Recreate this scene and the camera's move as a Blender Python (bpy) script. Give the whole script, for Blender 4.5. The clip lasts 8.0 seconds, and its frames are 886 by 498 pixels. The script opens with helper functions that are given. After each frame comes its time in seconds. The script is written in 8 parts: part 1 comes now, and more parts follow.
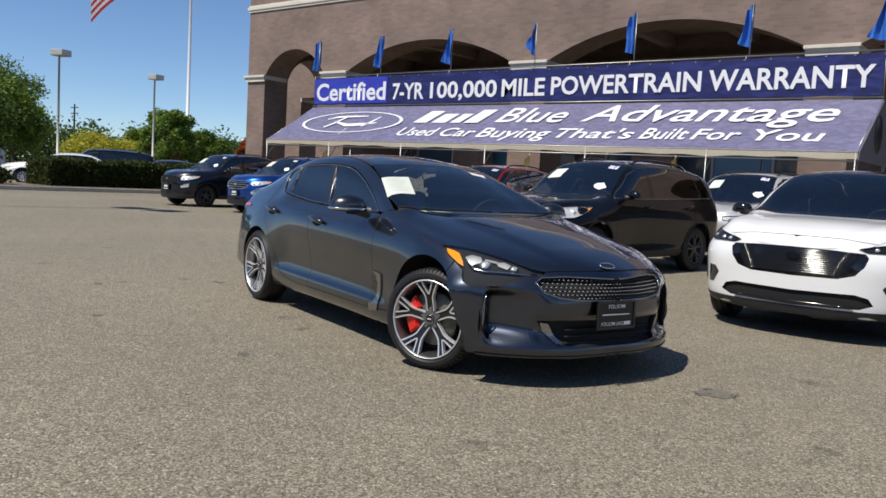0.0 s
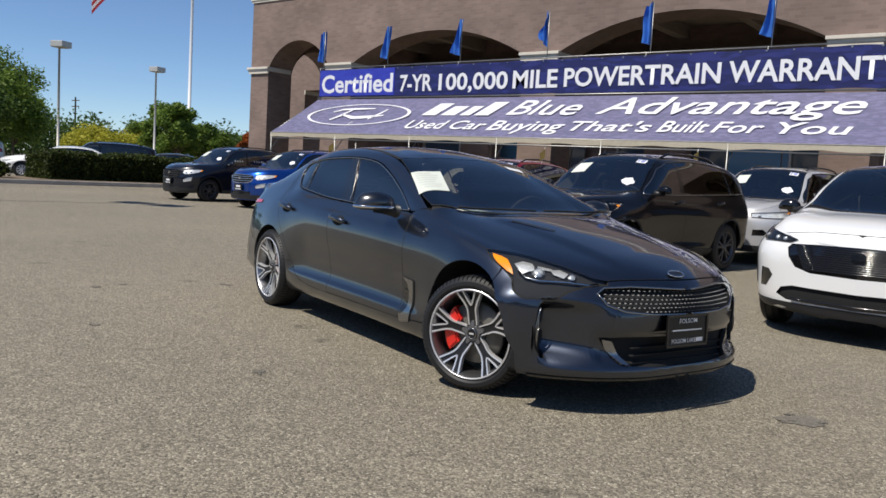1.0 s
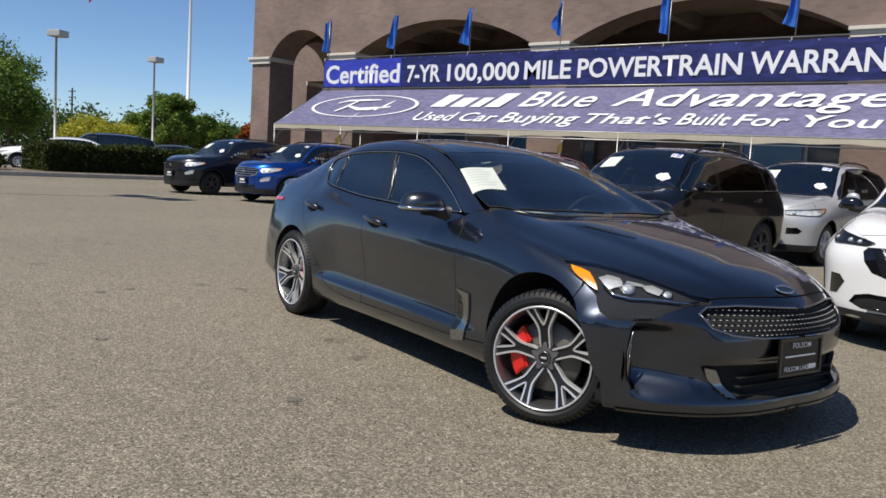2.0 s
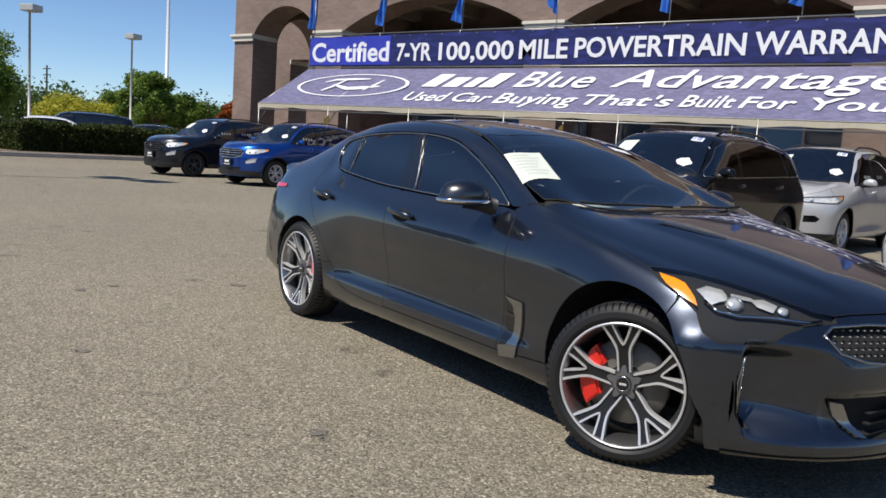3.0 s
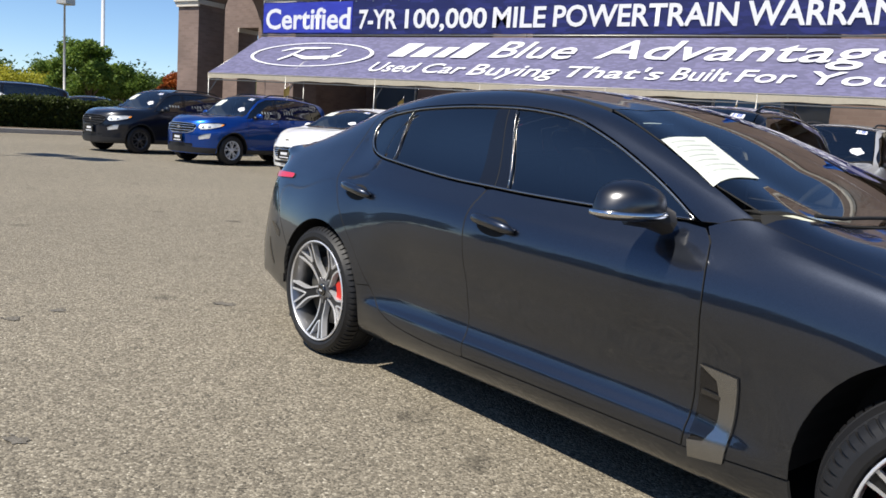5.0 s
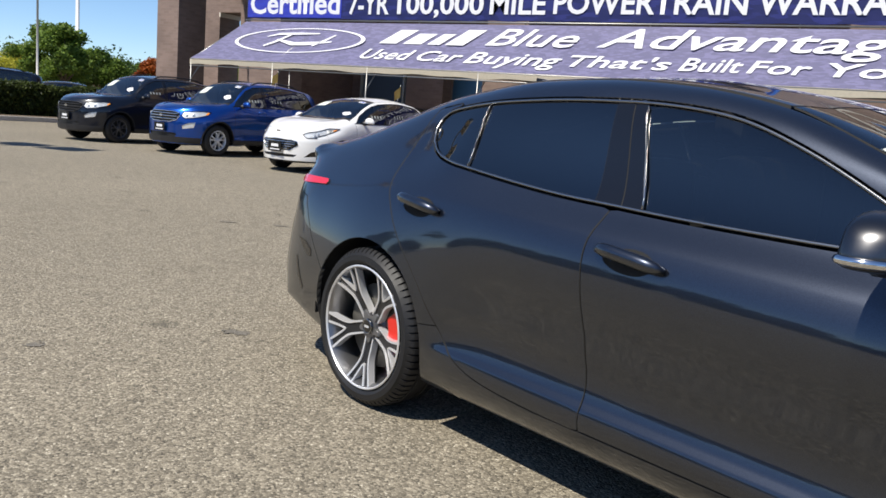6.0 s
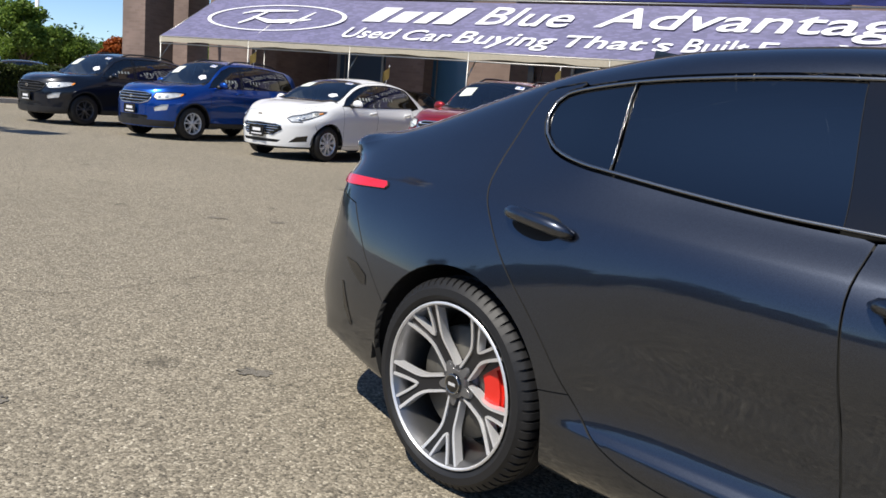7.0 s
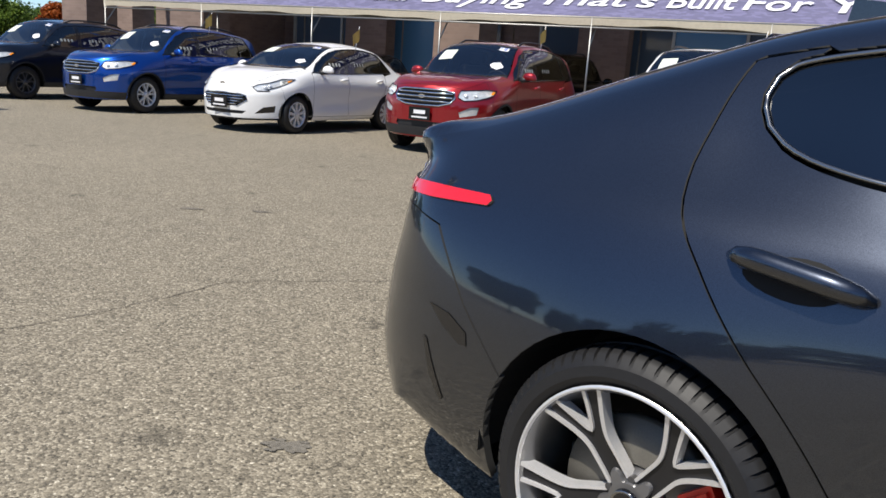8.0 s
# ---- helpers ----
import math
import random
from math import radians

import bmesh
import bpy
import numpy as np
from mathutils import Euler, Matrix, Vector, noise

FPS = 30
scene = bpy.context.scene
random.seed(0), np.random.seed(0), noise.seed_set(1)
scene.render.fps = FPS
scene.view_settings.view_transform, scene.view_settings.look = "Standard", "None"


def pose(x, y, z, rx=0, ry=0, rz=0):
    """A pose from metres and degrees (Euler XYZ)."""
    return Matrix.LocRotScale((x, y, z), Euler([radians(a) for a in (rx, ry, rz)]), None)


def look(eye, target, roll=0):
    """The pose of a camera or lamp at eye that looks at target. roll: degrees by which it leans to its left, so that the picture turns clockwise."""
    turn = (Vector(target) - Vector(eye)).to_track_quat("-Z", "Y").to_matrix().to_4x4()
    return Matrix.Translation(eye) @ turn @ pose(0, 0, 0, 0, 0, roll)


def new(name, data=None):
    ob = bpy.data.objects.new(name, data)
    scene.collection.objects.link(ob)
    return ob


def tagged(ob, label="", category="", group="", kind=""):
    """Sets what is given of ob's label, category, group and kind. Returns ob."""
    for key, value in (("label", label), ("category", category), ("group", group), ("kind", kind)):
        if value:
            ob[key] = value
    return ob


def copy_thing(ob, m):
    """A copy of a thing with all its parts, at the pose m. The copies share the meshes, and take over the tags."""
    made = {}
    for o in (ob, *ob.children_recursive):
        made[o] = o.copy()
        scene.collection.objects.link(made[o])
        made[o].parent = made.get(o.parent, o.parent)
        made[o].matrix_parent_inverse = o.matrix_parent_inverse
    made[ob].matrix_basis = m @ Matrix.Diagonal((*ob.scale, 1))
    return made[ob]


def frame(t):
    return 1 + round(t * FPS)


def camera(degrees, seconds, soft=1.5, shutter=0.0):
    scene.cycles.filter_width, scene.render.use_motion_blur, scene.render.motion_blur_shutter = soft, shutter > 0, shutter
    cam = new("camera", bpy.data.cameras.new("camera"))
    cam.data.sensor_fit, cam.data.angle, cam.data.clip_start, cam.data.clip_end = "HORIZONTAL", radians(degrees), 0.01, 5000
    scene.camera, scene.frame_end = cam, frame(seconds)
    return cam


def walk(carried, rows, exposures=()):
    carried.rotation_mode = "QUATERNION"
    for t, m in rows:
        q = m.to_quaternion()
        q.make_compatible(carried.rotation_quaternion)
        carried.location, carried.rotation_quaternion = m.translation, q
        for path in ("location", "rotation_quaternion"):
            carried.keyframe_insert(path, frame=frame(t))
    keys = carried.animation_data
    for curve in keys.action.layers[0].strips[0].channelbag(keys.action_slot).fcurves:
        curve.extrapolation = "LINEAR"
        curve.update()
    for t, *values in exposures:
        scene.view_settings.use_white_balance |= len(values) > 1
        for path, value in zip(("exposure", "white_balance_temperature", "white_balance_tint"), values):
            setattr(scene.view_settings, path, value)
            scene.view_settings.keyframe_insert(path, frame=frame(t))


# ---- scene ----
cam = camera(57.8, 8.0, soft=1.6)
PATH = [
    (0, (0.544, 0.659, 1.196), (-0.688, 2.225, 1.027), 3.4),
    (0.5, (0.251, 0.799, 1.198), (-0.985, 2.364, 1.035), 3.6),
    (1, (-0.033, 1.001, 1.189), (-1.266, 2.565, 1.005), 3.5),
    (1.5, (-0.349, 1.159, 1.179), (-1.58, 2.723, 0.98), 3.6),
    (2, (-0.695, 1.29, 1.192), (-1.921, 2.858, 0.99), 3.7),
    (2.2, (-0.822, 1.35, 1.177), (-2.043, 2.919, 0.955), 3.8),
    (3.3, (-1.567, 1.746, 1.191), (-2.721, 3.362, 0.947), 4.0),
    (3.5, (-1.694, 1.817, 1.171), (-2.826, 3.449, 0.932), 4.1),
    (4, (-1.996, 2.024, 1.184), (-3.111, 3.667, 0.941), 4.6),
    (4.5, (-2.373, 2.191, 1.17), (-3.467, 3.845, 0.918), 4.6),
    (4.7, (-2.511, 2.262, 1.176), (-3.593, 3.922, 0.901), 4.4),
    (5.8, (-3.347, 2.787, 1.15), (-4.369, 4.477, 0.835), 4.7),
    (6, (-3.5, 2.857, 1.172), (-4.513, 4.552, 0.854), 4.8),
    (6.5, (-3.893, 3.13, 1.151), (-4.871, 4.843, 0.822), 4.8),
    (7, (-4.316, 3.372, 1.141), (-5.256, 5.101, 0.788), 5.1),
    (7.5, (-4.717, 3.623, 1.147), (-5.602, 5.37, 0.741), 4.2),
    (8, (-5.091, 3.924, 1.148), (-5.923, 5.69, 0.713), 4.0),
]
walk(cam, [(t, look(eye, target, roll)) for t, eye, target, roll in PATH], exposures=[(0, 0.05), (1, 0.04), (2, 0.03), (3.5, 0.23), (4.7, 0.32), (6, 0.35), (8, 0.36)])

# ---- daylight ----
SUN_DIR = Vector((-0.22, -0.97, 1.62)).normalized()     # towards the sun
world = bpy.data.worlds.new("world")
scene.world = world
world.use_nodes = True
wn, wl = world.node_tree.nodes, world.node_tree.links
sky = wn.new("ShaderNodeTexSky")
sky.sky_type = 'NISHITA'
sky.sun_disc = False
sky.sun_elevation = math.asin(SUN_DIR.z)
sky.sun_rotation = math.atan2(SUN_DIR.x, SUN_DIR.y)
sky.air_density, sky.dust_density, sky.ozone_density, sky.altitude = 1.0, 0.1, 6.0, 2500
wl.new(sky.outputs[0], wn["Background"].inputs[0])
wn["Background"].inputs[1].default_value = 0.115
sun = new("sun", bpy.data.lights.new("sun", 'SUN'))
sun.data.energy, sun.data.angle, sun.data.color = 5.0, radians(0.55), (1.0, 0.94, 0.84)
sun.matrix_world = look(SUN_DIR * 50, (0, 0, 0))


# ---- materials ----
def mat(name, color, rough=0.6, metal=0.0, coat=0.0, trans=0.0, ior=1.45, spec=0.5, vary=0.0, vary_scale=6.0, bump=0.0, bump_scale=60.0, emit=0.0):
    """A Principled surface; vary adds soft tone variation, bump a fine relief, both in object metres."""
    m = bpy.data.materials.new(name)
    m.use_nodes = True
    nt = m.node_tree
    b = nt.nodes["Principled BSDF"]
    b.inputs["Base Color"].default_value = (*color, 1)
    b.inputs["Roughness"].default_value = rough
    b.inputs["Metallic"].default_value = metal
    b.inputs["Coat Weight"].default_value = coat
    b.inputs["Coat Roughness"].default_value = 0.03
    b.inputs["Transmission Weight"].default_value = trans
    b.inputs["IOR"].default_value = ior
    b.inputs["Specular IOR Level"].default_value = spec
    tc = nt.nodes.new("ShaderNodeTexCoord")
    if vary:
        n1 = nt.nodes.new("ShaderNodeTexNoise"); n1.inputs["Scale"].default_value = vary_scale; n1.inputs["Detail"].default_value = 6
        n2 = nt.nodes.new("ShaderNodeTexNoise"); n2.inputs["Scale"].default_value = vary_scale * 9; n2.inputs["Detail"].default_value = 3
        ad = nt.nodes.new("ShaderNodeMath"); ad.operation = 'ADD'
        rp = nt.nodes.new("ShaderNodeMapRange")
        rp.inputs["From Min"].default_value, rp.inputs["From Max"].default_value = 0.7, 1.3
        rp.inputs["To Min"].default_value, rp.inputs["To Max"].default_value = 1 - vary, 1 + vary
        mx = nt.nodes.new("ShaderNodeMix"); mx.data_type = 'RGBA'; mx.blend_type = 'MULTIPLY'; mx.inputs[0].default_value = 1
        mx.inputs[6].default_value = (*color, 1)
        nt.links.new(tc.outputs["Object"], n1.inputs["Vector"]); nt.links.new(tc.outputs["Object"], n2.inputs["Vector"])
        nt.links.new(n1.outputs["Fac"], ad.inputs[0]); nt.links.new(n2.outputs["Fac"], ad.inputs[1])
        nt.links.new(ad.outputs[0], rp.inputs["Value"]); nt.links.new(rp.outputs[0], mx.inputs[7])
        nt.links.new(mx.outputs[2], b.inputs["Base Color"])
    if bump:
        nb = nt.nodes.new("ShaderNodeTexNoise"); nb.inputs["Scale"].default_value = bump_scale; nb.inputs["Detail"].default_value = 4
        bp = nt.nodes.new("ShaderNodeBump"); bp.inputs["Strength"].default_value = bump; bp.inputs["Distance"].default_value = 0.01
        nt.links.new(tc.outputs["Object"], nb.inputs["Vector"]); nt.links.new(nb.outputs["Fac"], bp.inputs["Height"])
        nt.links.new(bp.outputs["Normal"], b.inputs["Normal"])
    return m


def paint(name, color, metal=0.0, rough=0.4, flake=0.0):
    """Automotive paint: a base coat under clear lacquer, with fine metal flake."""
    m = mat(name, color, rough, metal, coat=1.0)
    nt = m.node_tree
    b = nt.nodes["Principled BSDF"]
    b.inputs["Coat IOR"].default_value = 1.5
    tc = nt.nodes.new("ShaderNodeTexCoord")
    if flake:
        v = nt.nodes.new("ShaderNodeTexVoronoi"); v.inputs["Scale"].default_value = 900
        r = nt.nodes.new("ShaderNodeMapRange"); r.inputs["To Min"].default_value, r.inputs["To Max"].default_value = 1 - flake, 1 + flake
        mx = nt.nodes.new("ShaderNodeMix"); mx.data_type = 'RGBA'; mx.blend_type = 'MULTIPLY'; mx.inputs[0].default_value = 1
        mx.inputs[6].default_value = (*color, 1)
        nt.links.new(tc.outputs["Object"], v.inputs["Vector"]); nt.links.new(v.outputs["Color"], r.inputs["Value"])
        nt.links.new(r.outputs[0], mx.inputs[7]); nt.links.new(mx.outputs[2], b.inputs["Base Color"])
    # faint dust on the lacquer
    n = nt.nodes.new("ShaderNodeTexNoise"); n.inputs["Scale"].default_value = 3.0; n.inputs["Detail"].default_value = 8
    r2 = nt.nodes.new("ShaderNodeMapRange"); r2.inputs["To Min"].default_value, r2.inputs["To Max"].default_value = 0.01, 0.07
    nt.links.new(tc.outputs["Object"], n.inputs["Vector"]); nt.links.new(n.outputs["Fac"], r2.inputs["Value"])
    nt.links.new(r2.outputs[0], b.inputs["Coat Roughness"])
    return m


def ground_material():
    """Worn chip-seal asphalt: pale stones in a grey-brown binder, with broad stains and drips."""
    m = mat("asphalt", (0.2, 0.18, 0.15), 0.9)
    nt = m.node_tree
    N, L = nt.nodes, nt.links
    b = N["Principled BSDF"]
    tc = N.new("ShaderNodeTexCoord")
    stone = N.new("ShaderNodeTexVoronoi"); stone.inputs["Scale"].default_value = 105
    fine = N.new("ShaderNodeTexVoronoi"); fine.inputs["Scale"].default_value = 230
    big = N.new("ShaderNodeTexNoise"); big.inputs["Scale"].default_value = 0.35; big.inputs["Detail"].default_value = 7
    mid = N.new("ShaderNodeTexNoise"); mid.inputs["Scale"].default_value = 5.0; mid.inputs["Detail"].default_value = 6
    for n in (stone, fine, big, mid):
        L.new(tc.outputs["Object"], n.inputs["Vector"])
    ramp = N.new("ShaderNodeValToRGB")
    e = ramp.color_ramp.elements
    e[0].position, e[0].color = 0.0, (0.022, 0.020, 0.016, 1)
    e[1].position, e[1].color = 1.0, (0.80, 0.74, 0.61, 1)
    for p, c in ((0.22, (0.112, 0.097, 0.072)), (0.56, (0.208, 0.181, 0.134)), (0.80, (0.312, 0.274, 0.205)), (0.93, (0.44, 0.395, 0.305))):
        k = ramp.color_ramp.elements.new(p); k.color = (*c, 1)
    sep = N.new("ShaderNodeSeparateColor"); L.new(stone.outputs["Color"], sep.inputs[0])
    sep2 = N.new("ShaderNodeSeparateColor"); L.new(fine.outputs["Color"], sep2.inputs[0])
    mixv = N.new("ShaderNodeMix"); mixv.inputs[0].default_value = 0.35
    L.new(sep.outputs[0], mixv.inputs[2]); L.new(sep2.outputs[0], mixv.inputs[3])
    L.new(mixv.outputs[0], ramp.inputs[0])
    tone = N.new("ShaderNodeMapRange")
    tone.inputs["From Min"].default_value, tone.inputs["From Max"].default_value = 0.3, 0.7
    tone.inputs["To Min"].default_value, tone.inputs["To Max"].default_value = 0.84, 1.14
    ad = N.new("ShaderNodeMath"); ad.operation = 'MULTIPLY_ADD'; ad.inputs[1].default_value = 0.45
    L.new(mid.outputs["Fac"], ad.inputs[0])
    sb = N.new("ShaderNodeMath"); sb.operation = 'MULTIPLY'; sb.inputs[1].default_value = 0.55
    L.new(big.outputs["Fac"], sb.inputs[0]); L.new(sb.outputs[0], ad.inputs[2]); L.new(ad.outputs[0], tone.inputs["Value"])
    mu = N.new("ShaderNodeMix"); mu.data_type = 'RGBA'; mu.blend_type = 'MULTIPLY'; mu.inputs[0].default_value = 1
    L.new(ramp.outputs[0], mu.inputs[6]); L.new(tone.outputs[0], mu.inputs[7])
    # oil spots
    spot = N.new("ShaderNodeTexVoronoi"); spot.voronoi_dimensions = '2D'; spot.inputs["Scale"].default_value = 0.5
    wob = N.new("ShaderNodeTexNoise"); wob.inputs["Scale"].default_value = 9.0
    wv = N.new("ShaderNodeVectorMath"); wv.operation = 'MULTIPLY_ADD'; wv.inputs[1].default_value = (0.22, 0.22, 0.22)
    L.new(tc.outputs["Object"], wob.inputs["Vector"]); L.new(wob.outputs["Color"], wv.inputs[0]); L.new(tc.outputs["Object"], wv.inputs[2])
    L.new(wv.outputs[0], spot.inputs["Vector"])
    sr = N.new("ShaderNodeMapRange"); sr.inputs["From Min"].default_value, sr.inputs["From Max"].default_value = 0.012, 0.045
    sr.inputs["To Min"].default_value, sr.inputs["To Max"].default_value = 0.55, 1.0
    L.new(spot.outputs["Distance"], sr.inputs["Value"])
    mu2 = N.new("ShaderNodeMix"); mu2.data_type = 'RGBA'; mu2.blend_type = 'MULTIPLY'; mu2.inputs[0].default_value = 1
    L.new(mu.outputs[2], mu2.inputs[6]); L.new(sr.outputs[0], mu2.inputs[7])
    L.new(mu2.outputs[2], b.inputs["Base Color"])
    bp = N.new("ShaderNodeBump"); bp.inputs["Strength"].default_value = 0.55; bp.inputs["Distance"].default_value = 0.006; bp.invert = True
    L.new(stone.outputs["Distance"], bp.inputs["Height"]); L.new(bp.outputs["Normal"], b.inputs["Normal"])
    return m


def brick_material(name="brick", tint=(1, 1, 1)):
    """Small brown bricks in running bond on any upright face."""
    m = mat(name, (0.25, 0.17, 0.13), 0.85)
    nt = m.node_tree
    N, L = nt.nodes, nt.links
    b = N["Principled BSDF"]
    tc = N.new("ShaderNodeTexCoord")
    sp = N.new("ShaderNodeSeparateXYZ"); L.new(tc.outputs["Object"], sp.inputs[0])
    ad = N.new("ShaderNodeMath"); ad.operation = 'ADD'; L.new(sp.outputs[0], ad.inputs[0]); L.new(sp.outputs[1], ad.inputs[1])
    cb = N.new("ShaderNodeCombineXYZ"); L.new(ad.outputs[0], cb.inputs[0]); L.new(sp.outputs[2], cb.inputs[1])
    br = N.new("ShaderNodeTexBrick")
    br.inputs["Scale"].default_value = 1.0
    br.inputs["Brick Width"].default_value, br.inputs["Row Height"].default_value = 0.30, 0.10
    br.inputs["Mortar Size"].default_value = 0.006
    br.inputs["Color1"].default_value = (0.19 * tint[0], 0.135 * tint[1], 0.112 * tint[2], 1)
    br.inputs["Color2"].default_value = (0.235 * tint[0], 0.170 * tint[1], 0.142 * tint[2], 1)
    br.inputs["Mortar"].default_value = (0.22 * tint[0], 0.17 * tint[1], 0.145 * tint[2], 1)
    L.new(cb.outputs[0], br.inputs["Vector"])
    n = N.new("ShaderNodeTexNoise"); n.inputs["Scale"].default_value = 0.8; n.inputs["Detail"].default_value = 8
    L.new(tc.outputs["Object"], n.inputs["Vector"])
    r = N.new("ShaderNodeMapRange"); r.inputs["From Min"].default_value, r.inputs["From Max"].default_value = 0.3, 0.7
    r.inputs["To Min"].default_value, r.inputs["To Max"].default_value = 0.82, 1.15
    L.new(n.outputs["Fac"], r.inputs["Value"])
    mu = N.new("ShaderNodeMix"); mu.data_type = 'RGBA'; mu.blend_type = 'MULTIPLY'; mu.inputs[0].default_value = 1
    L.new(br.outputs["Color"], mu.inputs[6]); L.new(r.outputs[0], mu.inputs[7]); L.new(mu.outputs[2], b.inputs["Base Color"])
    bp = N.new("ShaderNodeBump"); bp.inputs["Strength"].default_value = 0.4; bp.inputs["Distance"].default_value = 0.006; bp.invert = True
    L.new(br.outputs["Fac"], bp.inputs["Height"]); L.new(bp.outputs["Normal"], b.inputs["Normal"])
    return m


def banner_material(name, dark, light, rough=0.45, fine=1.0):
    """Printed vinyl with a faint scatter of lighter slanted dashes."""
    m = mat(name, dark, rough)
    nt = m.node_tree
    N, L = nt.nodes, nt.links
    b = N["Principled BSDF"]
    tc = N.new("ShaderNodeTexCoord")
    mp = N.new("ShaderNodeMapping"); mp.inputs["Scale"].default_value = (2.2 * fine, 1.0 * fine, 9.0 * fine); mp.inputs["Rotation"].default_value = (0, 0.25, 0)
    L.new(tc.outputs["Object"], mp.inputs["Vector"])
    v = N.new("ShaderNodeTexVoronoi"); v.inputs["Scale"].default_value = 1.3; v.distance = 'CHEBYCHEV'
    L.new(mp.outputs[0], v.inputs["Vector"])
    sp = N.new("ShaderNodeSeparateColor"); L.new(v.outputs["Color"], sp.inputs[0])
    r = N.new("ShaderNodeMapRange"); r.inputs["From Min"].default_value, r.inputs["From Max"].default_value = 0.45, 0.75
    L.new(sp.outputs[0], r.inputs["Value"])
    mx = N.new("ShaderNodeMix"); mx.data_type = 'RGBA'
    mx.inputs[6].default_value, mx.inputs[7].default_value = (*dark, 1), (*light, 1)
    L.new(r.outputs[0], mx.inputs[0]); L.new(mx.outputs[2], b.inputs["Base Color"])
    n = N.new("ShaderNodeTexNoise"); n.inputs["Scale"].default_value = 1.1; n.inputs["Detail"].default_value = 3
    bp = N.new("ShaderNodeBump"); bp.inputs["Strength"].default_value = 0.25; bp.inputs["Distance"].default_value = 0.15
    L.new(tc.outputs["Object"], n.inputs["Vector"]); L.new(n.outputs["Fac"], bp.inputs["Height"]); L.new(bp.outputs["Normal"], b.inputs["Normal"])
    return m


def leaf_material(name, c0, c1):
    """Leaves of two mixed greens that let some light through."""
    m = mat(name, c0, 0.55, spec=0.3)
    nt = m.node_tree
    b = nt.nodes["Principled BSDF"]
    g = nt.nodes.new("ShaderNodeNewGeometry")
    mx = nt.nodes.new("ShaderNodeMix"); mx.data_type = 'RGBA'
    mx.inputs[6].default_value, mx.inputs[7].default_value = (*c0, 1), (*c1, 1)
    t = nt.nodes.new("ShaderNodeBsdfTranslucent")
    sh = nt.nodes.new("ShaderNodeMixShader"); sh.inputs[0].default_value = 0.4
    nt.links.new(g.outputs["Random Per Island"], mx.inputs[0]); nt.links.new(mx.outputs[2], b.inputs["Base Color"]); nt.links.new(mx.outputs[2], t.inputs[0])
    nt.links.new(b.outputs[0], sh.inputs[1]); nt.links.new(t.outputs[0], sh.inputs[2]); nt.links.new(sh.outputs[0], nt.nodes["Material Output"].inputs[0])
    return m


def glass(name, tint, rough=0.0, ior=1.52):
    """Car glass: a clear tinted sheet that mirrors the sky."""
    m = bpy.data.materials.new(name)
    m.use_nodes = True
    nt = m.node_tree
    N, L = nt.nodes, nt.links
    N.remove(N["Principled BSDF"])
    t = N.new("ShaderNodeBsdfTransparent"); t.inputs[0].default_value = (*tint, 1)
    g = N.new("ShaderNodeBsdfGlossy"); g.inputs["Roughness"].default_value = rough; g.inputs[0].default_value = (1, 1, 1, 1)
    f = N.new("ShaderNodeFresnel"); f.inputs[0].default_value = ior
    mx = N.new("ShaderNodeMixShader")
    L.new(f.outputs[0], mx.inputs[0]); L.new(t.outputs[0], mx.inputs[1]); L.new(g.outputs[0], mx.inputs[2])
    L.new(mx.outputs[0], N["Material Output"].inputs[0])
    return m


ASPHALT = ground_material()
BRICK = brick_material()
BRICK_BASE = brick_material("brick_base", (0.95, 0.9, 0.9))
CONCRETE = mat("concrete", (0.42, 0.39, 0.35), 0.85, vary=0.12, vary_scale=3, bump=0.3)
PALE_KERB = mat("pale_kerb", (0.58, 0.56, 0.52), 0.8, vary=0.1)
TRIM_STONE = mat("trim_stone", (0.62, 0.57, 0.49), 0.8, vary=0.08, vary_scale=2)
BEAM = mat("beam", (0.26, 0.22, 0.19), 0.8, vary=0.15)
HUB_GREY = mat("hub_grey", (0.20, 0.20, 0.205), 0.35, 0.7)
GALV = mat("galvanised", (0.30, 0.30, 0.29), 0.42, 0.85, vary=0.1, vary_scale=10)
GREY_STEEL = mat("painted_steel", (0.46, 0.45, 0.42), 0.5, 0.3, vary=0.1)
WHITE_STEEL = mat("white_steel", (0.72, 0.72, 0.72), 0.4, 0.1)
FABRIC = mat("cream_fabric", (0.42, 0.375, 0.29), 0.9, vary=0.08, vary_scale=2)
BANNER = banner_material("banner_vinyl", (0.012, 0.015, 0.085), (0.022, 0.026, 0.14))
BANNER2 = banner_material("banner_blue_box", (0.03, 0.04, 0.36), (0.035, 0.05, 0.40))
AWNING = banner_material("awning_vinyl", (0.122, 0.117, 0.195), (0.165, 0.156, 0.262), 0.5, 2.6)
WHITE_INK = mat("white_ink", (0.72, 0.72, 0.74), 0.5)
BLACK_VINYL = mat("black_vinyl", (0.03, 0.03, 0.035), 0.5)
GREY_VINYL = mat("grey_vinyl", (0.16, 0.16, 0.18), 0.55, vary=0.1)
FLAG_BLUE = mat("flag_blue", (0.03, 0.14, 0.50), 0.6, vary=0.2, vary_scale=5)
FLAG_YEL = mat("flag_yellow", (0.62, 0.40, 0.10), 0.7)
WINDOW_GLASS = mat("window_glass", (0.07, 0.10, 0.14), 0.08, spec=0.8)
PANE_REFLECTION = mat("pane_reflection", (0.10, 0.24, 0.42), 0.15)
LEAF = leaf_material("leaf", (0.055, 0.105, 0.018), (0.20, 0.29, 0.045))
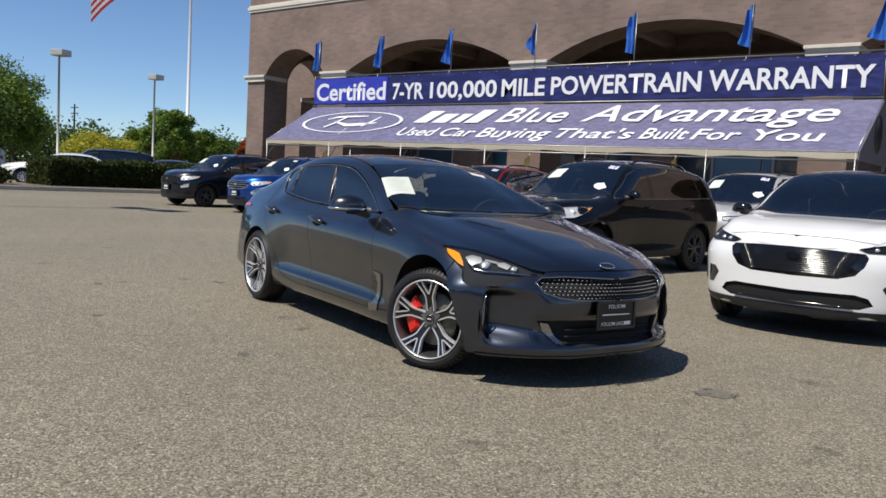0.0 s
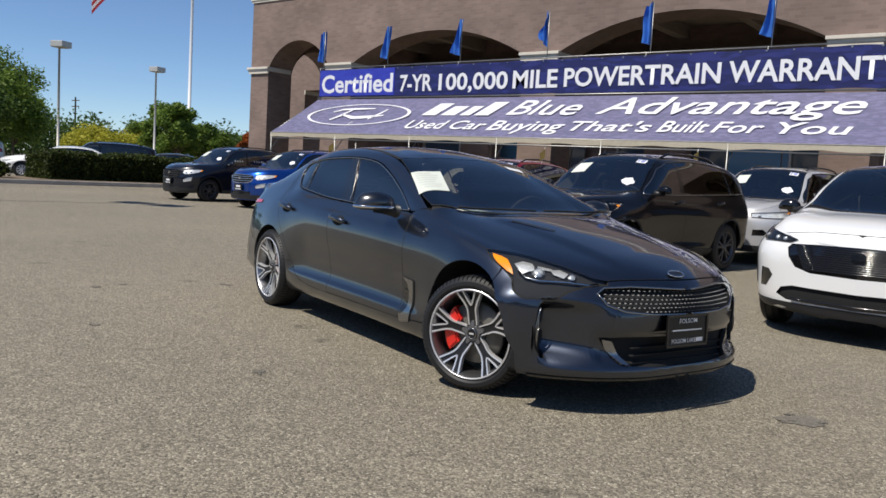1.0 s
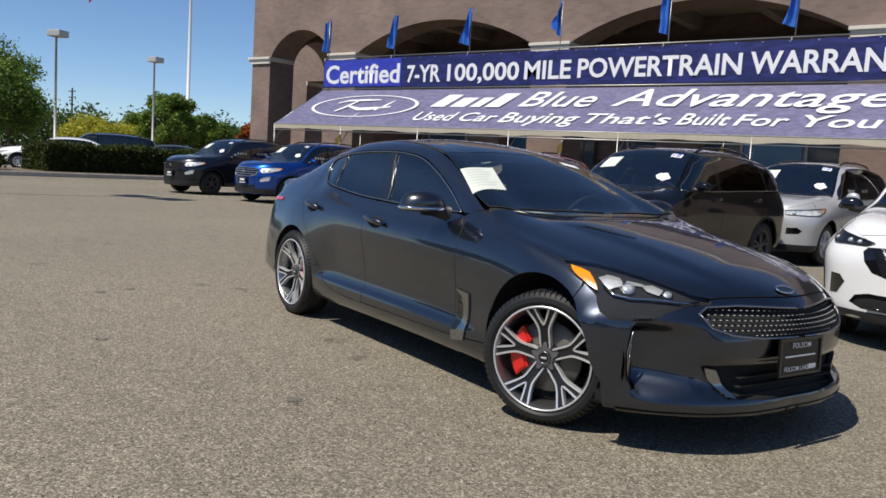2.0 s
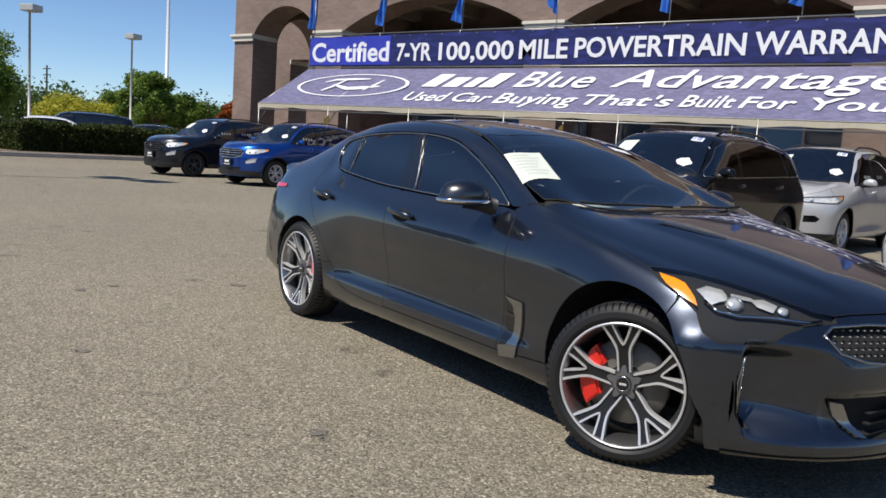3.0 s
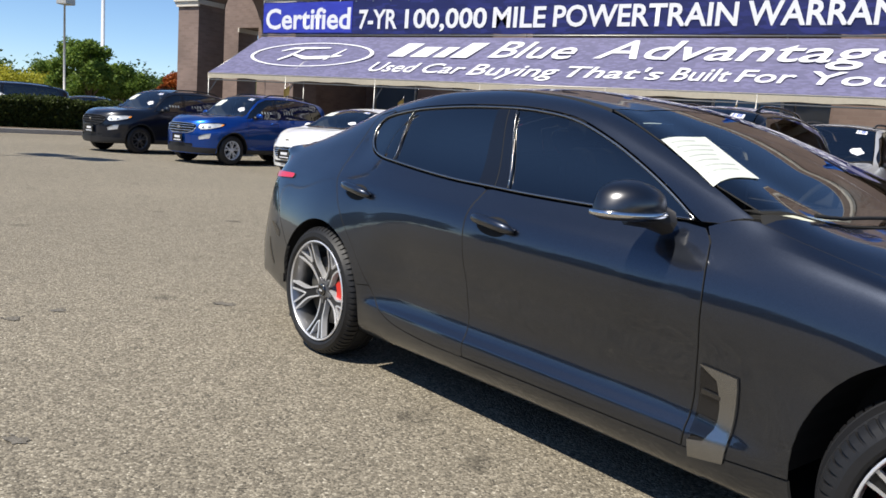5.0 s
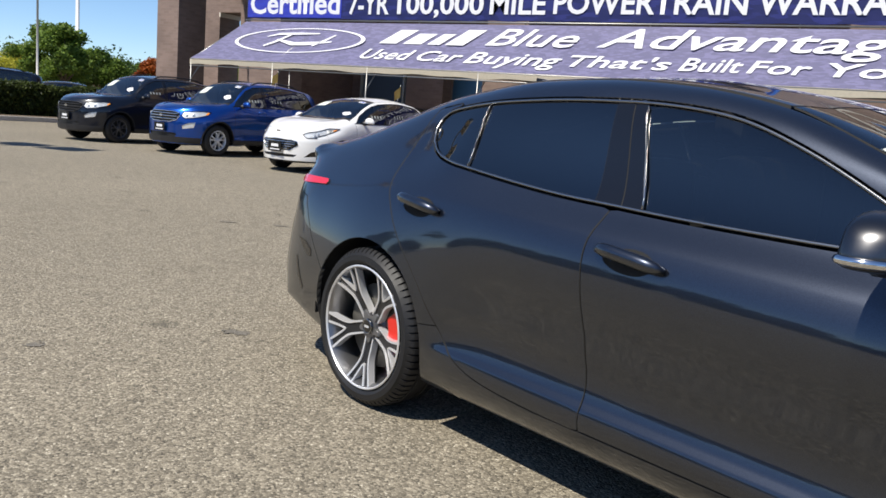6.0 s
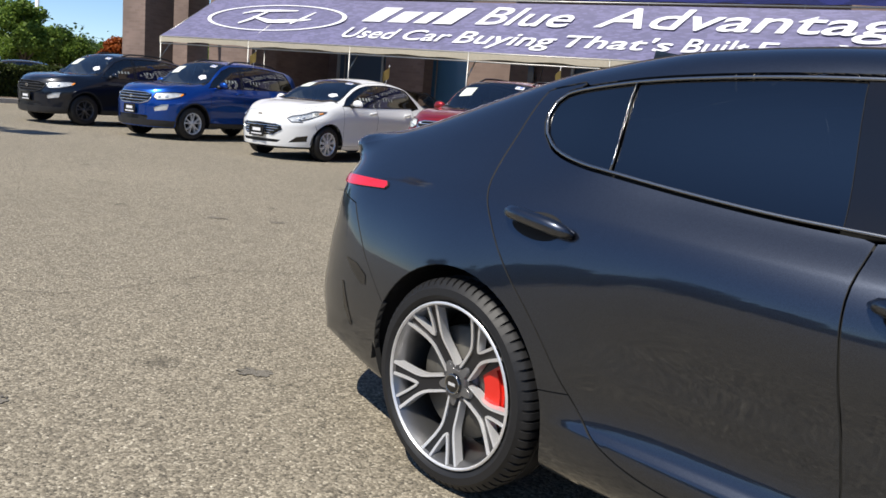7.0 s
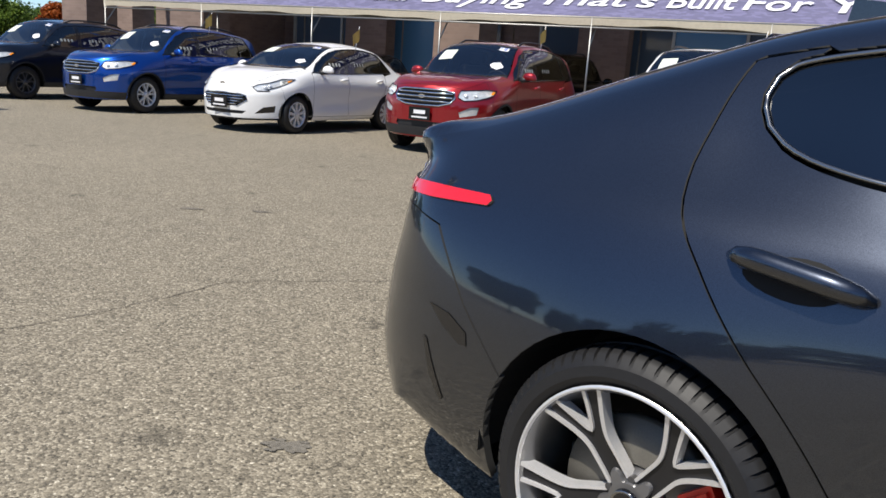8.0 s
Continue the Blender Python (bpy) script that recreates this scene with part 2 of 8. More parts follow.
LEAF_DARK = leaf_material("leaf_dark", (0.035, 0.07, 0.016), (0.10, 0.155, 0.035))
LEAF_YEL = leaf_material("leaf_yellow", (0.28, 0.28, 0.03), (0.48, 0.45, 0.05))
LEAF_RED = leaf_material("leaf_red", (0.28, 0.06, 0.012), (0.42, 0.12, 0.02))
HEDGE_LEAF = leaf_material("hedge_leaf", (0.010, 0.020, 0.005), (0.085, 0.110, 0.024))
# near black: stands for the shade deep between the hedge's leaves
HEDGE_SHADE_CORE = mat("hedge_shade_core", (0.012, 0.018, 0.006), 0.9)
BARK = mat("bark", (0.10, 0.075, 0.05), 0.9, vary=0.2, bump=0.5, bump_scale=20)
SOIL = mat("soil", (0.16, 0.12, 0.08), 0.95, vary=0.25, vary_scale=4)
RUBBER = mat("rubber", (0.011, 0.011, 0.012), 0.55, vary=0.15, vary_scale=9)
BLACK_PLASTIC = mat("black_plastic", (0.018, 0.018, 0.02), 0.45)
GLOSS_BLACK = mat("gloss_black", (0.006, 0.006, 0.007), 0.12, coat=0.6)
# also the dark put on folded panel edges and behind handles for their shade
UNDER = mat("underbody", (0.012, 0.012, 0.012), 0.85)
CHROME = mat("chrome", (0.75, 0.75, 0.76), 0.10, 1.0)
SATIN = mat("satin_chrome", (0.34, 0.34, 0.34), 0.26, 1.0)
MACHINED = mat("machined_alloy", (0.76, 0.76, 0.77), 0.34, 0.6, vary=0.06, vary_scale=20)
ALLOY = mat("silver_alloy", (0.68, 0.68, 0.69), 0.38, 0.4)
GUNMETAL = mat("gunmetal_alloy", (0.10, 0.10, 0.105), 0.34, 0.6)
SPOKE_GREY = mat("spoke_grey", (0.032, 0.032, 0.034), 0.36, 0.5)
BARREL = mat("barrel_grey", (0.26, 0.26, 0.265), 0.30, 0.9)
DISC_STEEL = mat("brake_disc", (0.13, 0.122, 0.105), 0.55, 0.5, vary=0.1, vary_scale=30)
CALIPER = mat("caliper_red", (0.62, 0.020, 0.012), 0.30, coat=0.5)
AMBER = mat("amber_lens", (0.85, 0.30, 0.01), 0.15, coat=0.7)
RED_LENS = mat("red_lens", (0.62, 0.012, 0.022), 0.14, coat=0.8)
LAMP_DARK = mat("lamp_bowl", (0.007, 0.007, 0.008), 0.45)
LAMP_LENS = mat("lamp_projector", (0.70, 0.73, 0.77), 0.14, 0.6)
TINT = glass("tinted_glass", (0.02, 0.024, 0.028), ior=2.1)
SCREEN = glass("windscreen_glass", (0.46, 0.52, 0.53), ior=2.2)
CLEAR = glass("lamp_glass", (0.9, 0.92, 0.93))
INTERIOR = mat("cabin_trim", (0.012, 0.012, 0.013), 0.75)
CLEAR_TINT = glass("side_glass", (0.22, 0.25, 0.25), ior=2.0)
INTERIOR_GREY = mat("grey_cabin_trim", (0.07, 0.07, 0.068), 0.75)
PAPER = mat("paper", (0.60, 0.63, 0.56), 0.8)
INK = mat("grey_ink", (0.46, 0.48, 0.44), 0.8)
STICKER_BLUE = mat("sticker_blue", (0.06, 0.12, 0.45), 0.5)
PLATE_BLACK = mat("plate_black", (0.008, 0.008, 0.009), 0.3)


# ---- building blocks ----
def mesh_from(name, verts, faces, smooth=False):
    me = bpy.data.meshes.new(name)
    me.from_pydata([tuple(v) for v in verts], [], faces)
    if smooth:
        me.polygons.foreach_set("use_smooth", [True] * len(me.polygons))
    me.update()
    return me


def add(name, me, material, parent=None, label=""):
    ob = new(name, me)
    if material and not me.materials:
        me.materials.append(material)
    if material in (CLEAR, SCREEN):
        ob.visible_shadow = False
    if parent:
        ob.parent = parent
    if label:
        ob["label"] = label
    return ob


def part(name, bm, material, parent=None, label="", smooth=False):
    """Links a bmesh as one mesh object under a thing or part."""
    me = bpy.data.meshes.new(name)
    if smooth:
        for f in bm.faces:
            f.smooth = True
    bm.to_mesh(me)
    bm.free()
    return add(name, me, material, parent, label)


def box(bm, x0, x1, y0, y1, z0, z1, bevel=0.0):
    r = bmesh.ops.create_cube(bm, size=1.0, matrix=Matrix.Translation(((x0 + x1) / 2, (y0 + y1) / 2, (z0 + z1) / 2)) @ Matrix.Diagonal((x1 - x0, y1 - y0, z1 - z0, 1)))
    if bevel:
        es = list({e for v in r["verts"] for e in v.link_edges})
        bmesh.ops.bevel(bm, geom=es, offset=bevel, segments=2, affect='EDGES', profile=0.6)
    return r["verts"]


def boxed(name, x0, x1, y0, y1, z0, z1, material, parent=None, label="", bevel=0.0):
    bm = bmesh.new()
    box(bm, x0, x1, y0, y1, z0, z1, bevel)
    return part(name, bm, material, parent, label)


def tube(bm, points, radius, sides=8, closed=False, taper=None):
    """A round bar along points."""
    pts = [Vector(p) for p in points]
    n = len(pts)
    rings = []
    up = Vector((0, 0, 1))
    for i, p in enumerate(pts):
        a = pts[(i - 1) % n] if (closed or i > 0) else p
        c = pts[(i + 1) % n] if (closed or i < n - 1) else p
        d = (c - a).normalized()
        s = d.cross(up)
        if s.length < 1e-3:
            s = d.cross(Vector((1, 0, 0)))
        s.normalize()
        w = s.cross(d)
        r = radius if taper is None else taper[i]
        rings.append([bm.verts.new(p + (s * math.cos(2 * math.pi * k / sides) + w * math.sin(2 * math.pi * k / sides)) * r) for k in range(sides)])
    m = n if closed else n - 1
    for i in range(m):
        A, B = rings[i], rings[(i + 1) % n]
        for k in range(sides):
            f = bm.faces.new((A[k], A[(k + 1) % sides], B[(k + 1) % sides], B[k]))
            f.smooth = True
    if not closed:
        bm.faces.new(rings[0]); bm.faces.new(rings[-1][::-1])


def bar(name, points, radius, material, parent=None, label="", sides=8, closed=False):
    bm = bmesh.new()
    tube(bm, points, radius, sides, closed)
    bmesh.ops.recalc_face_normals(bm, faces=bm.faces[:])
    return part(name, bm, material, parent, label)


def lathe(profile, segs=48, axis='Y'):
    """A turned solid: profile of (offset along the axis, radius)."""
    verts, faces = [], []
    n = len(profile)
    for k in range(segs):
        a = 2 * math.pi * k / segs
        for o, r in profile:
            verts.append((r * math.cos(a), o, r * math.sin(a)) if axis == 'Y' else (r * math.cos(a), r * math.sin(a), o))
    for k in range(segs):
        q = (k + 1) % segs
        for i in range(n - 1):
            faces.append((k * n + i, q * n + i, q * n + i + 1, k * n + i + 1))
    return verts, faces


def lathe_part(name, profile, segs, material, parent, label="", axis='Y', smooth=True):
    v, f = lathe(profile, segs, axis)
    bm = bmesh.new()
    vs = [bm.verts.new(p) for p in v]
    for q in f:
        try:
            bm.faces.new([vs[i] for i in q])
        except ValueError:
            pass
    bmesh.ops.remove_doubles(bm, verts=bm.verts[:], dist=1e-5)
    bmesh.ops.recalc_face_normals(bm, faces=bm.faces[:])
    return part(name, bm, material, parent, label, smooth)


def prism(bm, outline, d0, d1, plane):
    """An outline (u, v) pushed from d0 to d1 across its plane."""
    def at(u, v, d):
        return {"xz": (u, d, v), "yz": (d, u, v), "xy": (u, v, d)}[plane]
    A = [bm.verts.new(at(u, v, d0)) for u, v in outline]
    B = [bm.verts.new(at(u, v, d1)) for u, v in outline]
    bm.faces.new(A); bm.faces.new(B[::-1])
    n = len(A)
    for i in range(n):
        bm.faces.new((A[i], B[i], B[(i + 1) % n], A[(i + 1) % n]))
    bmesh.ops.recalc_face_normals(bm, faces=bm.faces[:])


def lettering(name, text, width, height, material, parent, m, bold=0.0, shear=0.0, label="", depth=0.004):
    """Words in the built-in font, stretched to width x height, lying in local x (reading), z (up), facing -y; m places the lower left corner."""
    cu = bpy.data.curves.new("lettering", 'FONT')
    cu.body, cu.size, cu.offset, cu.shear, cu.extrude, cu.resolution_u = text, 1.0, bold, shear, 0.0, 3
    tmp = bpy.data.objects.new("lettering", cu)
    scene.collection.objects.link(tmp)
    bpy.context.view_layer.update()
    me = bpy.data.meshes.new_from_object(tmp.evaluated_get(bpy.context.evaluated_depsgraph_get()))
    bpy.data.objects.remove(tmp)
    co = np.zeros(len(me.vertices) * 3)
    me.vertices.foreach_get("co", co)
    co = co.reshape(-1, 3)
    lo, hi = co.min(0), co.max(0)
    out = np.zeros_like(co)
    out[:, 0] = (co[:, 0] - lo[0]) / (hi[0] - lo[0]) * width
    out[:, 2] = (co[:, 1] - lo[1]) / (hi[1] - lo[1]) * height
    out[:, 1] = -depth
    out = np.array([tuple(m @ Vector(p)) for p in out])
    me.vertices.foreach_set("co", out.ravel())
    me.update()
    me.materials.clear()
    return add(name, me, material, parent, label)


def curve_of(keys):
    """A smooth curve through (x, value) keys, without overshoot."""
    keys = sorted(keys)
    xs = np.array([k[0] for k in keys], float)
    ys = np.array([k[1] for k in keys], float)
    h = np.diff(xs)
    d = np.diff(ys) / h
    m = np.zeros(len(xs))
    m[0], m[-1] = d[0], d[-1]
    for i in range(1, len(xs) - 1):
        if d[i - 1] * d[i] > 0:
            w1, w2 = 2 * h[i] + h[i - 1], h[i] + 2 * h[i - 1]
            m[i] = (w1 + w2) / (w1 / d[i - 1] + w2 / d[i])

    def f(x):
        x = min(max(x, xs[0]), xs[-1])
        i = int(min(np.searchsorted(xs, x, side='right') - 1, len(xs) - 2))
        t = (x - xs[i]) / h[i]
        return float((2 * t**3 - 3 * t**2 + 1) * ys[i] + (t**3 - 2 * t**2 + t) * h[i] * m[i] + (-2 * t**3 + 3 * t**2) * ys[i + 1] + (t**3 - t**2) * h[i] * m[i + 1])
    return f


def smooth(pts, step=0.025):
    """A soft curve through the given points."""
    p = [np.array(q, float) for q in pts]
    p = [2 * p[0] - p[1]] + p + [2 * p[-1] - p[-2]]
    out = []
    for k in range(1, len(p) - 2):
        a, b, c, d = p[k - 1:k + 3]
        la, lb, lc = (max(np.linalg.norm(v), 1e-6) ** 0.5 for v in (b - a, c - b, d - c))
        m1 = (b - a) / la * lb * lb / (la + lb) + (c - b) * la / (la + lb)
        m2 = (c - b) * lc / (lb + lc) + (d - c) / lc * lb * lb / (lb + lc)
        n = max(1, int(lb * lb / step))
        for q in range(n):
            t = q / n
            out.append(tuple((2*t**3 - 3*t**2 + 1) * b + (t**3 - 2*t**2 + t) * m1 + (-2*t**3 + 3*t**2) * c + (t**3 - t**2) * m2))
    return out + [tuple(p[-2])]


# ---- car bodies: a smooth half shell from profile curves, cut into panels ----
from mathutils.bvhtree import BVHTree
from mathutils.geometry import delaunay_2d_cdt

SEG = (3, 4, 4, 3, 5, 8, 7, 12, 8, 10)      # samples between the section's knots, from the floor up to the roof's middle
ROW = [0]
for _s in SEG:
    ROW.append(ROW[-1] + _s)
BELT_ROW, RAIL_ROW = ROW[7], ROW[8]
NT = ROW[-1] + 1


def section(pts):
    """Smooth section through its knots; the roof's middle is level."""
    p = np.array(pts, float)
    ext = np.vstack([p[0] - (p[1] - p[0]), p, [-p[-2][0], p[-2][1]]])
    out = []
    for i in range(1, len(ext) - 2):
        a, b, c, d = ext[i - 1], ext[i], ext[i + 1], ext[i + 2]
        l0, l1, l2 = (max(np.linalg.norm(b - a), 1e-4), max(np.linalg.norm(c - b), 1e-4), max(np.linalg.norm(d - c), 1e-4))
        m1 = ((b - a) / l0 * l1 + (c - b) / l1 * l0) / (l0 + l1) * l1
        m2 = ((c - b) / l1 * l2 + (d - c) / l2 * l1) / (l1 + l2) * l1
        n = SEG[i - 1]
        for k in range(n):
            t = k / n
            out.append((2*t**3 - 3*t**2 + 1) * b + (t**3 - 2*t**2 + t) * m1 + (-2*t**3 + 3*t**2) * c + (t**3 - t**2) * m2)
    out.append(p[-1])
    return np.array(out)


class Shell:
    """The half shell (car's left, y >= 0) of a body: x ahead, z up, the origin on the ground midway between the axles."""

    def __init__(self, spec, stations=150):
        self.spec = spec
        c = {k: curve_of(v) for k, v in spec["curves"].items()}
        self.c = c
        xn, xt, x0f, x0r = spec["nose"], spec["tail"], spec["nose_from"], spec["tail_from"]
        pf, pr = spec.get("pf", 2.4), spec.get("pr", 2.6)
        k = np.linspace(0, 1, stations)
        a = np.sin((k - 0.5) * math.pi) * 0.5 + 0.5
        xs = xt + (xn - xt) * (0.55 * a + 0.45 * k)
        if "sculpt" in spec:          # even steps across the nose and the tail as well
            fs = np.linspace(0.03, 0.97, 46)
            xs = np.sort(np.concatenate([xs, x0f + (xn - x0f) * (1 - fs ** pf) ** (1 / pf), x0r - (x0r - xt) * (1 - fs[::2] ** pr) ** (1 / pr)]))
            xs = xs[np.concatenate([[True], np.diff(xs) > 2e-5])]
            stations = len(xs)
        face_f, face_r = curve_of(spec["face_f"]), curve_of(spec["face_r"])
        P = np.zeros((stations, NT, 3))
        for i, x in enumerate(xs):
            f = 1.0
            if x > x0f:
                f = max(1 - ((x - x0f) / (xn - x0f)) ** pf, 0) ** (1 / pf)
            if x < x0r:
                f = max(1 - ((x0r - x) / (x0r - xt)) ** pr, 0) ** (1 / pr)
            f = max(f, 0.0006)
            top, rw, rz = c["top"](x), c["rail_w"](x), c["rail_z"](x)
            sw, bot = c["sill_w"](x), c["bot"](x)
            bw, bz = c["belt_w"](x), c["belt_z"](x)
            hw, hz = c["sh_w"](x), c["sh_z"](x)
            mw, cw, lw = c["mid_w"](x), c["crease_w"](x), c["low_w"](x)
            zz = [bot, bot, bot + 0.025, c["low_z"](x), c["crease_z"](x), c["mid_z"](x), hz, bz, rz, rz + (top - rz) * 0.74, top]
            ww = [0, sw - 0.14, sw - 0.008, lw, cw, mw, hw, bw, rw, rw * 0.58, 0]
            s = section([(w * f, z) for w, z in zip(ww, zz)])
            P[i, :, 1], P[i, :, 2] = np.maximum(s[:, 0], 0), s[:, 1]
            P[i, :, 0] = x
            e = 1 - f
            if x > x0f:
                P[i, :, 0] += np.array([face_f(z) for z in s[:, 1]]) * e ** 0.7
            if x < x0r:
                P[i, :, 0] -= np.array([face_r(z) for z in s[:, 1]]) * e ** 0.7
        if "sculpt" in spec:
            P += spec["sculpt"](P[:, :, 0], P[:, :, 1], P[:, :, 2])
        self.P = P
        du = np.gradient(P, axis=0)
        dv = np.gradient(P, axis=1)
        N = np.cross(du, dv)
        ln = np.linalg.norm(N, axis=2, keepdims=True)
        N = N / np.maximum(ln, 1e-9)
        if N[stations // 2, ROW[6], 1] < 0:
            N = -N
        N[:, -1, 1] = 0
        N /= np.maximum(np.linalg.norm(N, axis=2, keepdims=True), 1e-9)
        self.N = N
        self.ns = stations
        V = [Vector(p) for p in P.reshape(-1, 3)]
        F, self.fuv = [], []
        for i in range(stations - 1):
            for j in range(NT - 1):
                q = i * NT + j
                F.append((q, q + NT, q + NT + 1)); self.fuv.append(((i, j), (i + 1, j), (i + 1, j + 1)))
                F.append((q, q + NT + 1, q + 1)); self.fuv.append(((i, j), (i + 1, j + 1), (i, j + 1)))
        self.V, self.F = V, F
        self.tree = BVHTree.FromPolygons(V, F)

    def uv_of(self, loc, idx):
        a, b, c = (self.V[k] for k in self.F[idx])
        v0, v1, v2 = b - a, c - a, loc - a
        d00, d01, d11, d20, d21 = v0.dot(v0), v0.dot(v1), v1.dot(v1), v2.dot(v0), v2.dot(v1)
        den = d00 * d11 - d01 * d01
        if abs(den) < 1e-14:
            return self.fuv[idx][0]
        s, t = (d11 * d20 - d01 * d21) / den, (d00 * d21 - d01 * d20) / den
        A, B, C = self.fuv[idx]
        return (A[0] + s * (B[0] - A[0]) + t * (C[0] - A[0]), A[1] + s * (B[1] - A[1]) + t * (C[1] - A[1]))

    def uv(self, tok):
        k, a, b = tok
        if k == 'R' or k == 'B':        # along the roof rail / belt row, at x = a, shifted b rows
            j = (RAIL_ROW if k == 'R' else BELT_ROW) + b
            col = self.P[:, int(j), 0]
            return (float(np.interp(a, col, np.arange(self.ns))), j)
        if k == 'U':
            return (a, b)
        if k == 's':
            o, d, near = Vector((a, 3, b)), Vector((0, -1, 0)), Vector((a, 0.85, b))
        elif k == 't':
            o, d, near = Vector((a, max(b, 0.002), 4)), Vector((0, 0, -1)), Vector((a, b, 1.2))
        elif k == 'f':
            o, d, near = Vector((6, max(a, 0.004), b)), Vector((-1, 0, 0)), Vector((self.spec["nose"], a, b))
        else:
            o, d, near = Vector((-6, max(a, 0.004), b)), Vector((1, 0, 0)), Vector((self.spec["tail"], a, b))
        loc, nor, idx, dist = self.tree.ray_cast(o, d)
        if loc is None:
            loc, nor, idx, dist = self.tree.find_nearest(near)
        u, v = self.uv_of(loc, idx)
        if (k == 't' and b < 0.004) and v > NT * 0.5:
            v = NT - 1
        if k in 'fr' and a < 0.004:
            if abs(nor.x) > 0.75:
                u = 0.0 if k == 'r' else self.ns - 1.0
            elif v > NT * 0.5:
                v = NT - 1
        return (u, v)

    def at(self, u, v):
        u, v = min(max(u, 0), self.ns - 1.0001), min(max(v, 0), NT - 1.0001)
        i, j = int(u), int(v)
        s, t = u - i, v - j
        w = ((1 - s) * (1 - t), s * (1 - t), (1 - s) * t, s * t)
        P, N = self.P, self.N
        p = w[0] * P[i, j] + w[1] * P[i + 1, j] + w[2] * P[i, j + 1] + w[3] * P[i + 1, j + 1]
        n = w[0] * N[i, j] + w[1] * N[i + 1, j] + w[2] * N[i, j + 1] + w[3] * N[i + 1, j + 1]
        return p, n / max(np.linalg.norm(n), 1e-9)

    def outline(self, toks, step=0.03):
        """Tokens to a dense loop of surface parameters."""
        out = []
        n = len(toks)
        for i in range(n):
            a, b = toks[i], toks[(i + 1) % n]
            if a[0] == b[0] and a[0] in 'stfr':
                k = max(1, int(math.hypot(a[1] - b[1], a[2] - b[2]) / step))
                for q in range(k):
                    out.append(self.uv((a[0], a[1] + (b[1] - a[1]) * q / k, a[2] + (b[2] - a[2]) * q / k)))
            elif a[0] == b[0] and a[0] in 'RB':
                k = max(1, int(abs(a[1] - b[1]) / step))
                for q in range(k):
                    out.append(self.uv((a[0], a[1] + (b[1] - a[1]) * q / k, a[2] + (b[2] - a[2]) * q / k)))
            else:
                ua, ub = self.uv(a), self.uv(b)
                pa, pb = self.at(*ua)[0], self.at(*ub)[0]
                k = max(1, int(np.linalg.norm(pa - pb) / step))
                for q in range(k):
                    out.append((ua[0] + (ub[0] - ua[0]) * q / k, ua[1] + (ub[1] - ua[1]) * q / k))
        keep = []
        for p in out:
            if not keep or abs(p[0] - keep[-1][0]) + abs(p[1] - keep[-1][1]) > 0.02:
                keep.append(p)
        return keep


def inside(pts, poly):
    """Which of the points lie within the loop."""
    x, y = pts[:, 0], pts[:, 1]
    r = np.zeros(len(pts), bool)
    n = len(poly)
    for i in range(n):
        x0, y0 = poly[i]
        x1, y1 = poly[(i + 1) % n]
        if y0 == y1:
            continue
        c = ((y0 > y) != (y1 > y)) & (x < (x1 - x0) * (y - y0) / (y1 - y0) + x0)
        r ^= c
    return r


def away(pts, poly, d):
    """Which of the points lie further than d from the loop's own points."""
    q = np.array(poly)
    r = np.ones(len(pts), bool)
    for k in range(0, len(q)):
        r &= ((pts - q[k]) ** 2).sum(1) > d * d
    return r


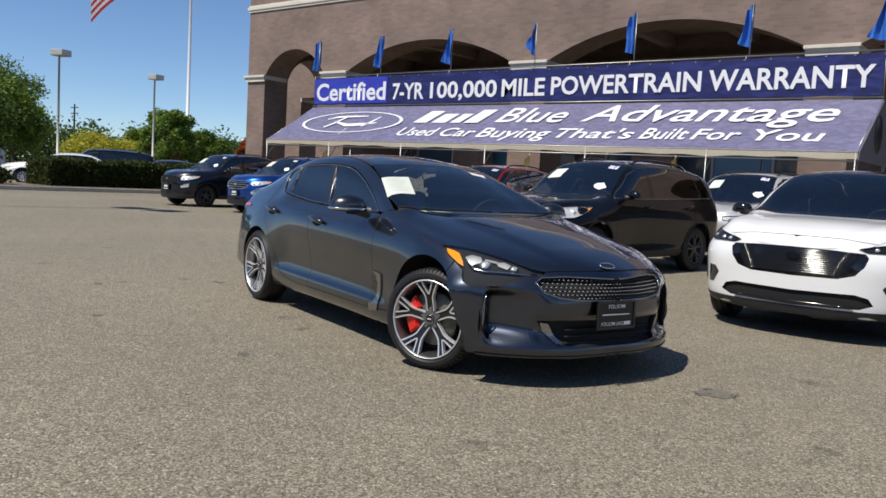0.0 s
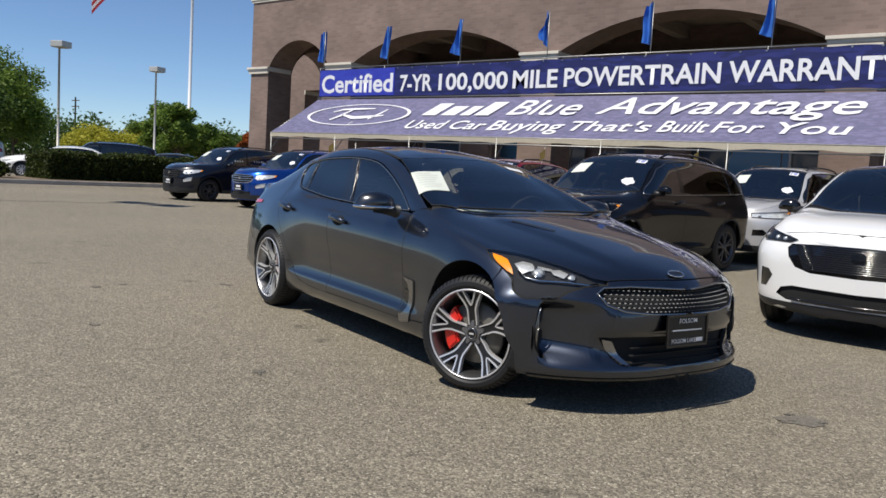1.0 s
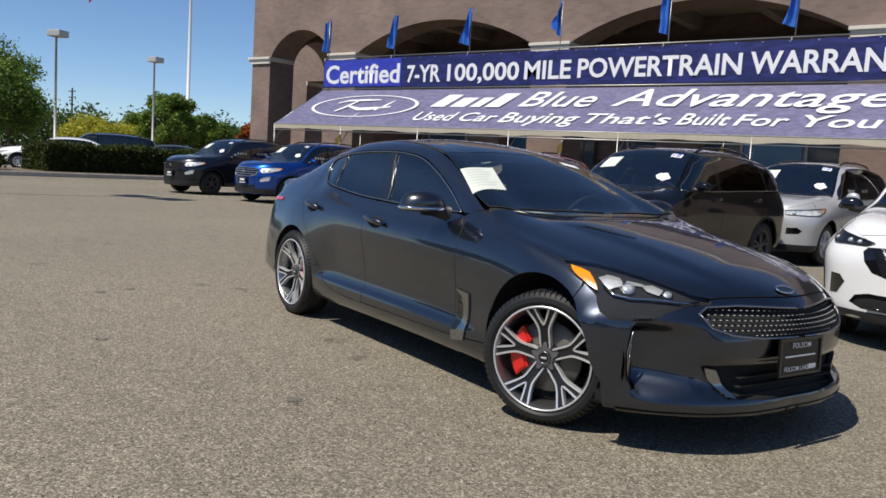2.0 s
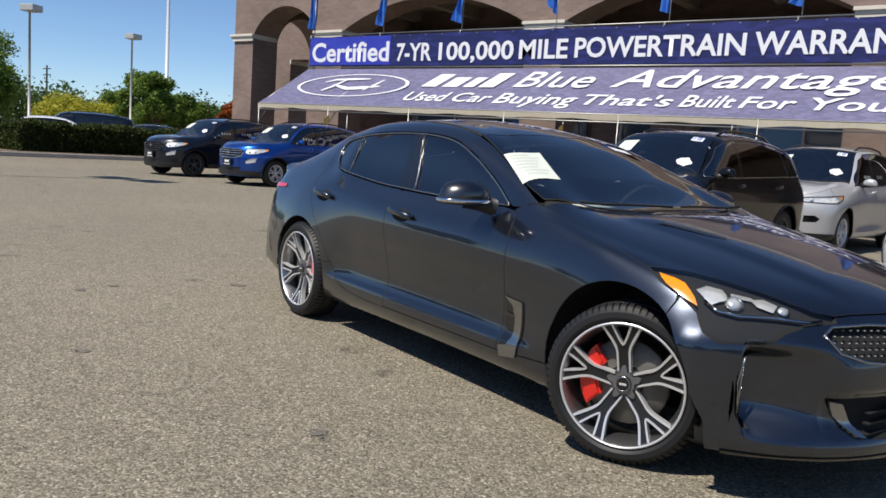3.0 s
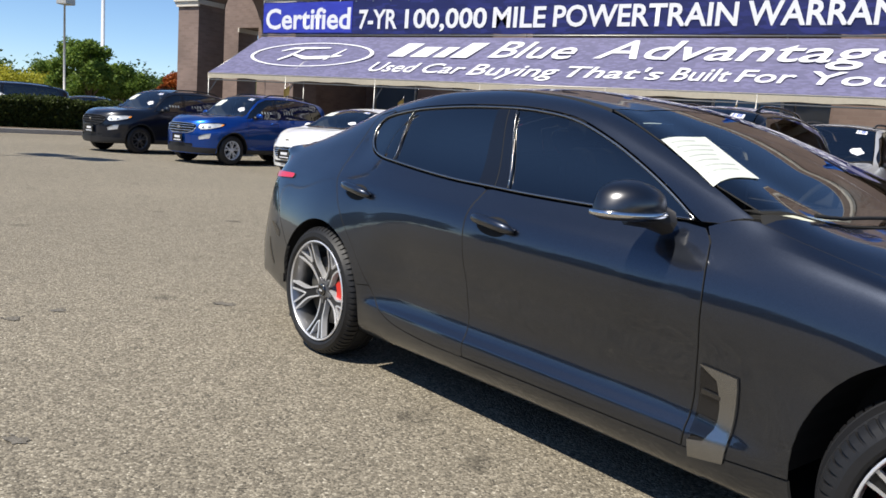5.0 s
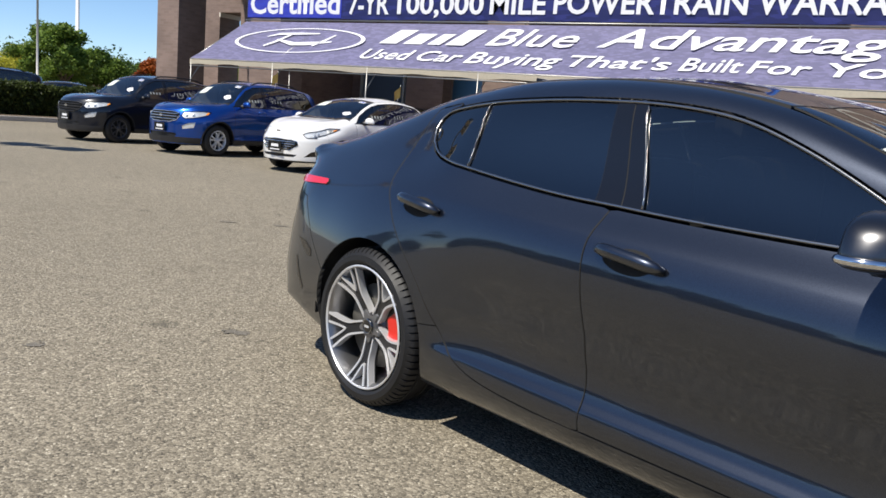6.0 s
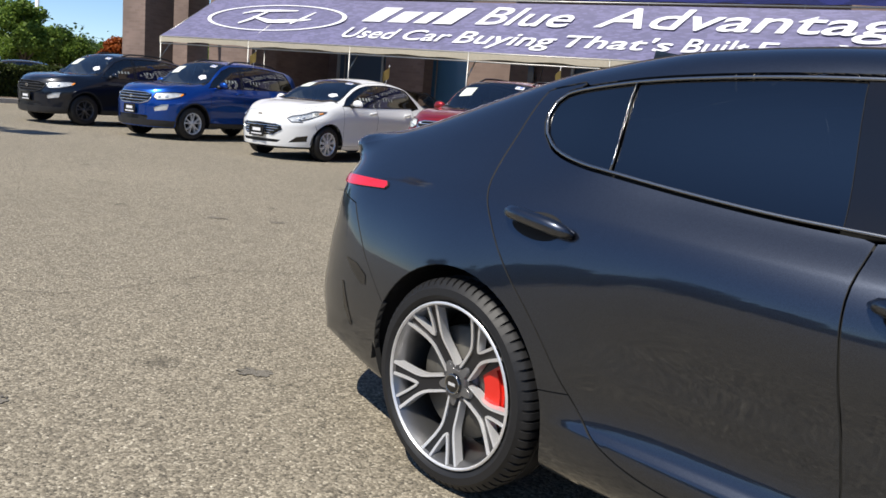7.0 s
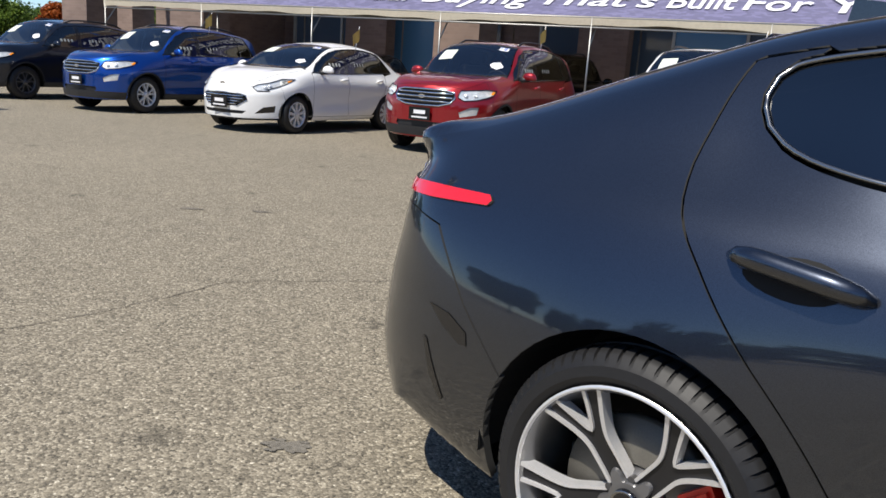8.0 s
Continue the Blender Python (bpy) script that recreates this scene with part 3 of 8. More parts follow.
def panel(shell, name, toks, material, parent, side="both", offset=0.0, skirt=0.014, holes=(), step=0.03, skip=1, label=""):
    """A piece of the shell within an outline, with folded edges. side: both (two objects), left, right, or join (one across the car)."""
    loop = shell.outline(toks, step)
    hl = [shell.outline(h, step) for h in holes]
    gi = np.arange(0, shell.ns, skip)
    gj = np.arange(0, NT, 1)
    G = np.array([(i, j) for i in gi for j in gj], float)
    lo, hi = np.min(loop, 0), np.max(loop, 0)
    G = G[(G[:, 0] > lo[0]) & (G[:, 0] < hi[0]) & (G[:, 1] > lo[1]) & (G[:, 1] < hi[1])]
    if len(G):
        G = G[inside(G, loop)]
    if len(G):
        G = G[away(G, loop, 0.55)]
    for h in hl:
        if len(G):
            G = G[~inside(G, h)]
        if len(G):
            G = G[away(G, h, 0.55)]
    pts, edges = [], []
    for L in [loop] + hl:
        b = len(pts)
        pts += [tuple(p) for p in L]
        edges += [(b + k, b + (k + 1) % len(L)) for k in range(len(L))]
    pts += [tuple(p) for p in G]
    vo, eo, fo, *_ = delaunay_2d_cdt([Vector(p) for p in pts], edges, [], 0, 1e-4)
    vo = [(v.x, v.y) for v in vo]
    cen = np.array([((vo[a][0] + vo[b][0] + vo[c][0]) / 3, (vo[a][1] + vo[b][1] + vo[c][1]) / 3) for a, b, c in fo])
    ok = inside(cen, loop)
    for h in hl:
        ok &= ~inside(cen, h)
    tris = [f for f, g in zip(fo, ok) if g]
    used = sorted({i for f in tris for i in f})
    re = {i: k for k, i in enumerate(used)}
    tris = [tuple(re[i] for i in f) for f in tris]
    PN = [shell.at(*vo[i]) for i in used]
    V = np.array([p + n * offset for p, n in PN])
    Nn = np.array([n for p, n in PN])
    if side == "join":
        V[V[:, 1] < 0.006, 1] = 0.0
    # outward winding
    flip = 0
    for f in tris[:60]:
        g = np.cross(V[f[1]] - V[f[0]], V[f[2]] - V[f[0]])
        flip += 1 if g @ Nn[f[0]] > 0 else -1
    if flip < 0:
        tris = [f[::-1] for f in tris]
    made = []
    edge = {}
    for f in tris:
        for k in range(3):
            a, b = f[k], f[(k + 1) % 3]
            edge[(a, b)] = edge.get((a, b), 0) + 1
    rim = [(a, b) for (a, b) in edge if (b, a) not in edge]
    if side == "join":
        rim = [(a, b) for a, b in rim if not (V[a][1] < 0.006 and V[b][1] < 0.006)]
    V2, N2, T2 = list(V), list(Nn), list(tris)
    if skirt:
        low = {}
        for a, b in rim:
            for q in (a, b):
                if q not in low:
                    low[q] = len(V2); V2.append(V[q] - Nn[q] * skirt); N2.append(Nn[q])
            T2 += [(a, low[a], b), (b, low[a], low[b])]
    V2, N2 = np.array(V2), np.array(N2)

    n_top = len(tris)

    def build(vv, nn, tt):
        me = bpy.data.meshes.new(name)
        me.from_pydata([tuple(v) for v in vv], [], tt)
        me.polygons.foreach_set("use_smooth", [True] * len(me.polygons))
        me.update()
        me.normals_split_custom_set_from_vertices([tuple(n) for n in nn])
        ob = add(name, me, material, parent, label)
        if skirt and len(tt) > n_top:         # folded edges are coloured dark, for the shade in the shut lines
            me.materials.append(UNDER)
            half = len(tt) // 2 if side == "join" else len(tt)
            me.polygons.foreach_set("material_index", [1 if i % half >= n_top else 0 for i in range(len(tt))])
        return ob
    mir = np.array([1, -1, 1])
    if side in ("both", "left"):
        made.append(build(V2, N2, T2))
    if side in ("both", "right"):
        made.append(build(V2 * mir, N2 * mir, [t[::-1] for t in T2]))
    if side == "join":
        n = len(V2)
        made.append(build(np.vstack([V2, V2 * mir]), np.vstack([N2, N2 * mir]), T2 + [tuple(i + n for i in t[::-1]) for t in T2]))
    return made


def strip(shell, name, toks, radius, material, parent, side="both", closed=False, offset=0.002, step=0.03, flat=0.6):
    """A thin moulding that follows the shell."""
    if closed:
        uv = shell.outline(toks, step)
    else:
        uv = shell.outline(list(toks) + [toks[-1]], step)
        uv = uv + [shell.uv(toks[-1])]
    pts = []
    for u in uv:
        p, n = shell.at(*u)
        pts.append(p + n * offset)
    for sgn in ((1, -1) if side == "both" else (1,) if side == "left" else (-1,)):
        bm = bmesh.new()
        tube(bm, [(p[0], p[1] * sgn, p[2]) for p in pts], radius, 6, closed)
        bmesh.ops.recalc_face_normals(bm, faces=bm.faces[:])
        part(name, bm, material, parent)


def spot(shell, tok, offset=0.0, side=-1):
    """A pose on the shell: x roughly ahead, y out along the normal. side -1 mirrors it to the car's right."""
    p, n = shell.at(*shell.uv(tok))
    p = Vector(p + n * offset)
    n = Vector(n)
    a = Vector((1, 0, 0)) - n * n.x
    if a.length < 0.2:
        a = Vector((0, -1, 0)) - n * -n.y
    a.normalize()
    c = a.cross(n)
    m = Matrix(((a.x, n.x, c.x, p.x), (a.y, n.y, c.y, p.y), (a.z, n.z, c.z, p.z), (0, 0, 0, 1)))
    if side < 0:
        m = Matrix.Diagonal((1, -1, 1, 1)) @ m
    return m


def arc(cx, cz, r, a0, a1, n=20):
    return [('s', cx + r * math.cos(radians(a0 + (a1 - a0) * k / n)), cz + r * math.sin(radians(a0 + (a1 - a0) * k / n))) for k in range(n + 1)]


def lining(shell, name, parent, spec):
    """The dark inner body under the panels, open at the wheels and above the belt."""
    P, N = shell.P, shell.N
    ns = shell.ns
    W = spec["wb"] / 2
    opens = (spec.get("front_arch", (W, spec["wheel_r"], spec["arch_r"])), spec.get("rear_arch", (-W, spec["wheel_r"], spec["arch_r"])))
    top = RAIL_ROW
    verts, faces = [], []
    keep = {}
    for s in (1, -1):
        for i in range(ns):
            for j in range(0, NT):
                p = P[i, j] - N[i, j] * 0.022
                keep[(s, i, j)] = len(verts)
                verts.append((p[0], p[1] * s, p[2]))
        for i in range(ns - 1):
            for j in range(NT - 1):
                c = (P[i, j] + P[i + 1, j + 1]) / 2
                if "sculpt" in spec and c[0] < -2.0 and c[2] < 0.37:
                    continue
                if any(math.hypot(c[0] - ax, c[2] - az) < ar + 0.03 for ax, az, ar in opens) and c[1] > 0.5:
                    continue
                if j >= BELT_ROW and spec["cabin"][0] < c[0] < spec["cabin"][1]:
                    continue
                a, b, d, e = keep[(s, i, j)], keep[(s, i + 1, j)], keep[(s, i + 1, j + 1)], keep[(s, i, j + 1)]
                faces.append((a, b, d, e) if s > 0 else (e, d, b, a))
    me = mesh_from(name, verts, faces, True)
    add(name, me, UNDER, parent)
    # wheel wells
    for sx, sz, ar in opens:
        for s in (1, -1):
            prof = [(0.50, ar + 0.012), (spec["hub_y"] - (0.034 if "sculpt" in spec else 0.05), ar + 0.012)]
            vs, fs = [], []
            n = 24
            for k in range(n + 1):
                a = radians(-4 + 188 * k / n)
                for o, r in prof:
                    vs.append((sx + r * math.cos(a), s * o, sz + r * math.sin(a)))
            vs.append((sx, s * 0.50, sz))
            for k in range(n):
                fs.append((2 * k, 2 * k + 1, 2 * k + 3, 2 * k + 2))
                fs.append((2 * k, 2 * k + 2, len(vs) - 1))
            add("wheel_well", mesh_from("wheel_well", vs, fs), UNDER, parent)


# ---- wheels ----
def tyre_mesh(R, rr, w, tread=70):
    """A tyre: rounded sidewalls, a bead at the rim and cross grooves cut in the shoulders. Outer side at y = 0, inwards +y."""
    prof = [(0.018, rr), (0.006, rr + 0.012), (0.0, rr + (R - rr) * 0.30), (0.002, rr + (R - rr) * 0.58), (0.012, R - 0.024), (0.020, R - 0.012), (0.034, R - 0.003),
            (w * 0.30, R), (w * 0.31, R - 0.007), (w * 0.345, R - 0.007), (w * 0.355, R), (w * 0.60, R), (w * 0.61, R - 0.007), (w * 0.65, R - 0.007), (w * 0.66, R),
            (w - 0.034, R - 0.003), (w - 0.012, R - 0.024), (w, rr + (R - rr) * 0.5), (w - 0.02, rr)]
    cuts = (0.0, 0.70, 0.74, 0.96) if tread > 40 else (0.0, 0.5)      # a block, then a narrow groove
    segs = tread * len(cuts)
    verts, faces = [], []
    n = len(prof)
    for k in range(segs):
        a0 = 2 * math.pi * (k // len(cuts) + cuts[k % len(cuts)]) / tread
        for q, (o, r) in enumerate(prof):
            if tread > 40 and k % len(cuts) > 1 and q in (5, 6, 7, 15):
                r -= 0.0075
            verts.append((r * math.cos(a0), o, r * math.sin(a0)))
    for k in range(segs):
        j = (k + 1) % segs
        for i in range(n - 1):
            faces.append((k * n + i, k * n + i + 1, j * n + i + 1, j * n + i))
    me = mesh_from("tyre", verts, faces)
    sm = [True] * len(me.polygons)
    me.polygons.foreach_set("use_smooth", sm)
    me.set_sharp_from_angle(angle=radians(32))
    return me


def spoke_outline(bm, pts, y_face, y_back, taper=0.006):
    """A spoke from an outline in the wheel's plane: bright face, sides falling away."""
    A = [bm.verts.new((x, y_face if not callable(y_face) else y_face(x, z), z)) for x, z in pts]
    c = (sum(p[0] for p in pts) / len(pts), sum(p[1] for p in pts) / len(pts))
    B = [bm.verts.new((x + (x - c[0]) * taper, (y_face if not callable(y_face) else y_face(x, z)) + y_back, z + (z - c[1]) * taper)) for x, z in pts]
    bm.faces.new(A)
    n = len(A)
    for i in range(n):
        bm.faces.new((A[i], A[(i + 1) % n], B[(i + 1) % n], B[i]))


def rot2(p, a):
    return (p[0] * math.cos(a) - p[1] * math.sin(a), p[0] * math.sin(a) + p[1] * math.cos(a))


def ribbon(path, widths):
    """Outline of a band along a path with given half widths."""
    L, R = [], []
    for i, (x, z) in enumerate(path):
        a = path[max(i - 1, 0)]
        b = path[min(i + 1, len(path) - 1)]
        d = math.hypot(b[0] - a[0], b[1] - a[1])
        nx, nz = -(b[1] - a[1]) / d, (b[0] - a[0]) / d
        L.append((x + nx * widths[i], z + nz * widths[i]))
        R.append((x - nx * widths[i], z - nz * widths[i]))
    return L + R[::-1]


def band(bm, path, widths, y_face, depth):
    """A raised strip along a path in the wheel's plane, in quads."""
    o = ribbon(path, widths)
    n = len(path)
    L, R = o[:n], o[n:][::-1]
    rows = []
    for l, r in zip(L, R):
        rows.append([bm.verts.new((l[0], y_face(*l) + depth, l[1])), bm.verts.new((l[0], y_face(*l), l[1])), bm.verts.new((r[0], y_face(*r), r[1])), bm.verts.new((r[0], y_face(*r) + depth, r[1]))])
    for p, q in zip(rows[:-1], rows[1:]):
        for k in range(3):
            bm.faces.new((p[k], p[k + 1], q[k + 1], q[k]))
    for e in (rows[0], rows[-1]):
        bm.faces.new(e)


def web(bm, left, right, y_face, depth):
    """A face between two lines in the wheel's plane, with walls falling back from both."""
    rows = []
    for l, r in zip(left, right):
        rows.append([bm.verts.new((l[0], y_face(*l) + depth, l[1])), bm.verts.new((l[0], y_face(*l), l[1])), bm.verts.new((r[0], y_face(*r), r[1])), bm.verts.new((r[0], y_face(*r) + depth, r[1]))])
    for p, q in zip(rows[:-1], rows[1:]):
        for k in range(3):
            bm.faces.new((p[k], p[k + 1], q[k + 1], q[k]))


def resampled(path, n):
    """n points at even index steps along a path."""
    out = []
    for k in range(n):
        u = k / (n - 1) * (len(path) - 1)
        i = min(int(u), len(path) - 2)
        f = u - i
        out.append((path[i][0] * (1 - f) + path[i + 1][0] * f, path[i][1] * (1 - f) + path[i + 1][1] * f))
    return out


def sport_wheel(parent, R=0.323, rr=0.248, w=0.235, turn=0.0, caliper_side=-1, caliper=1.0):
    """A 19-inch wheel: five forked spokes, their edges machined bright round dark grooves, vented disc and red caliper. Face at y = 0, inwards +y."""
    wheel = new("wheel"); wheel.parent = parent
    add("tyre", tyre_mesh(R, rr, w), RUBBER, wheel, "black low-profile tyre")
    lathe_part("rim", [(0.006, rr + 0.004), (0.001, rr - 0.001), (0.003, rr - 0.0035), (0.009, rr - 0.006)], 72, MACHINED, wheel, "machined alloy rim lip")
    lathe_part("rim_barrel", [(0.0094, rr - 0.0065), (0.030, rr - 0.017), (0.10, rr - 0.028), (0.19, rr - 0.02), (0.225, rr + 0.004)], 72, BARREL, wheel, "grey rim barrel")
    dish = lambda x, z: 0.008 + 0.050 * max(0.0, 1 - (math.hypot(x, z) / rr) ** 1.6)
    groove = lambda x, z: dish(x, z) + 0.006
    edge = smooth([(0.2290, 0.0735), (0.200, 0.0560), (0.172, 0.0400), (0.147, 0.0288), (0.130, 0.0248), (0.114, 0.0240), (0.094, 0.0240), (0.070, 0.0236), (0.046, 0.0238)], 0.008)
    fork = smooth([(0.2375, 0.0370), (0.211, 0.0265), (0.183, 0.0145), (0.163, 0.0048), (0.158, 0.0)], 0.008)
    n = len(edge)
    ew = [0.0041 + 0.0008 * (1 - k / (n - 1)) - 0.0012 * max(0, k / (n - 1) - 0.5) for k in range(n)]
    for k in range(5):
        a = turn + 2 * math.pi * k / 5
        bm = bmesh.new()      # grooved body between the bright edges
        arm = resampled([p for p in edge if p[0] > 0.138], 12)
        stem = [p for p in edge if p[0] <= 0.138]
        inner = resampled(fork, 12)
        for s in (1, -1):
            web(bm, [rot2((x, s * z), a) for x, z in arm + stem], [rot2((x, s * z), a) for x, z in inner + [(min(0.158, x), 0.0) for x, z in stem]], groove, 0.034)
        bmesh.ops.recalc_face_normals(bm, faces=bm.faces[:])
        spoke = part("spoke", bm, SPOKE_GREY, wheel, "dark grey forked spoke")
        for s in (1, -1):
            bm = bmesh.new()
            band(bm, [rot2((x, s * z), a) for x, z in edge], ew, dish, 0.030)
            bmesh.ops.recalc_face_normals(bm, faces=bm.faces[:])
            part("spoke_face", bm, MACHINED, spoke, "bright machined spoke edge")
        bm = bmesh.new()
        vee = fork + [(x, -z) for x, z in fork[-2::-1]]
        band(bm, [rot2(p, a) for p in vee], [0.0036 + 0.0008 * abs(2 * i / (len(vee) - 1) - 1) for i in range(len(vee))], dish, 0.030)
        bmesh.ops.recalc_face_normals(bm, faces=bm.faces[:])
        part("spoke_face", bm, MACHINED, spoke, "bright machined fork edge")
    lathe_part("hub", [(0.064, 0.0), (0.064, 0.040), (0.070, 0.056), (0.10, 0.07)], 40, GUNMETAL, wheel)
    bm = bmesh.new()
    star = []
    for k in range(80):
        t = 2 * math.pi * k / 80
        r = 0.043 + 0.026 * max(0.0, math.cos(5 * (t - turn))) ** 0.9
        star.append((r * math.cos(t), r * math.sin(t)))
    spoke_outline(bm, star, lambda x, z: 0.046 + 0.10 * max(0.0, math.hypot(x, z) - 0.046), 0.014, 0.10)
    bmesh.ops.recalc_face_normals(bm, faces=bm.faces[:])
    part("hub_star", bm, HUB_GREY, wheel, "grey five-lobed hub")
    for k in range(5):
        b = turn + 2 * math.pi * (k + 0.5) / 5
        bm = bmesh.new()
        bmesh.ops.create_cone(bm, cap_ends=True, segments=8, radius1=0.008, radius2=0.008, depth=0.016, matrix=Matrix.Translation((0.050 * math.cos(b), 0.060, 0.050 * math.sin(b))) @ Matrix.Rotation(radians(90), 4, 'X'))
        part("wheel_bolt", bm, GUNMETAL, wheel)
    lathe_part("hub_cap", [(0.036, 0.0), (0.036, 0.024), (0.038, 0.030), (0.050, 0.033)], 32, GLOSS_BLACK, wheel)
    lathe_part("cap_ring", [(0.0360, 0.0255), (0.0340, 0.028), (0.0360, 0.0305)], 32, SATIN, wheel)
    boxed("cap_mark", -0.014, 0.014, 0.0345, 0.0358, -0.0045, 0.0045, ALLOY, wheel)
    lathe_part("brake_disc", [(0.085, 0.07), (0.085, 0.168), (0.093, 0.172), (0.113, 0.172), (0.115, 0.07)], 56, DISC_STEEL, wheel)
    bm = bmesh.new()
    outer = [(0.186 * math.cos(t), 0.186 * math.sin(t)) for t in np.linspace(-0.66 * caliper, 0.80 * caliper, 14)]
    inn = [(0.108 * math.cos(t), 0.108 * math.sin(t)) for t in np.linspace(0.70 * caliper, -0.58 * caliper, 10)]
    o = [(x * caliper_side, z) for x, z in outer + inn]
    A = [bm.verts.new((x, 0.056, z)) for x, z in o]
    B = [bm.verts.new((x, 0.135, z)) for x, z in o]
    bm.faces.new(A); bm.faces.new(B[::-1])
    for i in range(len(o)):
        bm.faces.new((A[i], B[i], B[(i + 1) % len(o)], A[(i + 1) % len(o)]))
    bmesh.ops.recalc_face_normals(bm, faces=bm.faces[:])
    bmesh.ops.bevel(bm, geom=[e for e in bm.edges if abs(e.verts[0].co.y - e.verts[1].co.y) < 1e-4 and e.verts[0].co.y < 0.07], offset=0.010, segments=2, affect='EDGES')
    part("brake_caliper", bm, CALIPER, wheel, "bright red brake caliper")
    return wheel


def plain_wheel(parent, R, rr, w=0.21, spokes=7, face=None, style="spoke", turn=0.3):
    """A road wheel with simple spokes or a plastic trim. Face at y = 0, inwards +y."""
    face = face or ALLOY
    wheel = new("wheel"); wheel.parent = parent
    add("tyre", tyre_mesh(R, rr, w, 24), RUBBER, wheel)
    lathe_part("rim", [(0.008, rr + 0.003), (0.002, rr - 0.002), (0.010, rr - 0.014), (0.05, rr - 0.022), (0.19, rr - 0.01)], 40, face, wheel)
    bm = bmesh.new()
    for k in range(spokes):
        a = turn + 2 * math.pi * k / spokes
        if style == "split":
            for s in (1, -1):
                o = [rot2(p, a) for p in ribbon([(0.04, s * 0.006), (rr * 0.55, s * 0.022), (rr - 0.01, s * 0.055)], [0.012, 0.012, 0.014])]
                spoke_outline(bm, o, 0.020, 0.04, 0.0)
        else:
            o = [rot2(p, a) for p in ribbon([(0.035, 0), (rr * 0.6, 0), (rr - 0.008, 0)], [0.020, 0.020, 0.028])]
            spoke_outline(bm, o, 0.018, 0.04, 0.0)
    bmesh.ops.recalc_face_normals(bm, faces=bm.faces[:])
    part("spokes", bm, face, wheel)
    lathe_part("hub_cap", [(0.010, 0.0), (0.012, 0.03), (0.022, 0.052), (0.07, 0.06)], 24, face, wheel)
    lathe_part("wheel_back", [(0.075, 0.0), (0.075, rr - 0.02)], 32, UNDER, wheel)
    return wheel


# ---- ground, kerb, hedge ----
bm = bmesh.new()
bmesh.ops.create_grid(bm, x_segments=2, y_segments=2, size=700)
ground = tagged(part("ground", bm, ASPHALT), "worn grey-brown chip-seal asphalt car lot", "asphalt", kind="structure")



def crack(pts, w, seed):
    """A thin wandering crack in the asphalt."""
    rng = random.Random(seed)
    p = []
    for (x0, y0), (x1, y1) in zip(pts[:-1], pts[1:]):
        n = max(2, int(math.hypot(x1 - x0, y1 - y0) / 0.06))
        p += [(x0 + (x1 - x0) * k / n + rng.uniform(-0.018, 0.018), y0 + (y1 - y0) * k / n + rng.uniform(-0.018, 0.018)) for k in range(n)]
    V, Fc = [], []
    for k, (x, y) in enumerate(p):
        a, b = p[max(k - 1, 0)], p[min(k + 1, len(p) - 1)]
        d = math.hypot(b[0] - a[0], b[1] - a[1])
        h = w * (0.35 + 0.65 * rng.random())
        V += [(x - (b[1] - a[1]) / d * h, y + (b[0] - a[0]) / d * h, 0.004), (x + (b[1] - a[1]) / d * h, y - (b[0] - a[0]) / d * h, 0.004)]
        if k:
            Fc.append((2 * k - 2, 2 * k - 1, 2 * k + 1, 2 * k))
    add("crack", mesh_from("crack", V, Fc), TAR, ground)


TAR = mat("crack_dirt", (0.10, 0.086, 0.066), 0.95, vary=0.3, vary_scale=40)
crack([(-9.4, 5.3), (-8.6, 5.6), (-7.99, 5.96), (-7.85, 6.5), (-7.8, 7.07), (-7.1, 7.7)], 0.0045, 3)


def stain(x, y, long, wide, turn, seed):
    """An uneven dark patch of old oil on the asphalt, thinning out in drops at its rim."""
    rng = random.Random(seed)
    ph = [rng.uniform(0, 6.28) for _ in range(4)]
    blobs = [(0.0, 0.0, 1.0)] + [(rng.uniform(-1.25, 1.25), rng.uniform(-1.2, 1.2), rng.uniform(0.08, 0.28)) for _ in range(7)]
    V, Fc = [], []
    for bx, by, size in blobs:
        base = len(V)
        for k in range(36):
            t = 2 * math.pi * k / 36
            r = size * (1 + 0.22 * math.sin(2 * t + ph[0]) + 0.16 * math.sin(3 * t + ph[1]) + 0.12 * math.sin(7 * t + ph[2]) + 0.08 * math.sin(13 * t + ph[3]))
            u, v = rot2(((bx + r * math.cos(t)) * long, (by + r * math.sin(t)) * wide), turn)
            V.append((x + u, y + v, 0.004 + 0.0004 * (base // 36)))
        Fc.append(tuple(range(base, base + 36)))
    add("stain", mesh_from("stain", V, Fc), OIL, ground)


OIL = mat("oil_stain", (0.155, 0.140, 0.115), 0.85, vary=0.45, vary_scale=60, bump=0.5, bump_scale=230)
for k, (x, y, a, b, turn) in enumerate(((-1.08, 5.5, 0.13, 0.09, 0.4), (-6.43, 5.77, 0.06, 0.04, 0.2), (-9.35, 8.47, 0.08, 0.03, 0.3), (-8.91, 8.75, 0.07, 0.03, 0.2), (-6.86, 4.68, 0.05, 0.035, 1.0), (-5.33, 3.85, 0.04, 0.03, 0.5), (-3.62, 3.92, 0.035, 0.03, 0.1), (-6.88, 4.95, 0.04, 0.03, 1.4))):
    stain(x, y, a, b, turn, 20 + k)
crack([(-14.5, 9.2), (-12.2, 8.9), (-10.4, 9.6)], 0.004, 4)

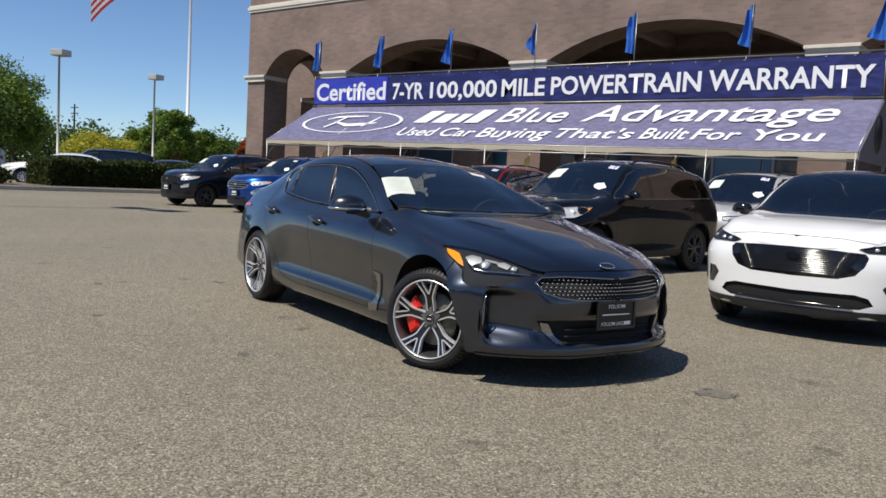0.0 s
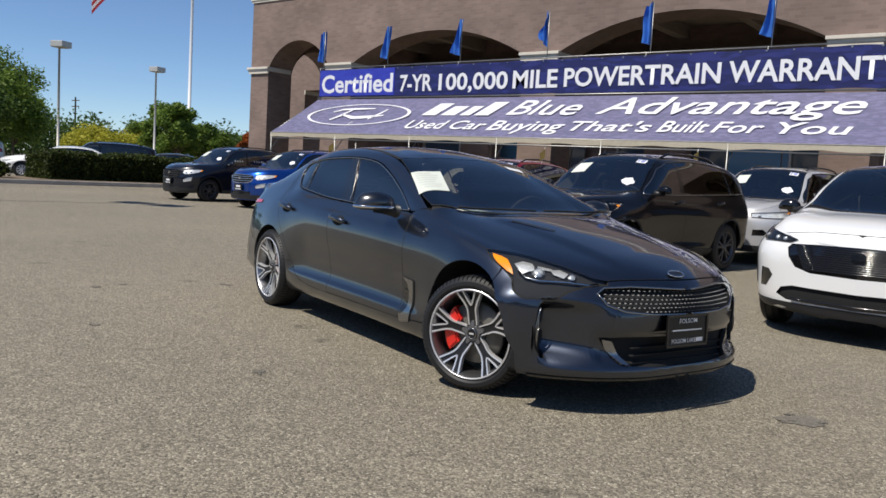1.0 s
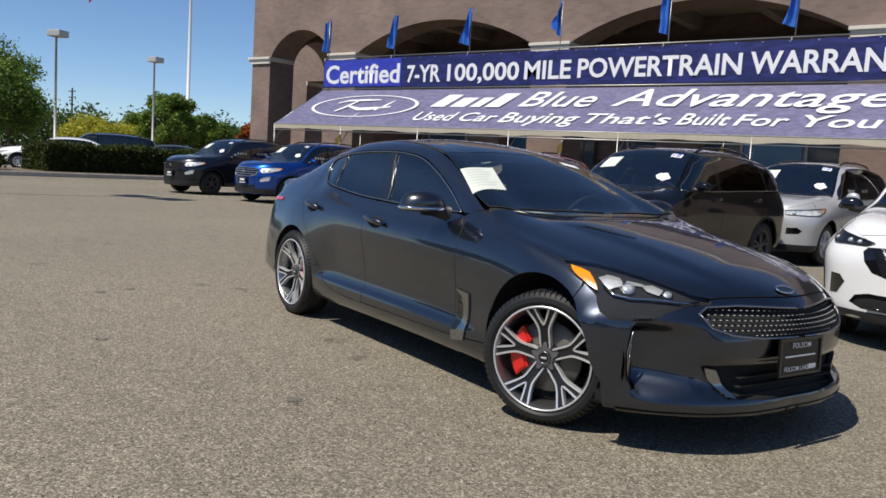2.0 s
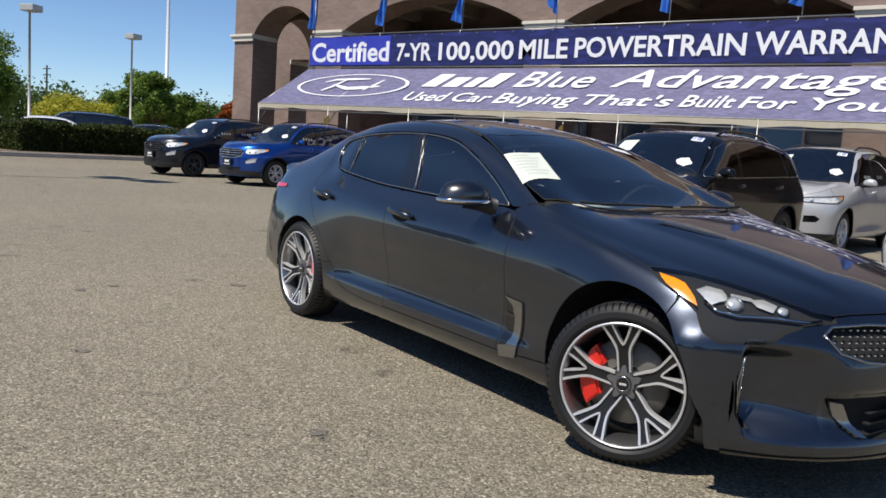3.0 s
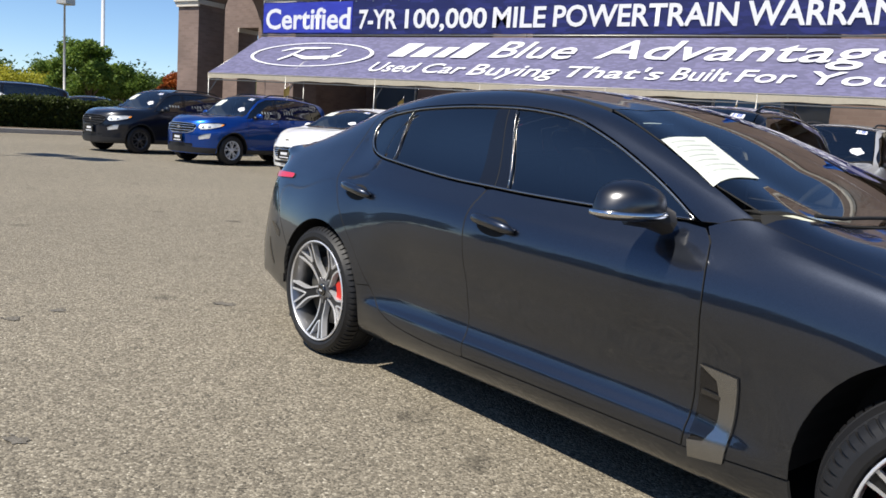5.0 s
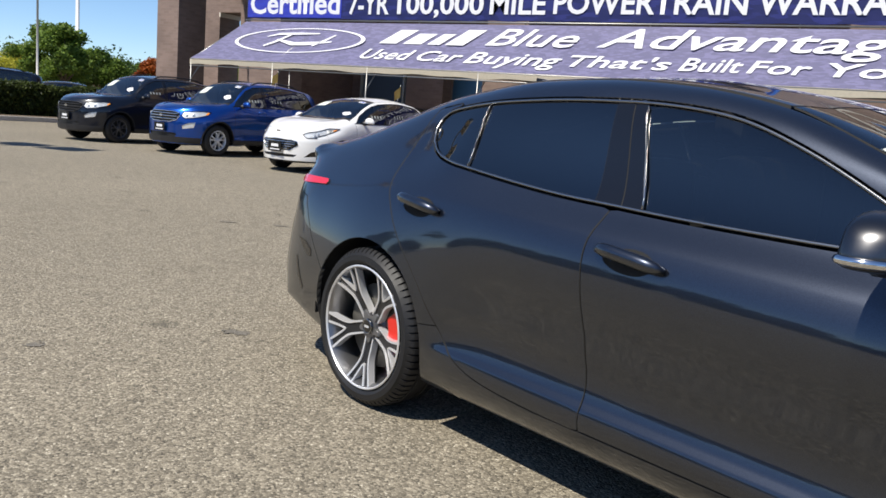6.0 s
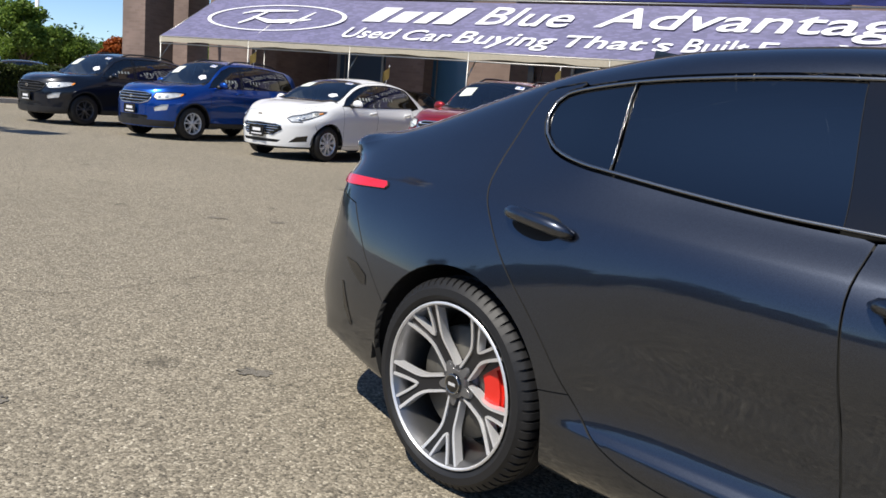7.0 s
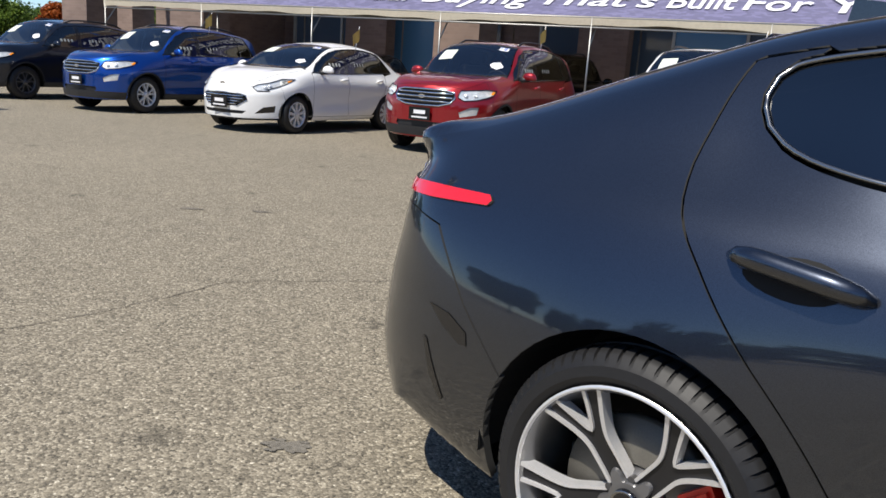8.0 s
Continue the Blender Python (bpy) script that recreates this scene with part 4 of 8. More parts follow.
bm = bmesh.new()
box(bm, -32.0, -28.5, 12.2, 25.2, -0.1, 0.15, 0.02)
tagged(part("kerb", bm, CONCRETE), "raised concrete kerb round the hedge bed", "kerb", kind="structure")
bm = bmesh.new()
box(bm, -31.85, -28.65, 12.35, 25.05, 0.0, 0.165)
tagged(part("planting_bed", bm, SOIL), "bare soil strip under the hedge", "soil", kind="structure")


def leaf_cloud(name, centres, radii, count, size, material, parent, seed, fill=0.55):
    """Many small leaf blades scattered through lumps, each blade an island."""
    rng = np.random.RandomState(seed)
    w = np.array([r[0] * r[1] * r[2] for r in radii]) ** 0.7
    pick = rng.choice(len(centres), count, p=w / w.sum())
    d = rng.normal(size=(count, 3)); d /= np.linalg.norm(d, axis=1)[:, None]
    rad = (fill + (1 - fill) * rng.rand(count)) * (1 + 0.12 * rng.normal(size=count))
    c = np.array(centres)[pick] + d * np.array(radii)[pick] * rad[:, None]
    ax = rng.normal(size=(count, 3)); ax[:, 2] *= 0.6; ax /= np.linalg.norm(ax, axis=1)[:, None]
    bx = np.cross(ax, d + 0.5 * rng.normal(size=(count, 3))); bx /= np.maximum(np.linalg.norm(bx, axis=1), 1e-6)[:, None]
    s = size * (0.6 + 0.8 * rng.rand(count))[:, None]
    V = np.empty((count, 4, 3))
    V[:, 0], V[:, 1], V[:, 2], V[:, 3] = c - ax * s, c + bx * s * 0.55, c + ax * s, c - bx * s * 0.55
    V = V.reshape(-1, 3)
    me = bpy.data.meshes.new(name)
    me.from_pydata(V.tolist(), [], np.arange(count * 4).reshape(-1, 4).tolist())
    me.update()
    return add(name, me, material, parent)


def tree(name, x, y, h, spread, material, seed, label, leaves=5200, trunk_h=0.3, size=0.22, group="", lumps=22):
    """A tree: tapered trunk, limbs and a ragged crown of leaf clumps."""
    rng = random.Random(seed)
    root = new(name)
    root.location = (x, y, 0)
    bm = bmesh.new()
    th = h * trunk_h
    tube(bm, [(0, 0, 0), (0.05, 0.03, th * 0.5), (0.0, 0.08, th), (0.1, 0.0, h * 0.7)], 0.2, 8, taper=[h * 0.026, h * 0.020, h * 0.017, h * 0.006])
    cs, rs = [], []
    for k in range(lumps):
        a = rng.random() * 6.283
        q = (k + 0.5) / lumps
        zz = th + (h - th) * (0.08 + 0.86 * q)
        wide = math.sin(math.pi * min(1, 0.18 + 0.82 * q) ** 1.1) ** 0.7
        rr = spread * wide * (0.35 + 0.6 * rng.random())
        c = (rr * math.cos(a), rr * math.sin(a), zz)
        cs.append(c)
        r = spread * (0.26 + 0.20 * rng.random())
        rs.append((r, r, r * 0.75))
        if k % 2 == 0:
            tube(bm, [(0, 0.05, th * (0.8 + 0.3 * q)), (c[0] * 0.5, c[1] * 0.5, (th + zz) * 0.5), c], 0.05, 5, taper=[h * 0.010, h * 0.006, h * 0.002])
    bmesh.ops.recalc_face_normals(bm, faces=bm.faces[:])
    part("trunk", bm, BARK, root)
    leaf_cloud("crown", cs, rs, leaves, size, material, root, seed, 0.35)
    return tagged(root, label, "tree", group)


def hedge(x0, x1, y0, y1, z1, label, seed):
    """A clipped hedge: a filler core coloured dark for the shade inside, covered with small upright leaves."""
    root = new("hedge")
    boxed("hedge_shade_core", x0 + 0.08, x1 - 0.08, y0 + 0.08, y1 - 0.08, 0.15, z1 - 0.08, HEDGE_SHADE_CORE, root)
    rng = np.random.RandomState(seed)
    n = 42000
    L = []
    areas = [(y1 - y0) * z1, (y1 - y0) * z1 * 0.3, (x1 - x0) * z1, (x1 - x0) * z1 * 0.4, (x1 - x0) * (y1 - y0)]
    p = np.array(areas) / sum(areas)
    f = rng.choice(5, n, p=p)
    u, v = rng.rand(n), rng.rand(n)
    X = np.where(f == 0, x1, np.where(f == 1, x0, x0 + (x1 - x0) * u))
    Y = np.where(f < 2, y0 + (y1 - y0) * u, np.where(f == 2, y0, np.where(f == 3, y1, y0 + (y1 - y0) * v)))
    Z = np.where(f == 4, z1, 0.15 + (z1 - 0.15) * v)
    c = np.stack([X, Y, Z], 1) + rng.normal(size=(n, 3)) * 0.045
    c[:, 2] += 0.05 * np.sin(c[:, 1] * 2.1) * (f == 4) + 0.03 * np.sin(c[:, 1] * 5.3 + c[:, 0])
    c[:, 2] = np.maximum(c[:, 2], 0.18)
    ax = rng.normal(size=(n, 3)); ax /= np.linalg.norm(ax, axis=1)[:, None]
    bx = np.cross(ax, rng.normal(size=(n, 3))); bx /= np.linalg.norm(bx, axis=1)[:, None]
    s = 0.05 * (0.6 + 0.8 * rng.rand(n))[:, None]
    V = np.empty((n, 4, 3))
    V[:, 0], V[:, 1], V[:, 2], V[:, 3] = c - ax * s, c + bx * s * 0.6, c + ax * s, c - bx * s * 0.6
    me = bpy.data.meshes.new("foliage")
    me.from_pydata(V.reshape(-1, 3).tolist(), [], np.arange(n * 4).reshape(-1, 4).tolist())
    me.update()
    add("foliage", me, HEDGE_LEAF, root)
    return tagged(root, label, "hedge")


hedge(-31.0, -29.3, 14.9, 24.6, 1.11, "clipped dark green boxwood hedge in a kerbed bed", 5)

root = new("shrub")
root.location = (-29.7, 13.2, 0.16)
leaf_cloud("foliage", [(0, 0, 0.25), (0.25, 0.15, 0.32), (-0.2, 0.2, 0.28), (0.05, -0.25, 0.22)], [(0.32, 0.32, 0.28)] * 4, 1600, 0.06, HEDGE_LEAF, root, 9)
tagged(root, "small dark green shrub beside the hedge", "shrub")

# ---- arcaded brick building ----
FY = 24.25                     # front face
DEPTH = 1.25                   # thickness of the arcade wall
TOP = 9.05
SPRING = 5.42
PIERS = [(-30.0, -28.8), (-25.0, -23.6), (-15.4, -14.05), (-5.72, -4.48), (3.95, 5.2), (13.6, 14.9)]


def arch_curve(x0, x1, z0, rise, n=22):
    """Points of an arch from x0 to x1."""
    w = (x1 - x0) / 2
    r = (w * w + rise * rise) / (2 * rise)
    cx, cz = (x0 + x1) / 2, z0 + rise - r
    a = math.asin(min(1, w / r))
    if rise >= w:
        a = math.pi / 2
        return [(cx - w * math.cos(math.pi * k / n), z0 + (rise) * math.sin(math.pi * k / n)) for k in range(n + 1)]
    return [(cx + r * math.sin(-a + 2 * a * k / n), cz + r * math.cos(-a + 2 * a * k / n)) for k in range(n + 1)]


building = new("brick_building")
bm = bmesh.new()
outline = [(PIERS[0][0], 0)]
for (a0, a1), (b0, b1) in zip(PIERS[:-1], PIERS[1:]):
    outline += [(a1, 0)] + arch_curve(a1, b0, SPRING, 1.06 if b0 - a1 > 5 else 1.1) + [(b0, 0)]
outline += [(PIERS[-1][1], 0), (PIERS[-1][1], TOP), (PIERS[0][0], TOP)]
prism(bm, outline, FY, FY + DEPTH, "xz")
bmesh.ops.triangulate(bm, faces=[f for f in bm.faces if len(f.verts) > 4])
part("wall", bm, BRICK, building, "brown brick arcade wall")
# side wall of the corner bay with an open arch, and the porch beyond it
bm = bmesh.new()
o = [(FY + DEPTH, 0), (FY + DEPTH + 0.08, 0)] + arch_curve(FY + DEPTH + 0.08, FY + DEPTH + 3.1, SPRING - 0.1, 1.2) + [(FY + DEPTH + 3.1, 0), (FY + 6.2, 0), (FY + 6.2, TOP), (FY + DEPTH, TOP)]
prism(bm, o, -30.0, -28.8, "yz")
bmesh.ops.triangulate(bm, faces=[f for f in bm.faces if len(f.verts) > 4])
part("wall", bm, BRICK, building)
boxed("porch_pier", -34.1, -31.7, 29.0, 30.2, 0, 7.0, BRICK, building)
boxed("porch_lintel", -31.7, -30.0, 29.0, 30.2, 5.05, 7.0, BRICK, building)
boxed("porch_cap", -31.7, -31.62, 28.95, 30.2, 4.85, 5.04, TRIM_STONE, building)
# recess behind the arcade
boxed("back_wall", -28.8, 14.9, FY + 5.0, FY + 5.3, 0, TOP, BRICK_BASE, building)
boxed("soffit", -28.8, 14.9, FY + DEPTH, FY + 5.0, 7.0, 7.2, BEAM, building)
boxed("inner_wall", -24.6, -24.2, FY + DEPTH, FY + 5.0, 0, 7.0, BRICK_BASE, building)
boxed("roof", -30.0, 14.9, FY + 0.3, FY + 6.2, TOP, TOP + 0.2, CONCRETE, building)
for x0 in range(-27, 15, 3):
    boxed("beam", x0 * 1.0, x0 + 0.35, FY + DEPTH, FY + 4.99, 6.55, 6.99, BEAM, building)
boxed("beam", -24.19, 14.9, FY + 4.4, FY + 4.7, 5.2, 6.1, BEAM, building, "pale beam behind the arches")
# upper trim and pier caps
for z0, z1, d in ((8.30, 8.40, 0.05), (8.40, 8.52, 0.09), (8.52, 8.60, 0.05)):
    boxed("string_course", -30.0 - d, 14.9, FY - d, FY - 0.002, z0, z1, TRIM_STONE, building)
    boxed("string_course", -30.0 - d, -30.002, FY, FY + 6.2, z0, z1, TRIM_STONE, building)
for a0, a1 in PIERS:
    bm = bmesh.new()
    box(bm, a0 - (0.06 if a0 > -29 else 0.12), a1 + 0.06, FY - 0.10, FY - 0.002, 5.28, 5.36, 0.01)
    box(bm, a0 - (0.10 if a0 > -29 else 0.14), a1 + 0.10, FY - 0.15, FY - 0.002, 5.36, 5.46, 0.015)
    box(bm, a0 - 0.05, a1 + 0.05, FY - 0.08, FY - 0.002, 5.18, 5.28)
    part("pier_cap", bm, TRIM_STONE, building, "pale stone pier cap")
    if a0 > -29:
        boxed("impost", a0 - 0.06, a0 - 0.002, FY + 0.01, FY + DEPTH - 0.01, 5.28, 5.46, TRIM_STONE, building)
    boxed("impost", a1 + 0.002, a1 + 0.06, FY + 0.01, FY + DEPTH - 0.01, 5.28, 5.46, TRIM_STONE, building)
# ground-floor shopfronts between the piers
for (a0, a1), (b0, b1) in zip(PIERS[1:-1], PIERS[2:]):
    n = 4
    w = (b0 - a1) / n
    for k in range(n):
        x0 = a1 + k * w
        win = new("window"); win.parent = building
        boxed("window_frame", x0 + 0.02, x0 + 0.10, FY + 4.7, FY + 4.98, 0.3, 3.2, GREY_STEEL, win)
        boxed("window_frame", x0 + 0.10, x0 + w, FY + 4.7, FY + 4.98, 3.1, 3.2, GREY_STEEL, win)
        boxed("window_frame", x0 + 0.10, x0 + w, FY + 4.7, FY + 4.98, 0.3, 0.4, BLACK_PLASTIC, win)
        # the third pane of a bay is coloured blue for the reflection in its glass
        boxed("pane", x0 + 0.10, x0 + w, FY + 4.8, FY + 4.82, 0.4, 3.1, PANE_REFLECTION if k == 2 else WINDOW_GLASS, win)
tagged(building, "brown brick showroom with wide segmental arches and stone caps", "building")

# brick screen walls under the canopy
for x0, x1 in ((-20.6, -19.0), (-12.4, -10.9), (-1.9, 2.0)):
    bm = bmesh.new()
    box(bm, x0, x1, FY + 3.6, FY + 4.2, 0, 3.6)
    tagged(part("wall_pier", bm, BRICK_BASE), "plain brown brick pier behind the canopy", "pier", kind="structure")

# ---- banner, canopy, flags ----
BX0, BX1 = -22.0, -3.22
BY = 21.10


def banner():
    root = new("banner")
    n = 60
    V, Fc = [], []
    for k in range(n + 1):
        x = BX0 + (BX1 - BX0) * k / n
        for z in (3.70, 4.02, 4.35, 4.66):
            sag = 0.012 * math.sin(k * 1.7) * (1 if z in (3.70, 4.66) else 0.3)
            V.append((x, BY + 0.006 * math.sin(k * 2.3 + z), z + sag))
    for k in range(n):
        for j in range(3):
            q = k * 4 + j
            Fc.append((q, q + 4, q + 5, q + 1))
    nv = len(V)
    V += [(x, y + 0.012, z) for x, y, z in V]
    Fc += [tuple(i + nv for i in f[::-1]) for f in Fc]
    add("sheet", mesh_from("sheet", V, Fc), BANNER, root, "dark blue printed vinyl sheet")
    boxed("title_box", BX0 + 0.03, -18.36, BY - 0.016, BY - 0.010, 3.74, 4.63, BANNER2, root, "brighter blue panel")
    words = [("Certified", -21.86, -18.42, 3.83, 4.47), ("7-YR", -18.10, -16.72, 3.83, 4.38), ("100,000", -16.45, -13.80, 3.76, 4.38), ("MILE", -13.62, -12.09, 3.86, 4.38),
             ("POWERTRAIN", -11.88, -7.41, 3.87, 4.40), ("WARRANTY", -7.22, -3.38, 3.88, 4.41)]
    for w, x0, x1, z0, z1 in words:
        lettering("lettering", w, x1 - x0, z1 - z0, WHITE_INK, root, Matrix.Translation((x0, BY - 0.016, z0)), bold=0.022)
    for k in range(0, n + 1, 2):
        x = BX0 + (BX1 - BX0) * k / n
        boxed("grommet", x - 0.02, x + 0.02, BY - 0.015, BY - 0.011, 4.61, 4.65, GALV, root)
    return tagged(root, "long dark blue vinyl warranty banner with white lettering", "banner")


banner()
EAVE = Vector((0, 19.0, 2.30))
RIDGE = Vector((0, 21.02, 3.60))
SLOPE = (RIDGE - EAVE)
ANG = math.atan2(SLOPE.z, SLOPE.y)


def on_slope(x, s):
    """A pose on the canopy's front slope: s metres up from the eave, reading along x."""
    p = EAVE + SLOPE.normalized() * s
    return Matrix.Translation((x, p.y, p.z)) @ Matrix.Rotation(ANG - math.pi / 2, 4, 'X')


def canopy():
    root = new("canopy")
    x0, x1 = -22.05, -3.16
    n = 48
    V, Fc = [], []
    for k in range(n + 1):
        x = x0 + (x1 - x0) * k / n
        for j in range(7):
            t = j / 6
            sag = -0.035 * math.sin(math.pi * t) * (0.6 + 0.4 * math.cos(k * 0.9))
            p = EAVE + SLOPE * t
            V.append((x + (0.10 * t if k == 0 else 0), p.y, p.z + sag))
    for k in range(n):
        for j in range(6):
            q = k * 7 + j
            Fc.append((q, q + 7, q + 8, q + 1))
    nv = len(V)
    V2 = V + [(x, y + 0.01, z - 0.015) for x, y, z in V]
    Fc2 = Fc + [tuple(i + nv for i in f[::-1]) for f in Fc]
    add("front_sheet", mesh_from("front_sheet", V2, Fc2), AWNING, root, "faded violet-blue printed vinyl slope")
    # rear slope and underside in cream fabric
    V, Fc = [], []
    for k in range(n + 1):
        x = x0 + (x1 - x0) * k / n
        for j, (y, z) in enumerate(((21.03, 3.60), (22.1, 3.0 - 0.05 * (k % 4)), (23.1, 2.42))):
            V.append((x, y, z)); V.append((x, y + 0.01, z - 0.02))
    for k in range(n):
        for j in range(2):
            q = k * 6 + 2 * j
            Fc.append((q, q + 2, q + 8, q + 6)); Fc.append((q + 1, q + 7, q + 9, q + 3))
    add("rear_sheet", mesh_from("rear_sheet", V, Fc), FABRIC, root, "cream canvas rear slope")
    # added hanging strip, standing in for the lit underside of the rear slope
    V, Fc = [], []
    for k in range(97):
        x = x0 + (x1 - x0) * k / 96
        for z in (2.30, 2.13 + 0.012 * math.sin(k) + 0.03 * abs(math.sin(k * math.pi / 16))):
            V.append((x, 18.985, z)); V.append((x, 18.995, z))
    for k in range(96):
        q = 4 * k
        Fc += [(q, q + 2, q + 6, q + 4), (q + 1, q + 5, q + 7, q + 3), (q + 2, q + 3, q + 7, q + 6)]
    add("valance", mesh_from("valance", V, Fc), FABRIC, root, "cream canvas valance")
    bar("lower_rail", [(x0, 19.0, 2.10), (x1, 19.0, 2.10)], 0.016, GALV, root)
    rail = 0.019
    posts = [x0 + 0.04 + (x1 - x0 - 0.08) * k / 6 for k in range(7)]
    for name, pts in (("eave_rail", [(x0, 19.0, 2.28), (x1, 19.0, 2.28)]), ("ridge_rail", [(x0, BY - 0.02, 3.66), (x1, BY - 0.02, 3.66)]), ("top_rail", [(x0, BY + 0.03, 4.72), (x1, BY + 0.03, 4.72)]), ("rear_rail", [(x0, 23.1, 2.40), (x1, 23.1, 2.40)])):
        bar(name, pts, rail, GALV, root)
    for x in posts:
        bar("front_post", [(x, 19.0, 0), (x, 19.0, 2.28)], rail, GALV, root)
        bar("rear_post", [(x, 23.1, 0), (x, 23.1, 2.40)], rail, GALV, root)
        bar("rafter", [(x, 19.0, 2.27), (x, 21.05, 3.565)], rail, GALV, root)
        bar("rafter", [(x, 21.05, 3.565), (x, 23.1, 2.40)], rail, GALV, root)
        bar("brace", [(x, 19.02, 1.75), (x, 19.9, 2.80)], rail * 0.8, GALV, root)
        bar("banner_post", [(x, BY + 0.03, 3.58), (x, BY + 0.03, 4.74)], rail, GALV, root)
    # lettering on the slope
    L = SLOPE.length
    for w, xa, xb, s0, s1, sh in (("Blue", -13.10, -10.85, 1.24, 2.14, 0.22), ("Advantage", -10.30, -3.90, 1.00, 2.24, 0.22)):
        lettering("lettering", w, xb - xa, s1 - s0, WHITE_INK, root, on_slope(xa, s0) @ Matrix.Translation((0, -0.012, 0)), bold=0.008, shear=sh)
    for w, xa, xb, s0, s1, sh in (("Used", -16.30, -14.80, 0.36, 0.88, 0.16), ("Car", -14.60, -13.36, 0.36, 0.88, 0.16), ("Buying", -13.22, -10.85, 0.16, 0.90, 0.16), ("That's", -10.70, -8.42, 0.37, 0.92, 0.16),
                            ("Built", -8.22, -7.02, 0.38, 0.94, 0.16), ("For", -6.90, -5.76, 0.39, 0.92, 0.16), ("You", -5.52, -3.95, 0.38, 0.92, 0.16)):
        lettering("lettering", w, xb - xa, s1 - s0, WHITE_INK, root, on_slope(xa, s0) @ Matrix.Translation((0, -0.012, 0)), bold=0.012, shear=sh)
    # oval emblem with a plain wave, and a plain wordmark bar
    bm = bmesh.new()
    M = on_slope(-19.0, 1.25) @ Matrix.Translation((0, -0.014, 0))
    ring = 64
    for r0, r1 in ((0.94, 1.0),):
        a = [bm.verts.new(M @ Vector((2.30 * r0 * math.cos(2 * math.pi * k / ring), 0, 0.74 * r0 * math.sin(2 * math.pi * k / ring)))) for k in range(ring)]
        b = [bm.verts.new(M @ Vector((2.30 * r1 * math.cos(2 * math.pi * k / ring), 0, 0.74 * r1 * math.sin(2 * math.pi * k / ring)))) for k in range(ring)]
        for k in range(ring):
            bm.faces.new((a[k], a[(k + 1) % ring], b[(k + 1) % ring], b[k]))
    part("emblem_ring", bm, WHITE_INK, root, "white oval emblem outline")
    bm = bmesh.new()
    for pth, ws in ((((-1.25, 0.18), (-0.9, 0.36), (-0.2, 0.40), (0.5, 0.42)), (0.03, 0.06, 0.06, 0.03)), (((-0.95, -0.38), (-0.7, -0.1), (-0.45, 0.36)), (0.05, 0.07, 0.05)), (((-0.75, 0.02), (0.0, -0.22), (0.5, -0.18), (1.25, -0.05)), (0.03, 0.09, 0.10, 0.03)), (((0.75, -0.30), (0.98, 0.05), (1.12, 0.36)), (0.05, 0.06, 0.03))):
        o = [M @ Vector((u, 0, v)) for u, v in ribbon([(p[0], p[1]) for p in pth], ws)]
        bm.faces.new([bm.verts.new(p) for p in o])
    part("emblem_script", bm, WHITE_INK, root, "plain white flourish")
    bm = bmesh.new()
    M = on_slope(-16.20, 1.22) @ Matrix.Translation((0, -0.012, 0))
    for u0, u1, v1 in ((0.0, 0.55, 0.78), (0.75, 1.30, 0.58), (1.48, 1.85, 0.58), (2.0, 2.52, 0.84)):
        bm.faces.new([bm.verts.new(M @ Vector(p)) for p in ((u0, 0, 0), (u1, 0, 0), (u1 + v1 * 0.3, 0, v1), (u0 + v1 * 0.3, 0, v1))])
    part("wordmark_bar", bm, WHITE_INK, root, "plain white bars of a wordmark")
    # end panel
    bm = bmesh.new()
    o = [(19.0, 2.12), (19.0, 2.29), (21.03, 3.59), (23.1, 2.42), (23.1, 2.12)]
    prism(bm, o, x1 + 0.012, x1 + 0.028, "yz")
    part("end_panel", bm, GREY_VINYL, root, "dark grey vinyl end panel")
    lathe_part("end_emblem", [(x1 + 0.034, 0.0), (x1 + 0.034, 0.42), (x1 + 0.030, 0.42)], 32, BLACK_VINYL, root, axis='Y').matrix_local = Matrix.Translation((0, 20.7, 2.78)) @ Matrix.Rotation(radians(-90), 4, 'Z')
    return tagged(root, "long steel-framed canopy with a printed violet-blue front slope", "canopy")


canopy()


def flag(x, y, z, size, material, parent, fold, droop):
    """A small hanging cloth with folds."""
    V, Fc = [], []
    n = 10
    for i in range(n + 1):
        u = i / n
        for j in range(n + 1):
            v = j / n
            w = size * (0.13 + 0.22 * v) * (1 - 0.3 * math.sin(fold + v * 3))
            V.append((x - w * u + 0.03 * math.sin(6 * u + fold), y + 0.09 * math.sin(11 * u + 3 * v + fold), z - size * 1.15 * v * (1 - 0.22 * u * droop) - 0.35 * size * u * droop * (1 - v)))
    for i in range(n):
        for j in range(n):
            q = i * (n + 1) + j
            Fc.append((q, q + 1, q + n + 2, q + n + 1))
    return add("flag_cloth", mesh_from("flag_cloth", V, Fc, True), material, parent)


for k, x in enumerate((-21.90, -18.79, -15.72, -12.56, -9.38, -6.28, -3.26)):
    root = new("pennant_flag")
    bar("pole", [(x, BY + 0.08, 4.10), (x, BY + 0.08, 6.02)], 0.014, GALV, root)
    flag(x, BY + 0.08, 6.05, 0.98 if k != 3 else 0.9, FLAG_BLUE, root, k * 1.3, (0.3, 0.5, 0.4, 1.1, 0.3, 0.6, 0.5)[k])
    tagged(root, "bright blue cloth flag hanging on a thin pole above the banner", "flag", "banner flags")


